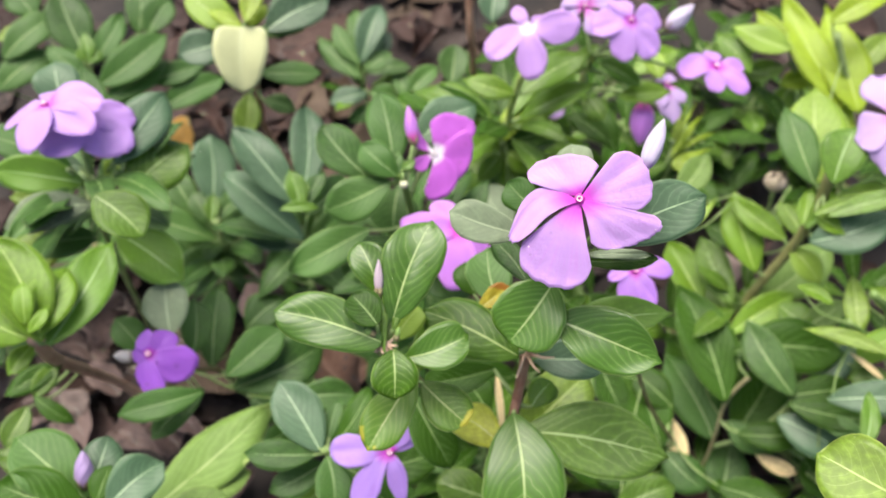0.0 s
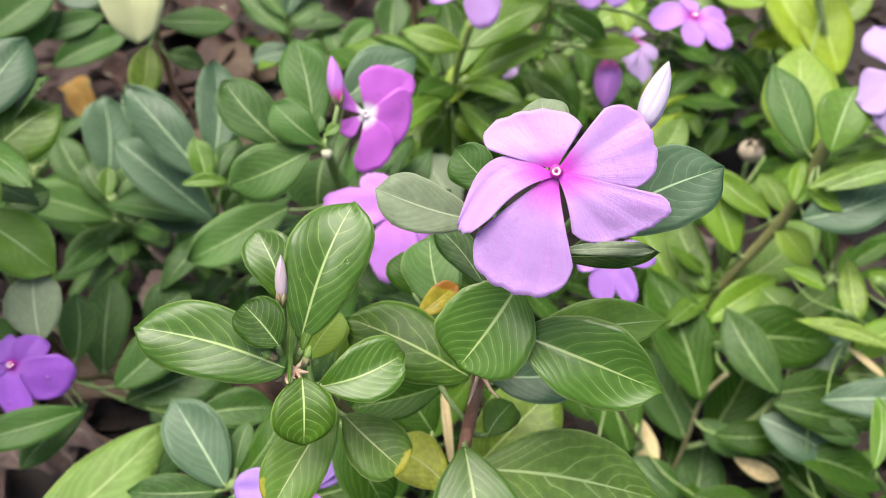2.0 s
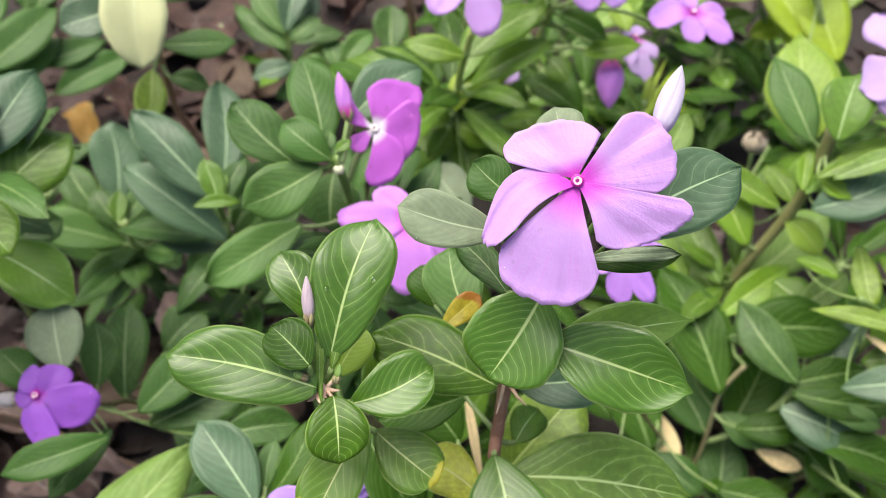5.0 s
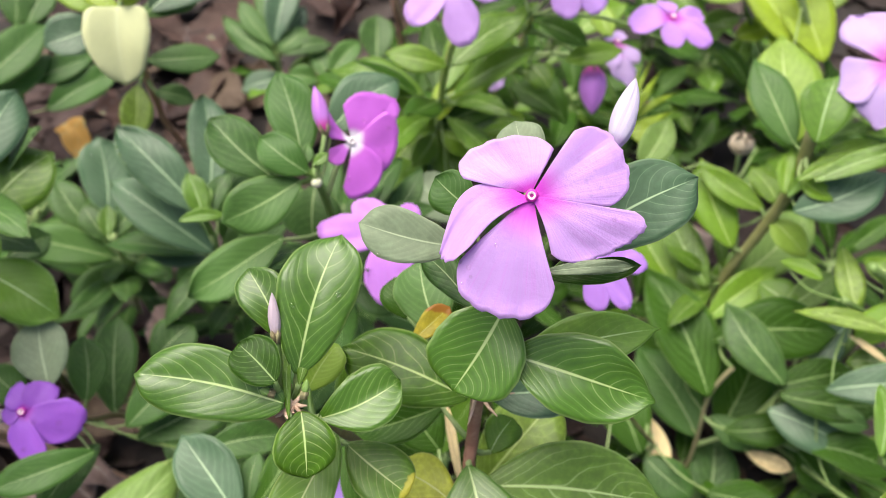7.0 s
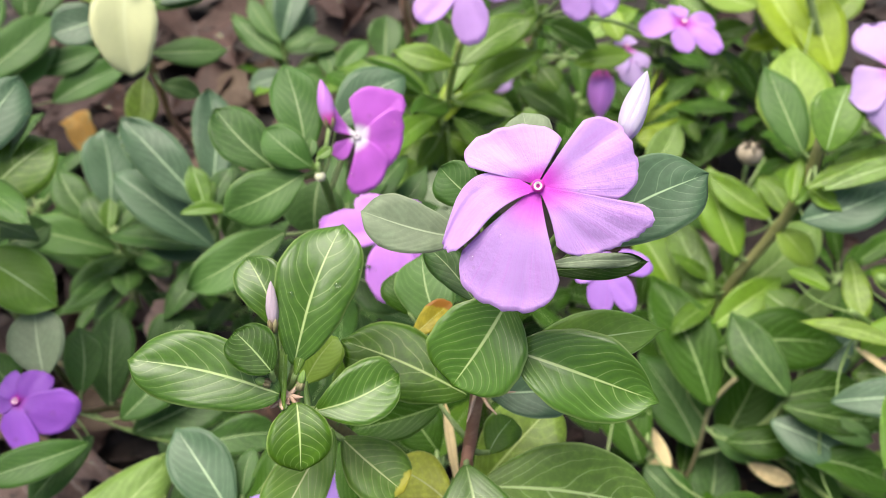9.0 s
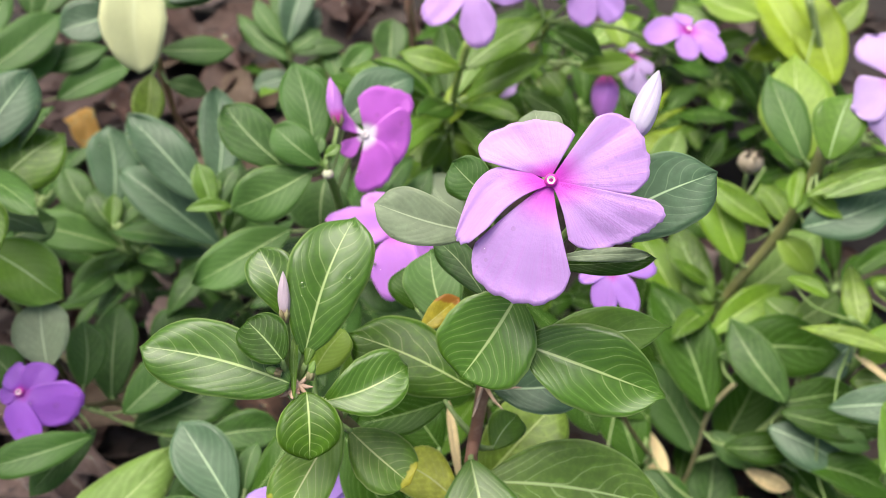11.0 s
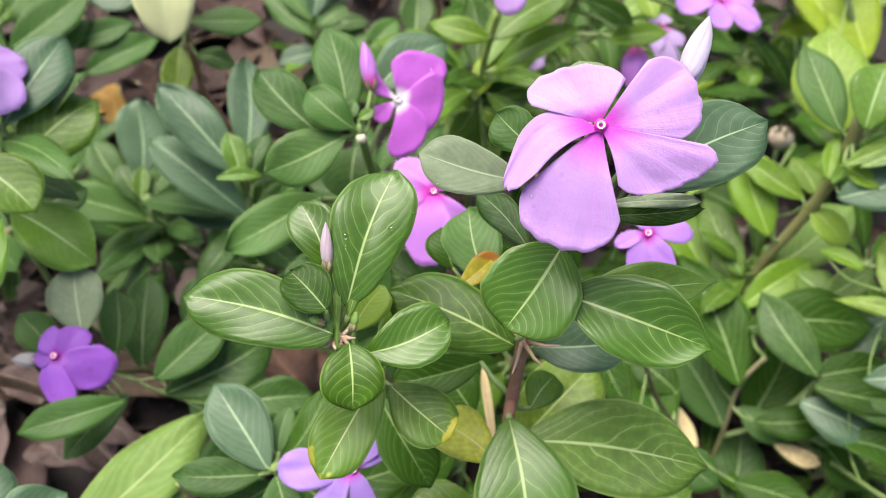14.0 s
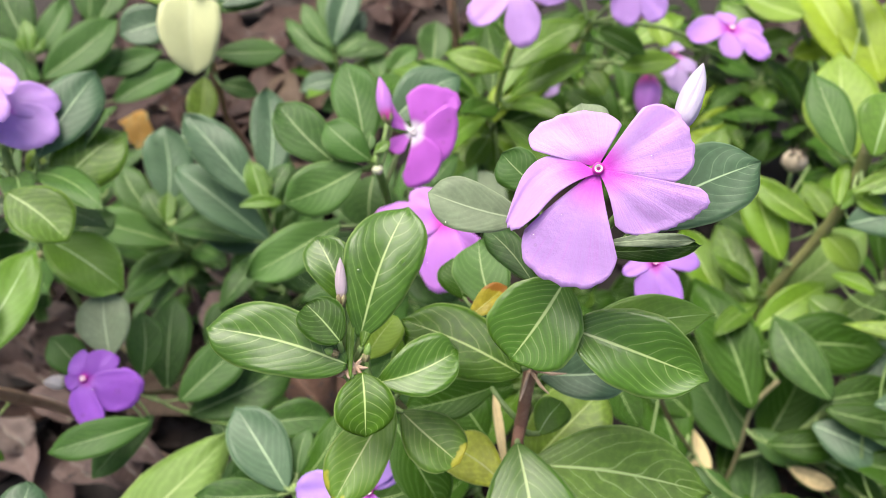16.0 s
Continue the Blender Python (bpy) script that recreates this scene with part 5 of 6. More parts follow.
plant_m.leaf((-0.0627, 0.5118, 0.0901), (-0.0677, 0.5433, 0.1062), (0.05, -0.45, 0.89), 0.0179, 'C', 0.10, 0.66)
plant_m.leaf((0.0053, 0.4459, 0.1130), (0.0074, 0.4708, 0.1265), (-0.01, -0.48, 0.88), 0.0218, 'C', 0.10, 0.61)
plant_m.leaf((-0.0533, 0.4745, 0.0719), (-0.0697, 0.4615, 0.0667), (0.05, -0.42, 0.91), 0.0140, 'K', 0.10, 0.66)
plant_m.low_leaves(2, 'DM', 0.035)

plant_n = Plant('periwinkle_plant', 'tall periwinkle with starry lilac flowers and slender leaves', 'plant', (0.0350, 0.3850, 0.0000), 'periwinkles in the bed')
plant_n.stem([(0.0412, 0.3469, 0.1995), (0.0373, 0.3526, 0.1717), (0.0343, 0.3611, 0.1331), (0.0334, 0.3672, 0.0991), (0.0350, 0.3850, -0.0040)], .0018, 'lime')
plant_n.stem([(0.0820, 0.3702, 0.1928), (0.0738, 0.3875, 0.1421), (0.0407, 0.3727, 0.1037)], .0014, 'lime')
plant_n.leaf((0.0382, 0.3461, 0.1858), (0.0109, 0.3546, 0.1891), (-0.06, -0.51, 0.86), 0.0133, 'I', 0.10, 0.77)
plant_n.leaf((0.0405, 0.3501, 0.1826), (0.0803, 0.3702, 0.1943), (-0.05, -0.43, 0.90), 0.0183, 'M', 0.10, 0.82)
plant_n.leaf((0.0339, 0.3500, 0.1435), (0.0707, 0.3576, 0.1495), (-0.05, -0.48, 0.88), 0.0167, 'D', 0.10, 0.82)
plant_n.leaf((0.0322, 0.3485, 0.1422), (0.0125, 0.3722, 0.1528), (-0.04, -0.44, 0.90), 0.0128, 'I', 0.10, 0.87)
plant_n.leaf((0.0319, 0.3475, 0.1414), (0.0199, 0.3341, 0.1336), (-0.04, -0.47, 0.88), 0.0137, 'M', 0.10, 0.82)
plant_n.leaf((0.0355, 0.3475, 0.1413), (0.0525, 0.3369, 0.1366), (-0.05, -0.47, 0.88), 0.0159, 'I', 0.10, 0.82)
plant_n.leaf((0.0336, 0.3493, 0.1494), (0.0215, 0.3644, 0.1555), (-0.04, -0.40, 0.92), 0.0060, 'M', 0.10, 0.92)
plant_n.leaf((0.0342, 0.3493, 0.1494), (0.0488, 0.3700, 0.1591), (-0.04, -0.40, 0.91), 0.0066, 'L', 0.10, 0.92)
plant_n.leaf((0.0329, 0.3506, 0.1504), (0.0373, 0.3683, 0.1585), (-0.04, -0.40, 0.91), 0.0053, 'L', 0.10, 0.92)
plant_n.leaf((0.0368, 0.3543, 0.1536), (0.0648, 0.3645, 0.1594), (-0.04, -0.41, 0.91), 0.0075, 'I', 0.10, 0.92)
plant_n.leaf((0.0806, 0.3601, 0.1713), (0.0889, 0.3488, 0.1658), (-0.11, -0.50, 0.86), 0.0140, 'M', 0.10, 0.77)
plant_n.leaf((0.0960, 0.3530, 0.1784), (0.1233, 0.3533, 0.1819), (-0.11, -0.42, 0.90), 0.0128, 'I', 0.10, 0.82)
plant_n.leaf((0.0851, 0.3678, 0.1908), (0.1061, 0.3532, 0.1860), (-0.10, -0.44, 0.89), 0.0122, 'D', 0.10, 0.82)
plant_n.leaf((0.0871, 0.3833, 0.1907), (0.0677, 0.3697, 0.1817), (-0.10, -0.45, 0.89), 0.0119, 'M', 0.10, 0.82)
plant_n.leaf((0.1220, 0.3686, 0.1783), (0.1171, 0.3867, 0.1861), (-0.14, -0.42, 0.89), 0.0123, 'P', 0.10, 0.82)
plant_n.leaf((0.0993, 0.3628, 0.1344), (0.0753, 0.3839, 0.1407), (-0.11, -0.39, 0.91), 0.0148, 'D', 0.10, 0.82)
plant_n.leaf((0.1048, 0.3662, 0.1242), (0.0934, 0.4026, 0.1383), (-0.11, -0.39, 0.91), 0.0160, 'D', 0.10, 0.82)
plant_n.leaf((0.0787, 0.3790, 0.1219), (0.0554, 0.4129, 0.1346), (-0.08, -0.40, 0.91), 0.0166, 'D', 0.10, 0.82)
plant_n.leaf((0.0599, 0.3636, 0.1222), (0.0843, 0.3727, 0.1277), (-0.06, -0.39, 0.92), 0.0148, 'I', 0.10, 0.82)
plant_n.leaf((0.0287, 0.3610, 0.1201), (0.0116, 0.3754, 0.1256), (-0.03, -0.39, 0.92), 0.0147, 'M', 0.10, 0.82)
plant_n.leaf((0.0264, 0.3975, 0.1246), (0.0122, 0.4158, 0.1325), (-0.03, -0.41, 0.91), 0.0168, 'D', 0.10, 0.82)
plant_n.leaf((0.1153, 0.4033, 0.1552), (0.1430, 0.4138, 0.1641), (-0.12, -0.43, 0.89), 0.0165, 'I', 0.10, 0.82)
plant_n.leaf((0.0290, 0.4273, 0.1756), (0.0329, 0.4473, 0.1862), (-0.03, -0.46, 0.89), 0.0187, 'B', 0.10, 0.82)
plant_n.leaf((0.0736, 0.3557, 0.1155), (0.0390, 0.3476, 0.1092), (-0.08, -0.38, 0.92), 0.0165, 'M', 0.10, 0.82)
plant_n.leaf((0.0737, 0.3689, 0.1266), (0.0895, 0.3476, 0.1187), (-0.08, -0.40, 0.91), 0.0160, 'I', 0.10, 0.82)
plant_n.leaf((0.0252, 0.3504, 0.1112), (0.0453, 0.3329, 0.1047), (-0.03, -0.38, 0.93), 0.0194, 'P', 0.10, 0.82)
plant_n.leaf((0.0415, 0.3253, 0.1231), (0.0321, 0.3577, 0.1373), (-0.05, -0.41, 0.91), 0.0196, 'M', 0.10, 0.72)
plant_n.leaf((0.0203, 0.3346, 0.1153), (0.0440, 0.3576, 0.1263), (-0.02, -0.42, 0.91), 0.0183, 'S', 0.10, 0.72)
plant_n.leaf((0.0074, 0.3429, 0.1201), (0.0280, 0.3659, 0.1310), (0.00, -0.43, 0.90), 0.0183, 'I', 0.10, 0.72)
plant_n.leaf((0.0363, 0.2930, 0.1362), (0.0200, 0.3163, 0.1452), (-0.05, -0.39, 0.92), 0.0218, 'G', 0.10, 0.62)
plant_n.leaf((0.0580, 0.3466, 0.1280), (0.0440, 0.3694, 0.1380), (-0.08, -0.44, 0.90), 0.0177, 'M', 0.10, 0.72)
plant_n.leaf((0.0287, 0.3478, 0.1090), (0.0116, 0.3622, 0.1142), (-0.03, -0.37, 0.93), 0.0162, 'I', 0.10, 0.82)
plant_n.low_leaves(4, 'DMM')
plant_n.flower((0.0407, 0.3358, 0.2359), (-0.067, -0.550, 0.833), (0.998, -0.039, 0.054), [((151, 0.0099, 0.08), (105, 0.0113, 0.10), 0.0025, -0.05), ((24, 0.0206, 0.08), (-37, 0.0167, 0.09), 0.0085, -0.05), ((-55, 0.0182, 0.01), (-110, 0.0200, 0.07), 0.0094, -0.05), ((-126, 0.0212, 0.07), (-173, 0.0190, 0.11), 0.0064, -0.05), ((68, 0.0061, 0.03), (9, 0.0119, 0.11), 0.0026, -0.05)], 'starred', .04)
plant_n.flower((0.0961, 0.3597, 0.2231), (-0.177, -0.662, 0.728), (0.984, -0.122, 0.129), [((-153, 0.0188, 0.14), (162, 0.0193, 0.14), 0.0036, -0.05), ((144, 0.0173, 0.05), (82, 0.0095, 0.03), 0.0007, -0.05), ((55, 0.0112, 0.03), (-24, 0.0158, 0.07), 0.0034, -0.05), ((-27, 0.0163, 0.05), (-79, 0.0198, 0.05), 0.006, -0.05), ((-82, 0.0196, 0.05), (-138, 0.016, 0.09), 0.0051, -0.05)], 'orchid', .04)
plant_n.flower((0.0758, 0.3825, 0.2162), (-0.110, -0.558, 0.823), (0.994, -0.065, 0.090), [(-162, 0.0150, 0.0140, -0.06), (-63, 0.0189, 0.0140, -0.06), (18, 0.0179, 0.0140, -0.06), (99, 0.0095, 0.0105, -0.06), (147, 0.0123, 0.0140, -0.06)], 'pale', .04, small=True)
plant_n.flower((0.1432, 0.3495, 0.2014), (-0.156, -0.381, 0.911), (0.988, -0.063, 0.143), [((-155, 0.0176, 0.05), (161, 0.0193, 0.26), 0.0028, -0.05), ((-76, 0.0141, 0.11), (-136, 0.0103, 0.12), 0.0043, -0.05), ((-32, 0.0171, 0.10), (-68, 0.0169, 0.04), 0.0053, -0.05), ((19, 0.0116, 0.16), (-20, 0.0139, 0.07), 0.0016, -0.05), ((131, 0.0116, -0.02), (63, 0.0076, 0.05), 0.0016, -0.05)], 'mauve', .06)
plant_n.flower((0.1279, 0.3741, 0.1699), (-0.085, -0.248, 0.965), (0.996, -0.023, 0.081), [(-89, 0.0267, 0.0127, -0.06), (-62, 0.0161, 0.0090, -0.06), (-113, 0.0178, 0.0090, -0.06), (59, 0.0077, 0.0075, -0.06), (128, 0.0069, 0.0075, -0.06)], 'pale', .04, small=True)
plant_n.flower((0.0662, 0.3896, 0.1439), (-0.057, -0.335, 0.941), (0.998, -0.021, 0.053), [(-93, 0.0110, 0.0143, -0.06), (-46, 0.0087, 0.0103, -0.06), (-138, 0.0081, 0.0103, -0.06), (61, 0.0061, 0.0064, -0.06), (134, 0.0058, 0.0064, -0.06)], 'pale', .04, small=True)
plant_n.bud((0.1144, 0.3561, 0.2201), (0.1286, 0.3659, 0.2282), 0.0093, bud_white, twist=1.5)
plant_n.bud((0.1118, 0.3584, 0.1698), (0.1098, 0.3399, 0.1543), 0.0134, bud_magenta, twist=0.8)

plant_q = Plant('periwinkle_plant', 'dense periwinkle with pale stems and long leaves coloured deep green for shade', 'plant', (0.1450, 0.2350, 0.0000), 'periwinkles in the bed')
plant_q.stem([(0.1611, 0.2263, 0.0929), (0.1532, 0.2227, 0.0729), (0.1522, 0.2149, 0.0430), (0.1496, 0.2113, 0.0139), (0.1450, 0.2350, -0.0040)], .0012, 'brown')
plant_q.stem([(0.1863, 0.2169, 0.0902), (0.1735, 0.2138, 0.0551), (0.1532, 0.2138, 0.0381)], .0018, 'green')
plant_q.stem([(0.0805, 0.2106, 0.1962), (0.0866, 0.2091, 0.1557), (0.1075, 0.2124, 0.0867), (0.1502, 0.2109, 0.0109)], .0012, 'brown')
# mostly D and K: the deep shade low in the bed, given as leaf colour
plant_q.leaf((0.1515, 0.2202, 0.0774), (0.1351, 0.2837, 0.0952), (-0.22, -0.31, 0.92), 0.0302, 'D', 0.10, 0.82)
plant_q.leaf((0.1545, 0.2177, 0.0388), (0.1340, 0.2670, 0.0495), (-0.21, -0.29, 0.94), 0.0299, 'K', 0.10, 0.77)
plant_q.leaf((0.1799, 0.2124, 0.0969), (0.1632, 0.2529, 0.1059), (-0.26, -0.31, 0.91), 0.0205, 'C', 0.10, 0.77)
plant_q.leaf((0.1551, 0.2402, 0.0967), (0.2077, 0.2326, 0.1060), (-0.21, -0.32, 0.92), 0.0304, 'D', 0.10, 0.72)
plant_q.leaf((0.1579, 0.2211, 0.0547), (0.1750, 0.2019, 0.0524), (-0.21, -0.30, 0.93), 0.0142, 'C', 0.10, 0.77)
plant_q.leaf((0.1589, 0.2084, 0.0636), (0.1948, 0.2060, 0.0708), (-0.21, -0.27, 0.94), 0.0170, 'D', 0.10, 0.72)
plant_q.leaf((0.1744, 0.2082, 0.0830), (0.2051, 0.1843, 0.0835), (-0.23, -0.28, 0.93), 0.0227, 'B', 0.10, 0.72)
plant_q.leaf((0.1533, 0.1841, 0.0172), (0.1671, 0.2214, 0.0285), (-0.18, -0.22, 0.96), 0.0256, 'K', 0.10, 0.72)
plant_q.leaf((0.1700, 0.2007, 0.0536), (0.1882, 0.1896, 0.0547), (-0.22, -0.25, 0.94), 0.0089, 'T', 0.10, 0.62)
plant_q.leaf((0.1774, 0.2139, 0.0943), (0.2105, 0.2140, 0.1020), (-0.22, -0.26, 0.94), 0.0172, 'D', 0.10, 0.72)
plant_q.leaf((0.1761, 0.2085, 0.0962), (0.2199, 0.1955, 0.1022), (-0.20, -0.24, 0.95), 0.0163, 'D', 0.10, 0.77)
plant_q.leaf((0.1818, 0.2112, 0.0854), (0.2058, 0.2049, 0.0890), (-0.20, -0.23, 0.95), 0.0097, 'D', 0.10, 0.77)
plant_q.leaf((0.1290, 0.2257, 0.0496), (0.1316, 0.1978, 0.0402), (-0.19, -0.33, 0.92), 0.0118, 'T', 0.10, 0.67)
plant_q.leaf((0.1229, 0.2077, 0.0436), (0.1414, 0.1863, 0.0407), (-0.16, -0.26, 0.95), 0.0216, 'K', 0.10, 0.62)
plant_q.leaf((0.1644, 0.2168, 0.0446), (0.1920, 0.2531, 0.0608), (-0.20, -0.27, 0.94), 0.0288, 'D', 0.10, 0.72)
plant_q.leaf((0.1200, 0.2067, 0.0492), (0.1096, 0.2561, 0.0613), (-0.15, -0.26, 0.95), 0.0275, 'D', 0.10, 0.72)
plant_q.leaf((0.0795, 0.2253, 0.1106), (0.0888, 0.1997, 0.1028), (-0.12, -0.33, 0.94), 0.0172, 'D', 0.10, 0.72)
plant_q.leaf((0.1277, 0.2272, 0.0599), (0.1082, 0.2492, 0.0633), (-0.16, -0.29, 0.94), 0.0209, 'D', 0.10, 0.72)
plant_q.leaf((0.1430, 0.1805, 0.0598), (0.1741, 0.1658, 0.0619), (-0.16, -0.20, 0.97), 0.0192, 'D', 0.10, 0.72)
plant_q.leaf((0.1862, 0.1896, 0.0804), (0.2195, 0.1726, 0.0838), (-0.21, -0.21, 0.96), 0.0188, 'D', 0.10, 0.72)
plant_q.leaf((0.0791, 0.1505, 0.1001), (0.1059, 0.1603, 0.1057), (-0.12, -0.23, 0.97), 0.0196, 'M', 0.10, 0.62)
plant_q.leaf((0.1964, 0.2007, 0.0505), (0.2090, 0.1789, 0.0485), (-0.20, -0.21, 0.96), 0.0188, 'D', 0.10, 0.72)
plant_q.leaf((0.1149, 0.2077, 0.0436), (0.0856, 0.1941, 0.0368), (-0.12, -0.22, 0.97), 0.0270, 'D', 0.10, 0.72)
plant_q.leaf((0.1530, 0.2472, 0.0374), (0.1410, 0.2828, 0.0447), (-0.15, -0.25, 0.96), 0.0262, 'D', 0.10, 0.72)
plant_q.leaf((0.1731, 0.2447, 0.0483), (0.1601, 0.2765, 0.0542), (-0.18, -0.25, 0.95), 0.0221, 'D', 0.10, 0.72)
plant_q.leaf((0.1531, 0.2628, 0.0505), (0.1795, 0.2878, 0.0618), (-0.16, -0.27, 0.95), 0.0217, 'D', 0.10, 0.72)
plant_q.low_leaves(1, 'D', 0.03, 0.7, 0.9)
plant_q.flower((0.0758, 0.2022, 0.2152), (-0.167, -0.447, 0.879), (0.986, -0.078, 0.148), [((-150, 0.0096, 0.07), (-179, 0.0099, 0.14), 0.0019, -0.05), ((47, 0.0085, 0.06), (-20, 0.013, 0.06), 0.0044, -0.05), ((-41, 0.0097, 0.06), (-81, 0.0138, 0.10), 0.0051, -0.05), ((-87, 0.0137, 0.02), (-139, 0.0107, 0.09), 0.0039, -0.05), ((138, 0.0057, 0.07), (62, 0.0051, 0.07), 0.0011, -0.05)], 'plum', .05, small=True)

plant_o = Plant('periwinkle_plant', 'tall periwinkle with broad leaves and pale lilac flowers', 'plant', (0.1900, 0.3000, 0.0000), 'periwinkles in the bed')
plant_o.stem([(0.1841, 0.2773, 0.1930), (0.1850, 0.2763, 0.1661), (0.1821, 0.2761, 0.1398), (0.1725, 0.2759, 0.1005), (0.1667, 0.2758, 0.0613), (0.1900, 0.3000, -0.0040)], .0029, 'olive')
plant_o.stem([(0.1596, 0.3117, 0.1436), (0.1754, 0.2898, 0.1187), (0.1764, 0.2796, 0.1010)], .0012, 'green')
plant_o.leaf((0.1808, 0.2810, 0.1831), (0.1717, 0.3179, 0.1997), (-0.29, -0.45, 0.84), 0.0183, 'C', 0.10, 0.77)
plant_o.leaf((0.1828, 0.2705, 0.1938), (0.1940, 0.2919, 0.2092), (-0.30, -0.45, 0.84), 0.0216, 'S', 0.10, 0.60)
plant_o.leaf((0.1690, 0.2759, 0.1201), (0.1624, 0.3183, 0.1375), (-0.25, -0.40, 0.88), 0.0209, 'I', 0.10, 0.77)
plant_o.leaf((0.1818, 0.2826, 0.1387), (0.1581, 0.3094, 0.1437), (-0.25, -0.39, 0.89), 0.0136, 'I', 0.10, 0.77)
plant_o.leaf((0.1760, 0.2562, 0.1688), (0.2130, 0.2605, 0.1817), (-0.26, -0.38, 0.88), 0.0220, 'B', 0.10, 0.72)
plant_o.leaf((0.1796, 0.2666, 0.1775), (0.1901, 0.2548, 0.1753), (-0.27, -0.40, 0.88), 0.0086, 'I', 0.10, 0.82)
plant_o.leaf((0.1837, 0.2679, 0.1786), (0.2132, 0.2742, 0.1883), (-0.23, -0.34, 0.91), 0.0091, 'I', 0.10, 0.72)
plant_o.leaf((0.1811, 0.2594, 0.1831), (0.2165, 0.2611, 0.1970), (-0.24, -0.31, 0.92), 0.0102, 'Q', 0.10, 0.60)
plant_o.leaf((0.1740, 0.2713, 0.0978), (0.2155, 0.2944, 0.1181), (-0.24, -0.31, 0.92), 0.0259, 'H', 0.10, 0.60)
plant_o.leaf((0.1610, 0.2702, 0.0974), (0.1493, 0.3097, 0.1086), (-0.24, -0.31, 0.92), 0.0190, 'Q', 0.10, 0.70)
plant_o.leaf((0.1568, 0.2532, 0.0946), (0.1917, 0.2698, 0.1086), (-0.21, -0.33, 0.92), 0.0166, 'I', 0.10, 0.72)
plant_o.leaf((0.1760, 0.2628, 0.1809), (0.2014, 0.2680, 0.1890), (-0.22, -0.34, 0.92), 0.0074, 'I', 0.10, 0.82)
plant_o.leaf((0.1750, 0.2653, 0.1699), (0.1829, 0.2839, 0.1785), (-0.22, -0.33, 0.92), 0.0074, 'I', 0.10, 0.92)
plant_o.leaf((0.1763, 0.2643, 0.1690), (0.1899, 0.2775, 0.1770), (-0.22, -0.33, 0.92), 0.0056, 'S', 0.10, 0.92)
plant_o.leaf((0.1256, 0.3048, 0.1509), (0.1422, 0.3230, 0.1632), (-0.18, -0.43, 0.88), 0.0161, 'H', 0.10, 0.82)
plant_o.leaf((0.1239, 0.2812, 0.1442), (0.1436, 0.2980, 0.1557), (-0.18, -0.40, 0.90), 0.0048, 'P', 0.10, 0.92)
plant_o.leaf((0.1821, 0.2761, 0.1398), (0.1927, 0.2569, 0.1356), (-0.21, -0.32, 0.92), 0.0145, 'P', 0.10, 0.72)
plant_o.leaf((0.1469, 0.2770, 0.0885), (0.1339, 0.3154, 0.0984), (-0.16, -0.30, 0.94), 0.0207, 'I', 0.10, 0.72)
plant_o.leaf((0.1735, 0.2783, 0.0634), (0.1587, 0.3151, 0.0717), (-0.18, -0.28, 0.94), 0.0217, 'M', 0.10, 0.72)
plant_o.leaf((0.2012, 0.3003, 0.1208), (0.1924, 0.3214, 0.1262), (-0.22, -0.32, 0.92), 0.0137, 'I', 0.10, 0.72)
plant_o.low_leaves(2, 'DMM', 0.035, 0.6, 0.9)
plant_o.flower((0.2108, 0.2855, 0.2193), (-0.503, -0.403, 0.765), (0.864, -0.237, 0.443), [(113, 0.0280, 0.0203, -0.06), (-167, 0.0213, 0.0215, -0.06), (-113, 0.0259, 0.0179, -0.06), (37, 0.0141, 0.0179, -0.06), (-44, 0.0174, 0.0179, -0.06)], 'pale', .06)

plant_r = Plant('periwinkle_plant', 'bright yellow-green periwinkle leaves crowding at a bed edge', 'plant', (0.2050, 0.2350, 0.0000), 'periwinkles in the bed')
plant_r.stem([(0.1937, 0.2219, 0.1726), (0.2135, 0.2229, 0.1343), (0.2050, 0.2350, -0.0040)], .002, 'green')
plant_r.stem([(0.1895, 0.2207, 0.1521), (0.2135, 0.2208, 0.1325)], .0014, 'green')
plant_r.stem([(0.1717, 0.1494, 0.1576), (0.1944, 0.1510, 0.1263), (0.2160, 0.1553, 0.0907), (0.2050, 0.2350, -0.0040)], .0013, 'green')
plant_r.stem([(0.1206, 0.0811, 0.2701), (0.1428, 0.0879, 0.2302), (0.1764, 0.1036, 0.1649), (0.2050, 0.2350, -0.0040)], .0014, 'green')
plant_r.leaf((0.1177, 0.0791, 0.2750), (0.0980, 0.0959, 0.2712), (-0.40, -0.27, 0.87), 0.0201, 'P', 0.10, 0.46)
plant_r.leaf((0.1687, 0.1486, 0.1635), (0.1751, 0.1710, 0.1714), (-0.28, -0.25, 0.93), 0.0078, 'S', 0.10, 0.61)
plant_r.leaf((0.1805, 0.2545, 0.1362), (0.1925, 0.2400, 0.1403), (-0.24, -0.31, 0.92), 0.0077, 'I', 0.10, 0.60)
plant_r.leaf((0.2031, 0.2511, 0.1481), (0.2002, 0.2231, 0.1410), (-0.24, -0.31, 0.92), 0.0116, 'P', 0.10, 0.60)
plant_r.leaf((0.1875, 0.2463, 0.1081), (0.2126, 0.2572, 0.1169), (-0.24, -0.31, 0.92), 0.0145, 'H', 0.10, 0.60)
plant_r.leaf((0.1818, 0.2623, 0.1089), (0.1928, 0.2468, 0.1114), (-0.24, -0.31, 0.92), 0.0176, 'M', 0.10, 0.60)
plant_r.leaf((0.2065, 0.2049, 0.1479), (0.1728, 0.2224, 0.1437), (-0.24, -0.31, 0.92), 0.0079, 'P', 0.10, 0.80)
plant_r.leaf((0.2171, 0.2365, 0.1066), (0.1956, 0.2198, 0.0973), (-0.24, -0.31, 0.92), 0.0149, 'B', 0.10, 0.60)
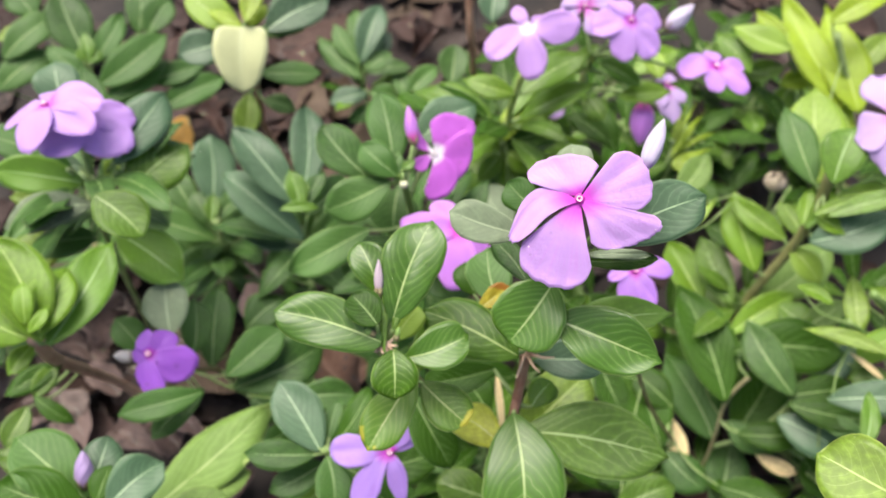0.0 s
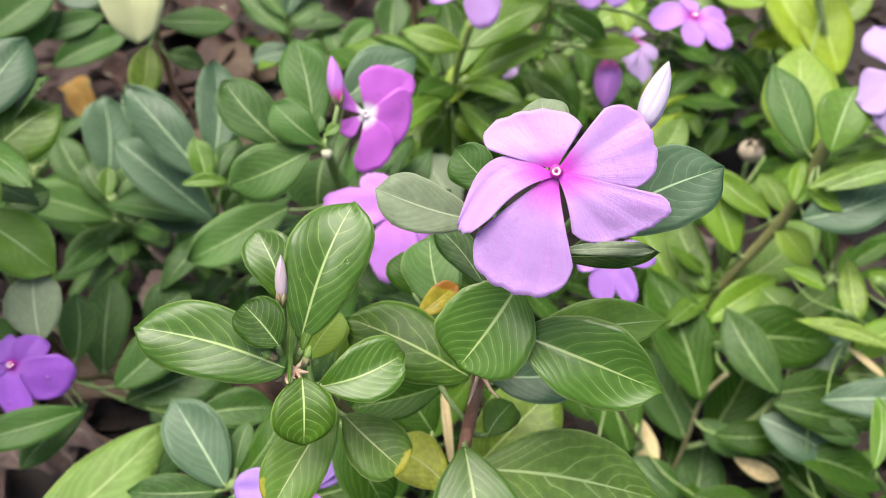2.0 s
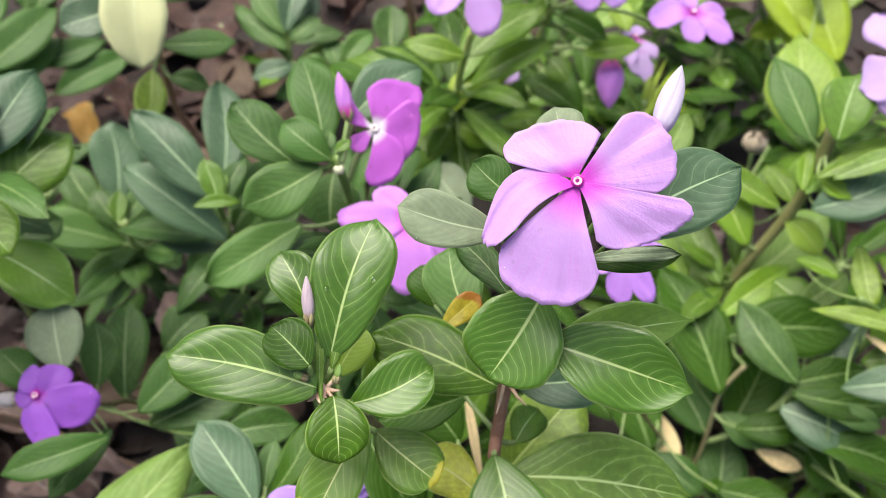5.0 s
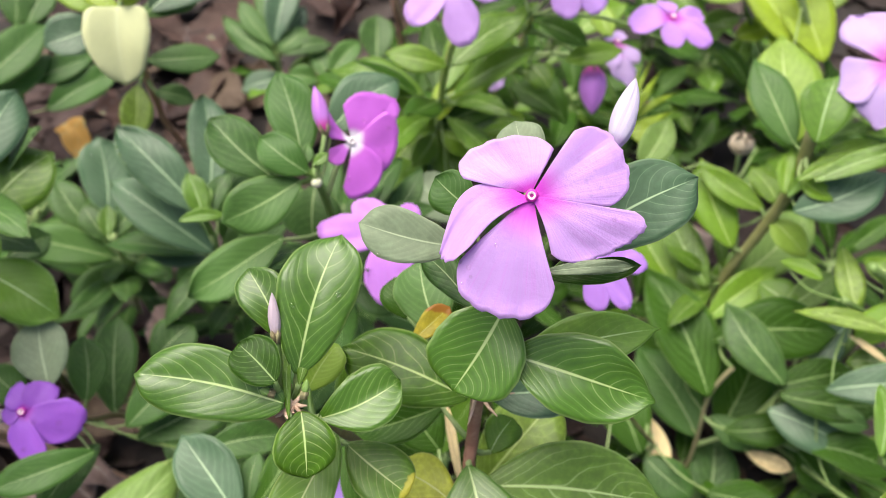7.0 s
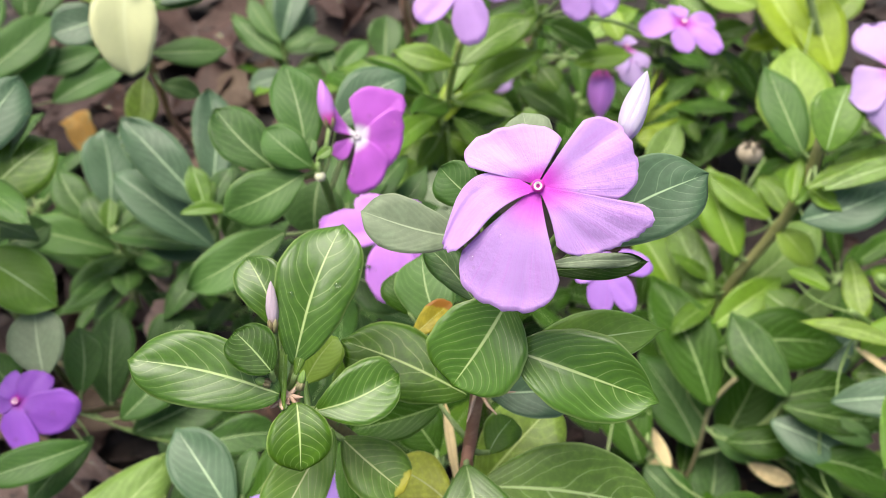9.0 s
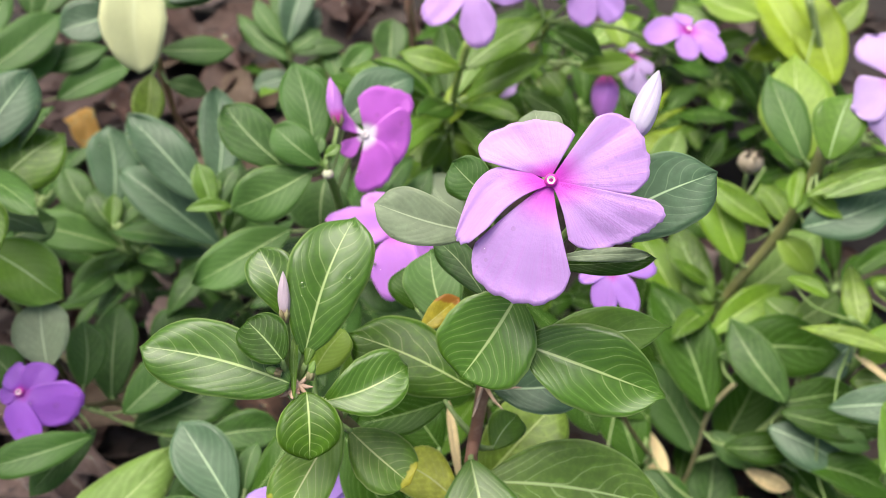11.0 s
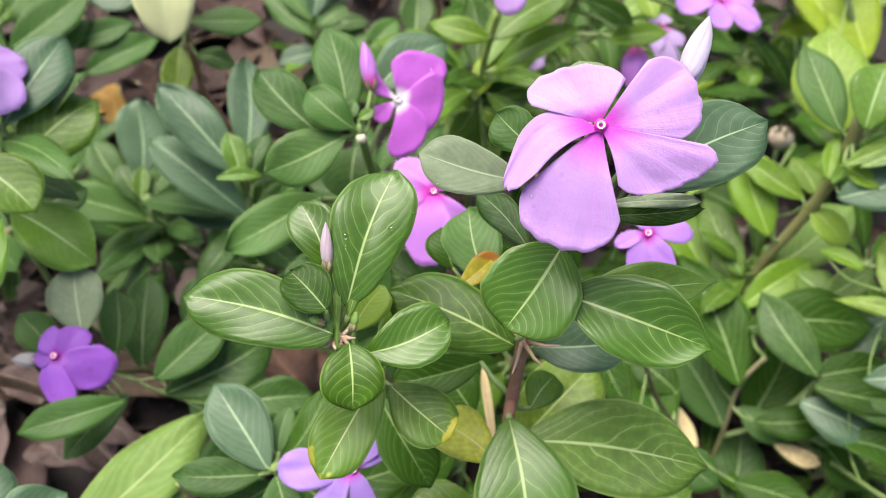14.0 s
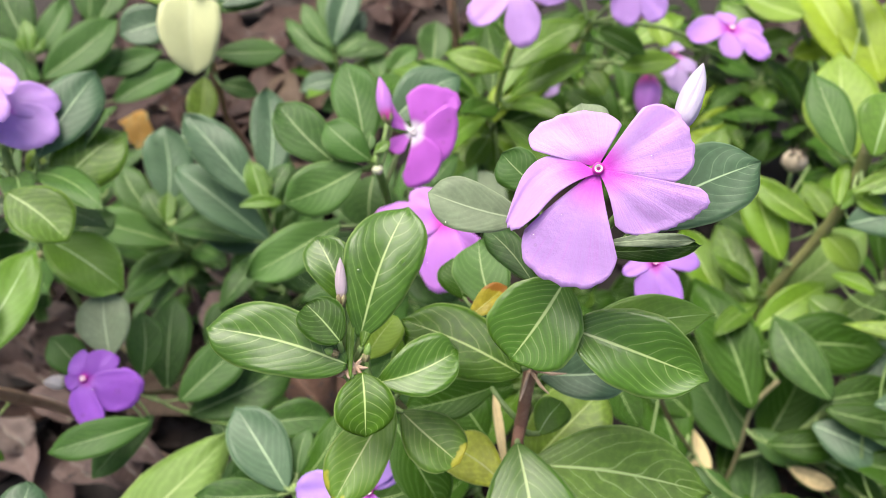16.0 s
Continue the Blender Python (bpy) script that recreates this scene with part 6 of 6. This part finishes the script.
plant_r.leaf((0.1938, 0.2129, 0.1375), (0.2046, 0.1990, 0.1368), (-0.24, -0.31, 0.92), 0.0032, 'T', 0.10, 0.60)
plant_r.leaf((0.1811, 0.1941, 0.1263), (0.2172, 0.1868, 0.1393), (-0.24, -0.31, 0.92), 0.0168, 'B', 0.10, 0.60)
plant_r.leaf((0.1886, 0.1992, 0.0958), (0.2064, 0.1872, 0.1005), (-0.24, -0.31, 0.92), 0.0113, 'C', 0.10, 0.60)
plant_r.leaf((0.2176, 0.2181, 0.1501), (0.1962, 0.2095, 0.1371), (-0.24, -0.31, 0.92), 0.0140, 'I', 0.10, 0.60)
plant_r.leaf((0.2204, 0.2189, 0.1527), (0.2078, 0.2412, 0.1513), (-0.24, -0.31, 0.92), 0.0119, 'I', 0.10, 0.60)
plant_r.leaf((0.2176, 0.2008, 0.1268), (0.1970, 0.2076, 0.1236), (-0.24, -0.31, 0.92), 0.0122, 'M', 0.10, 0.60)
plant_r.low_leaves(1, 'DM', 0.03, 0.6, 0.85)

plant_u = Plant('lanceolate_plant', 'weedy plant with long yellow-green lance-shaped leaves', 'weed plant', (0.2700, 0.4900, 0.0000), '')
plant_u.stem([(0.2590, 0.4555, 0.1463), (0.2762, 0.4456, 0.1119), (0.3041, 0.4520, 0.0650), (0.2700, 0.4900, -0.0040)], .0025, 'green')
plant_u.stem([(0.2461, 0.4739, 0.1096), (0.2800, 0.4737, 0.0571), (0.3057, 0.4572, 0.0433)], .0016, 'green')
plant_u.leaf((0.2737, 0.4284, 0.1040), (0.2429, 0.5180, 0.1381), (-0.27, -0.42, 0.87), 0.0255, 'L', 0.10, 1.12)
plant_u.leaf((0.2788, 0.4231, 0.1061), (0.2692, 0.4997, 0.1362), (-0.25, -0.38, 0.89), 0.0314, 'L', 0.10, 1.12)
plant_u.leaf((0.2800, 0.4213, 0.0915), (0.2512, 0.4867, 0.1108), (-0.25, -0.37, 0.89), 0.0206, 'L', 0.10, 1.17)
plant_u.leaf((0.2553, 0.4612, 0.1511), (0.2931, 0.4688, 0.1652), (-0.24, -0.43, 0.87), 0.0191, 'L', 0.10, 1.12)
plant_u.leaf((0.2376, 0.4641, 0.1275), (0.2027, 0.4870, 0.1299), (-0.22, -0.42, 0.88), 0.0215, 'P', 0.10, 0.92)
plant_u.leaf((0.2062, 0.3164, 0.1474), (0.2096, 0.3656, 0.1723), (-0.27, -0.42, 0.87), 0.0364, 'P', 0.10, 0.87)
plant_u.leaf((0.2418, 0.4717, 0.1209), (0.2230, 0.5036, 0.1315), (-0.22, -0.42, 0.88), 0.0167, 'L', 0.10, 1.02)
plant_u.leaf((0.2420, 0.4708, 0.1070), (0.2118, 0.4688, 0.0988), (-0.21, -0.41, 0.88), 0.0169, 'M', 0.10, 0.92)
plant_u.leaf((0.2421, 0.4696, 0.0929), (0.2688, 0.4725, 0.1006), (-0.21, -0.41, 0.89), 0.0169, 'L', 0.10, 1.02)
plant_u.leaf((0.2715, 0.4770, 0.0599), (0.2348, 0.4711, 0.0483), (-0.22, -0.39, 0.89), 0.0265, 'D', 0.10, 0.92)
plant_u.leaf((0.2801, 0.4680, 0.0393), (0.2522, 0.4384, 0.0201), (-0.22, -0.37, 0.90), 0.0253, 'D', 0.10, 0.92)
plant_u.leaf((0.2545, 0.4775, 0.0865), (0.2404, 0.4556, 0.0731), (-0.22, -0.41, 0.89), 0.0161, 'M', 0.10, 0.92)
plant_u.leaf((0.2891, 0.4626, 0.1131), (0.3128, 0.4807, 0.1282), (-0.25, -0.40, 0.88), 0.0193, 'P', 0.10, 1.02)
plant_u.leaf((0.2142, 0.4597, 0.1109), (0.1947, 0.4912, 0.1213), (-0.19, -0.42, 0.89), 0.0166, 'M', 0.10, 0.82)

plant_v = Plant('grassy_weed', 'tuft of narrow lime-green weed leaves', 'weed plant', (0.1250, 0.3850, 0.0000), '')
plant_v.stem([(0.1310, 0.3492, 0.1490), (0.1376, 0.3583, 0.1174), (0.1250, 0.3850, -0.0040)], .0014, 'green')
plant_v.leaf((0.1324, 0.3466, 0.1403), (0.1530, 0.3715, 0.1509), (-0.12, -0.31, 0.95), 0.0041, 'L', 0.10, 1.22)
plant_v.leaf((0.1324, 0.3466, 0.1403), (0.1593, 0.3581, 0.1474), (-0.12, -0.31, 0.95), 0.0043, 'L', 0.10, 1.22)
plant_v.leaf((0.1317, 0.3479, 0.1414), (0.1436, 0.3756, 0.1518), (-0.12, -0.31, 0.94), 0.0035, 'L', 0.10, 1.22)
plant_v.leaf((0.1324, 0.3454, 0.1393), (0.1558, 0.3494, 0.1434), (-0.12, -0.30, 0.95), 0.0044, 'L', 0.10, 1.22)
plant_v.leaf((0.1307, 0.3474, 0.1410), (0.1254, 0.3740, 0.1489), (-0.12, -0.31, 0.95), 0.0036, 'M', 0.10, 1.22)
plant_v.leaf((0.1297, 0.3417, 0.1428), (0.1473, 0.3594, 0.1506), (-0.12, -0.30, 0.95), 0.0038, 'L', 0.10, 1.22)
plant_v.leaf((0.1303, 0.3392, 0.1407), (0.1433, 0.3377, 0.1421), (-0.15, -0.38, 0.91), 0.0124, 'L', 0.10, 0.87)
plant_v.leaf((0.1307, 0.3441, 0.1382), (0.1176, 0.3580, 0.1411), (-0.12, -0.30, 0.95), 0.0045, 'M', 0.10, 1.22)
plant_v.leaf((0.1338, 0.3528, 0.1390), (0.1518, 0.3820, 0.1507), (-0.12, -0.31, 0.94), 0.0030, 'L', 0.10, 1.22)
plant_v.leaf((0.1354, 0.3465, 0.1337), (0.1665, 0.3505, 0.1388), (-0.12, -0.30, 0.95), 0.0051, 'M', 0.10, 1.22)
plant_v.leaf((0.1277, 0.3393, 0.1407), (0.1087, 0.3382, 0.1373), (-0.14, -0.38, 0.91), 0.0092, 'M', 0.10, 0.92)

plant_x = Plant('seed_stalk', 'thin weed stalk carrying a round tan seed head', 'weed plant', (0.2000, 0.3600, 0.0000), '')
plant_x.stem([(0.2148, 0.3719, 0.0830), (0.2147, 0.3649, 0.0575), (0.2119, 0.3599, 0.0338), (0.2000, 0.3600, -0.0040)], .0012, 'green')
plant_x.stem([(0.2128, 0.3633, 0.0536), (0.2330, 0.3852, 0.0745)], .001, 'green')
plant_x.stem([(0.2058, 0.4309, 0.0737), (0.2086, 0.4140, 0.0334), (0.2123, 0.3605, 0.0330)], .001, 'green')
plant_x.stem([(0.2180, 0.4325, 0.0881), (0.2052, 0.4227, 0.0538)], .0008, 'green')
plant_x.leaf((0.2139, 0.3590, 0.0526), (0.2018, 0.3764, 0.0562), (-0.20, -0.33, 0.92), 0.0152, 'M', 0.10, 0.76)
plant_x.leaf((0.2139, 0.3620, 0.0551), (0.2411, 0.3773, 0.0664), (-0.20, -0.33, 0.92), 0.0108, 'M', 0.10, 0.76)
plant_x.leaf((0.2092, 0.4133, 0.0459), (0.1932, 0.4450, 0.0552), (-0.18, -0.36, 0.92), 0.0161, 'D', 0.10, 0.76)
plant_x.leaf((0.2051, 0.4102, 0.0433), (0.2277, 0.4360, 0.0578), (-0.18, -0.36, 0.92), 0.0153, 'D', 0.10, 0.76)
plant_x.leaf((0.2099, 0.3661, 0.0324), (0.1858, 0.3855, 0.0344), (-0.19, -0.32, 0.93), 0.0199, 'D', 0.10, 0.76)
plant_x.leaf((0.2037, 0.4155, 0.0608), (0.1969, 0.4411, 0.0699), (-0.18, -0.37, 0.91), 0.0117, 'M', 0.10, 0.76)
plant_x.ball((0.2111, 0.3673, 0.0971), 0.0072, seed_mat, 'seed_head', sepal_dark)


# ---- fallen leaves ----
fallen_leaf((-0.2219, 0.2799, 0.0220), (-0.2065, 0.3265, 0.0300), (0.12, -0.15, 0.98), 0.0253, 'X')
fallen_leaf((-0.2370, 0.2585, 0.0200), (-0.2112, 0.2192, 0.0280), (0.13, -0.14, 0.98), 0.0273, 'X')
fallen_leaf((-0.2534, 0.2324, 0.0180), (-0.2244, 0.2491, 0.0260), (0.14, -0.13, 0.98), 0.0210, 'X')
fallen_leaf((-0.1991, 0.2756, 0.0220), (-0.1665, 0.2506, 0.0300), (0.11, -0.15, 0.98), 0.0174, 'V')
fallen_leaf((-0.1569, 0.2201, 0.0200), (-0.1800, 0.2364, 0.0280), (0.09, -0.13, 0.99), 0.0199, 'X')
fallen_leaf((-0.0509, 0.2321, 0.0650), (-0.0767, 0.2578, 0.0730), (0.03, -0.15, 0.99), 0.0244, 'N')
fallen_leaf((-0.0478, 0.2678, 0.0500), (-0.0576, 0.2361, 0.0580), (0.03, -0.17, 0.99), 0.0158, 'N')
fallen_leaf((-0.1180, 0.2963, 0.0850), (-0.0959, 0.2561, 0.0930), (0.07, -0.19, 0.98), 0.0173, 'X')
fallen_leaf((-0.1167, 0.3176, 0.0800), (-0.0937, 0.2880, 0.0880), (0.07, -0.19, 0.98), 0.0142, 'V')
fallen_leaf((-0.2065, 0.5277, 0.0200), (-0.1726, 0.4828, 0.0280), (0.09, -0.24, 0.97), 0.0201, 'R')
fallen_leaf((-0.1367, 0.6109, 0.0200), (-0.1076, 0.5528, 0.0280), (0.06, -0.26, 0.96), 0.0291, 'R')
fallen_leaf((-0.0455, 0.6536, 0.0200), (-0.0106, 0.6034, 0.0280), (0.02, -0.27, 0.96), 0.0304, 'R')
fallen_leaf((-0.2390, 0.6372, 0.0200), (-0.2365, 0.5673, 0.0280), (0.10, -0.26, 0.96), 0.0249, 'R')
fallen_leaf((-0.1002, 0.5047, 0.0200), (-0.1174, 0.4631, 0.0280), (0.05, -0.24, 0.97), 0.0223, 'R')
fallen_leaf((-0.2228, 0.4968, 0.0300), (-0.1926, 0.4506, 0.0380), (0.10, -0.23, 0.97), 0.0193, 'A')
fallen_leaf((-0.1854, 0.3187, 0.0200), (-0.1656, 0.2865, 0.0280), (0.10, -0.17, 0.98), 0.0211, 'V')
fallen_leaf((-0.0284, 0.6019, 0.0200), (0.0020, 0.6243, 0.0280), (0.01, -0.26, 0.96), 0.0242, 'R')
fallen_leaf((0.1962, 0.3382, 0.0300), (0.1867, 0.3565, 0.0380), (-0.11, -0.18, 0.98), 0.0177, 'V')
fallen_leaf((-0.2769, 0.3191, 0.0200), (-0.2484, 0.3225, 0.0280), (0.14, -0.16, 0.98), 0.0216, 'X')
fallen_leaf((-0.2731, 0.2626, 0.0200), (-0.2608, 0.2784, 0.0280), (0.15, -0.14, 0.98), 0.0172, 'V')
fallen_leaf((-0.2341, 0.3210, 0.0300), (-0.1979, 0.3051, 0.0380), (0.13, -0.17, 0.98), 0.0155, 'V')
fallen_leaf((-0.2533, 0.2975, 0.0250), (-0.2117, 0.2751, 0.0330), (0.14, -0.16, 0.98), 0.0165, 'X')
fallen_leaf((-0.1991, 0.2566, 0.0300), (-0.2219, 0.2671, 0.0380), (0.11, -0.15, 0.98), 0.0165, 'X')
fallen_leaf((-0.2138, 0.2343, 0.0300), (-0.2386, 0.2513, 0.0380), (0.12, -0.14, 0.98), 0.0200, 'V')
fallen_leaf((-0.1975, 0.2305, 0.0250), (-0.1645, 0.2137, 0.0330), (0.11, -0.13, 0.98), 0.0177, 'X')
fallen_leaf((-0.2401, 0.2208, 0.0250), (-0.2591, 0.2351, 0.0330), (0.14, -0.13, 0.98), 0.0197, 'X')
fallen_leaf((-0.2763, 0.2803, 0.0250), (-0.2694, 0.2492, 0.0330), (0.15, -0.15, 0.98), 0.0180, 'V')
fallen_leaf((-0.1705, 0.2391, 0.0250), (-0.1336, 0.2237, 0.0330), (0.10, -0.14, 0.99), 0.0160, 'X')
fallen_leaf((-0.2447, 0.3119, 0.0300), (-0.2083, 0.2886, 0.0380), (0.13, -0.17, 0.98), 0.0152, 'X')


# ---- rain drops ----
rain_drop((0.0048, 0.1512, 0.2954), 0.00056, (-0.15, -0.59, 0.79))
rain_drop((-0.0003, 0.2174, 0.2009), 0.00049, (-0.09, -0.71, 0.70))
rain_drop((-0.0002, 0.1553, 0.2817), 0.00049, (-0.18, -0.57, 0.80))
rain_drop((-0.0053, 0.1528, 0.2801), 0.00082, (0.14, -0.47, 0.87))
rain_drop((-0.0070, 0.1517, 0.2797), 0.00036, (0.07, -0.45, 0.89))
rain_drop((-0.0155, 0.1510, 0.2801), 0.00082, (0.02, -0.55, 0.83))
rain_drop((0.0005, 0.2619, 0.2323), 0.00095, (0.15, -0.63, 0.76))
rain_drop((0.0090, 0.2605, 0.2293), 0.00095, (0.29, -0.71, 0.64))
rain_drop((0.0065, 0.2548, 0.2239), 0.00095, (0.26, -0.63, 0.73))
rain_drop((-0.0065, 0.2467, 0.2191), 0.00094, (-0.06, -0.79, 0.61))
rain_drop((0.0079, 0.2659, 0.2327), 0.00072, (0.26, -0.56, 0.79))
rain_drop((-0.1273, 0.1930, 0.1620), 0.00103, (0.08, -0.53, 0.85))
rain_drop((-0.1193, 0.1932, 0.1594), 0.00127, (0.33, -0.61, 0.72))
rain_drop((-0.1126, 0.1971, 0.1602), 0.00103, (0.27, -0.46, 0.84))
rain_drop((-0.1310, 0.1850, 0.1571), 0.00103, (0.09, -0.66, 0.75))
rain_drop((-0.1481, 0.3677, 0.1254), 0.00137, (0.38, -0.33, 0.86))
rain_drop((-0.0780, 0.3344, 0.1635), 0.00090, (0.25, -0.49, 0.84))
rain_drop((-0.0525, 0.2650, 0.2322), 0.00090, (0.15, -0.15, 0.98))
rain_drop((-0.0156, 0.1490, 0.2787), 0.00050, (0.07, -0.60, 0.80))
rain_drop((-0.1381, 0.2640, 0.2205), 0.00091, (0.18, -0.47, 0.87))
rain_drop((-0.1762, 0.2654, 0.2451), 0.00078, (-0.23, -0.06, 0.97))
rain_drop((0.0458, 0.1484, 0.3162), 0.00050, (-0.06, -0.66, 0.75))
rain_drop((0.0440, 0.1463, 0.3142), 0.00050, (-0.13, -0.68, 0.72))
rain_drop((0.0428, 0.1462, 0.3138), 0.00040, (-0.19, -0.73, 0.65))
rain_drop((0.0485, 0.1472, 0.3153), 0.00040, (0.01, -0.65, 0.76))
rain_drop((0.0466, 0.1462, 0.3144), 0.00030, (-0.03, -0.74, 0.67))
rain_drop((0.0476, 0.1497, 0.3176), 0.00030, (-0.08, -0.61, 0.78))
rain_drop((0.0503, 0.1415, 0.3124), 0.00050, (-0.17, -0.76, 0.63))
rain_drop((0.0564, 0.1541, 0.3037), 0.00040, (-0.11, -0.60, 0.79))
rain_drop((0.0225, 0.1406, 0.3024), 0.00060, (-0.45, -0.62, 0.64))
rain_drop((0.0211, 0.1418, 0.3028), 0.00040, (-0.28, -0.75, 0.60))
rain_drop((0.0228, 0.1392, 0.3012), 0.00040, (-0.35, -0.70, 0.62))
rain_drop((0.0281, 0.1422, 0.3067), 0.00050, (-0.18, -0.70, 0.69))
rain_drop((0.0211, 0.1388, 0.2997), 0.00030, (-0.45, -0.59, 0.67))
rain_drop((0.0319, 0.1531, 0.3159), 0.00030, (-0.14, -0.46, 0.88))
rain_drop((0.0545, 0.1393, 0.3106), 0.00040, (-0.26, -0.83, 0.50))


# ---- low plants between the others ----
def young_plant(x, y, height, whorls, looks, reach):
    pl = Plant("periwinkle_plant", "low leafy young periwinkle without flowers", "plant", (x, y, 0.0), "periwinkles in the bed")
    r = pl.rnd
    pl.stem([(x + r.uniform(-0.02, 0.02), y + r.uniform(-0.02, 0.02), height), (x + r.uniform(-0.008, 0.008), y, height * 0.5), (x, y, -0.004)], 0.0015, r.choice(("green", "brown")))
    pl.low_leaves(whorls, looks, reach, 0.0, 0.7)
    return pl


for x, y, height in ((0.06, 0.29, 0.07), (0.10, 0.31, 0.08), (0.13, 0.43, 0.08), (0.165, 0.43, 0.07), (0.275, 0.41, 0.06), (0.02, 0.42, 0.09), (-0.03, 0.36, 0.08), (0.10, 0.20, 0.04), (0.17, 0.15, 0.04),
                     (0.235, 0.27, 0.06), (0.06, 0.14, 0.04), (0.28, 0.33, 0.08), (0.31, 0.42, 0.08), (0.21, 0.52, 0.08), (0.13, 0.53, 0.09), (0.05, 0.53, 0.08), (0.24, 0.16, 0.04), (-0.24, 0.35, 0.07), (-0.28, 0.28, 0.08),
                     (0.235, 0.50, 0.06), (0.24, 0.56, 0.06), (0.265, 0.46, 0.06), (0.185, 0.46, 0.06), (0.10, 0.48, 0.06), (-0.09, 0.315, 0.06), (-0.03, 0.28, 0.06), (-0.155, 0.345, 0.06), (-0.22, 0.40, 0.06),
                     (-0.075, 0.24, 0.05), (-0.03, 0.20, 0.05), (0.02, 0.20, 0.05), (0.05, 0.24, 0.06), (0.16, 0.29, 0.06), (0.20, 0.20, 0.05)):
    young_plant(x, y, height * (0.55 if x > 0.08 and y < 0.35 else 1.0), 3, "DDDDM" if x > 0 else "KKKKC", 0.034 if x > 0.08 and y < 0.35 else 0.042)


# ---- litter ----
def scatter_litter():
    rnd = random.Random(11)
    shapes = []
    for k in range(16):
        me = dead_leaf_mesh(100 + k)
        mat = LITTER[(0, 1, 0, 2, 1, 0, 3, 1, 0, 2, 1, 0, 0, 1, 2, 0)[k]]
        me.materials.append(mat)
        me.materials.append(mat)
        shapes.append(me)
    words = {0: "curled mauve-brown dead leaf lying on the soil", 1: "dry grey-brown dead leaf lying on the soil", 2: "rust-brown curled dead leaf lying on the soil", 3: "tan dead leaf lying on the soil"}
    for k in range(290):
        x, y = rnd.uniform(-0.52, 0.5), rnd.uniform(-0.02, 0.95)
        if rnd.random() < 0.35:
            x, y = rnd.uniform(-0.34, 0.05), rnd.uniform(0.12, 0.75)
        me = rnd.choice(shapes)
        ob = new("dead_leaf", me)
        size = rnd.uniform(0.75, 1.3)
        ob.matrix_world = pose(x, y, ground_height(x, y) + rnd.uniform(0.001, 0.013), rnd.uniform(-26, 26), rnd.uniform(-32, 32), rnd.uniform(0, 360)) @ Matrix.Diagonal((size, size, size * rnd.uniform(0.6, 1.1), 1))
        tagged(ob, words[LITTER.index(me.materials[0])], "dead leaf", "leaf litter")
    for k in range(26):
        x, y, a, length = rnd.uniform(-0.4, 0.4), rnd.uniform(0.1, 0.8), rnd.uniform(0, 6.28), rnd.uniform(0.05, 0.14)
        bm = bmesh.new()
        pts = [Vector((length * (i / 4 - 0.5), 0.004 * math.sin(2 * i + k), 0.002 * math.cos(1.7 * i + k))) for i in range(5)]
        tube(bm, smooth_line(pts, 3), [0.0016 - 0.0008 * i / 12 for i in range(13)], 6)
        ob = part("twig", bm, twig_mat, None)
        ob.matrix_world = pose(x, y, ground_height(x, y) + 0.006, 0, rnd.uniform(-6, 6), math.degrees(a))
        tagged(ob, "thin dark brown twig lying on the litter", "twig", "twigs")
    # the smaller crumbled leaves between them
    small = [dead_leaf_mesh(300 + k) for k in range(6)]
    verts, faces, slots = [], [], []
    for k in range(1500):
        x, y = (rnd.uniform(-0.55, 0.5), rnd.uniform(0.0, 1.0)) if k < 600 else (rnd.gauss(0, 0.6), 0.4 + rnd.gauss(0, 0.6))
        size = rnd.uniform(0.3, 0.8)
        m = pose(x, y, ground_height(x, y) - 0.001, rnd.uniform(-25, 25), rnd.uniform(-25, 25), rnd.uniform(0, 360)) @ Matrix.Diagonal((size, size, size, 1))
        me = rnd.choice(small)
        off, slot = len(verts), rnd.choice((0, 0, 1, 1, 2))
        verts += [m @ v.co for v in me.vertices]
        faces += [[off + i for i in p.vertices] for p in me.polygons]
        slots += [slot] * len(me.polygons)
    me = bpy.data.meshes.new("leaf_litter")
    me.from_pydata(verts, [], faces)
    for mat in LITTER[:3]:
        me.materials.append(mat)
    me.polygons.foreach_set("material_index", slots)
    me.polygons.foreach_set("use_smooth", [True] * len(faces))
    tagged(new("leaf_litter", me), "crumbled brown leaf litter covering the soil", "leaf litter", kind="stuff")


scatter_litter()


# ---- unseen plants added round the view to block low light ----
def unseen_plants():
    rnd = random.Random(5)
    stock = [plant_b, plant_c, plant_d, plant_e, plant_j, plant_k, plant_n, plant_q]
    # out-of-view copies, added so light near the horizon reaches the stems less
    spots = [(-0.50, 0.20), (-0.42, 0.00), (-0.52, 0.42), (-0.60, 0.66), (-0.40, 0.86), (-0.18, 0.92), (0.04, 0.90), (0.26, 0.86), (0.46, 0.72), (0.52, 0.50),
             (0.50, 0.28), (0.44, 0.06), (0.34, -0.14), (-0.30, -0.16), (-0.10, -0.26), (0.12, -0.26), (-0.56, -0.14), (0.58, -0.10), (-0.70, 0.30), (0.70, 0.35)]
    for k, (x, y) in enumerate(spots):
        src = stock[k % len(stock)]
        copy_thing(src.root, pose(x + rnd.uniform(-0.03, 0.03), y + rnd.uniform(-0.03, 0.03), 0, 0, 0, rnd.uniform(0, 360)))


unseen_plants()
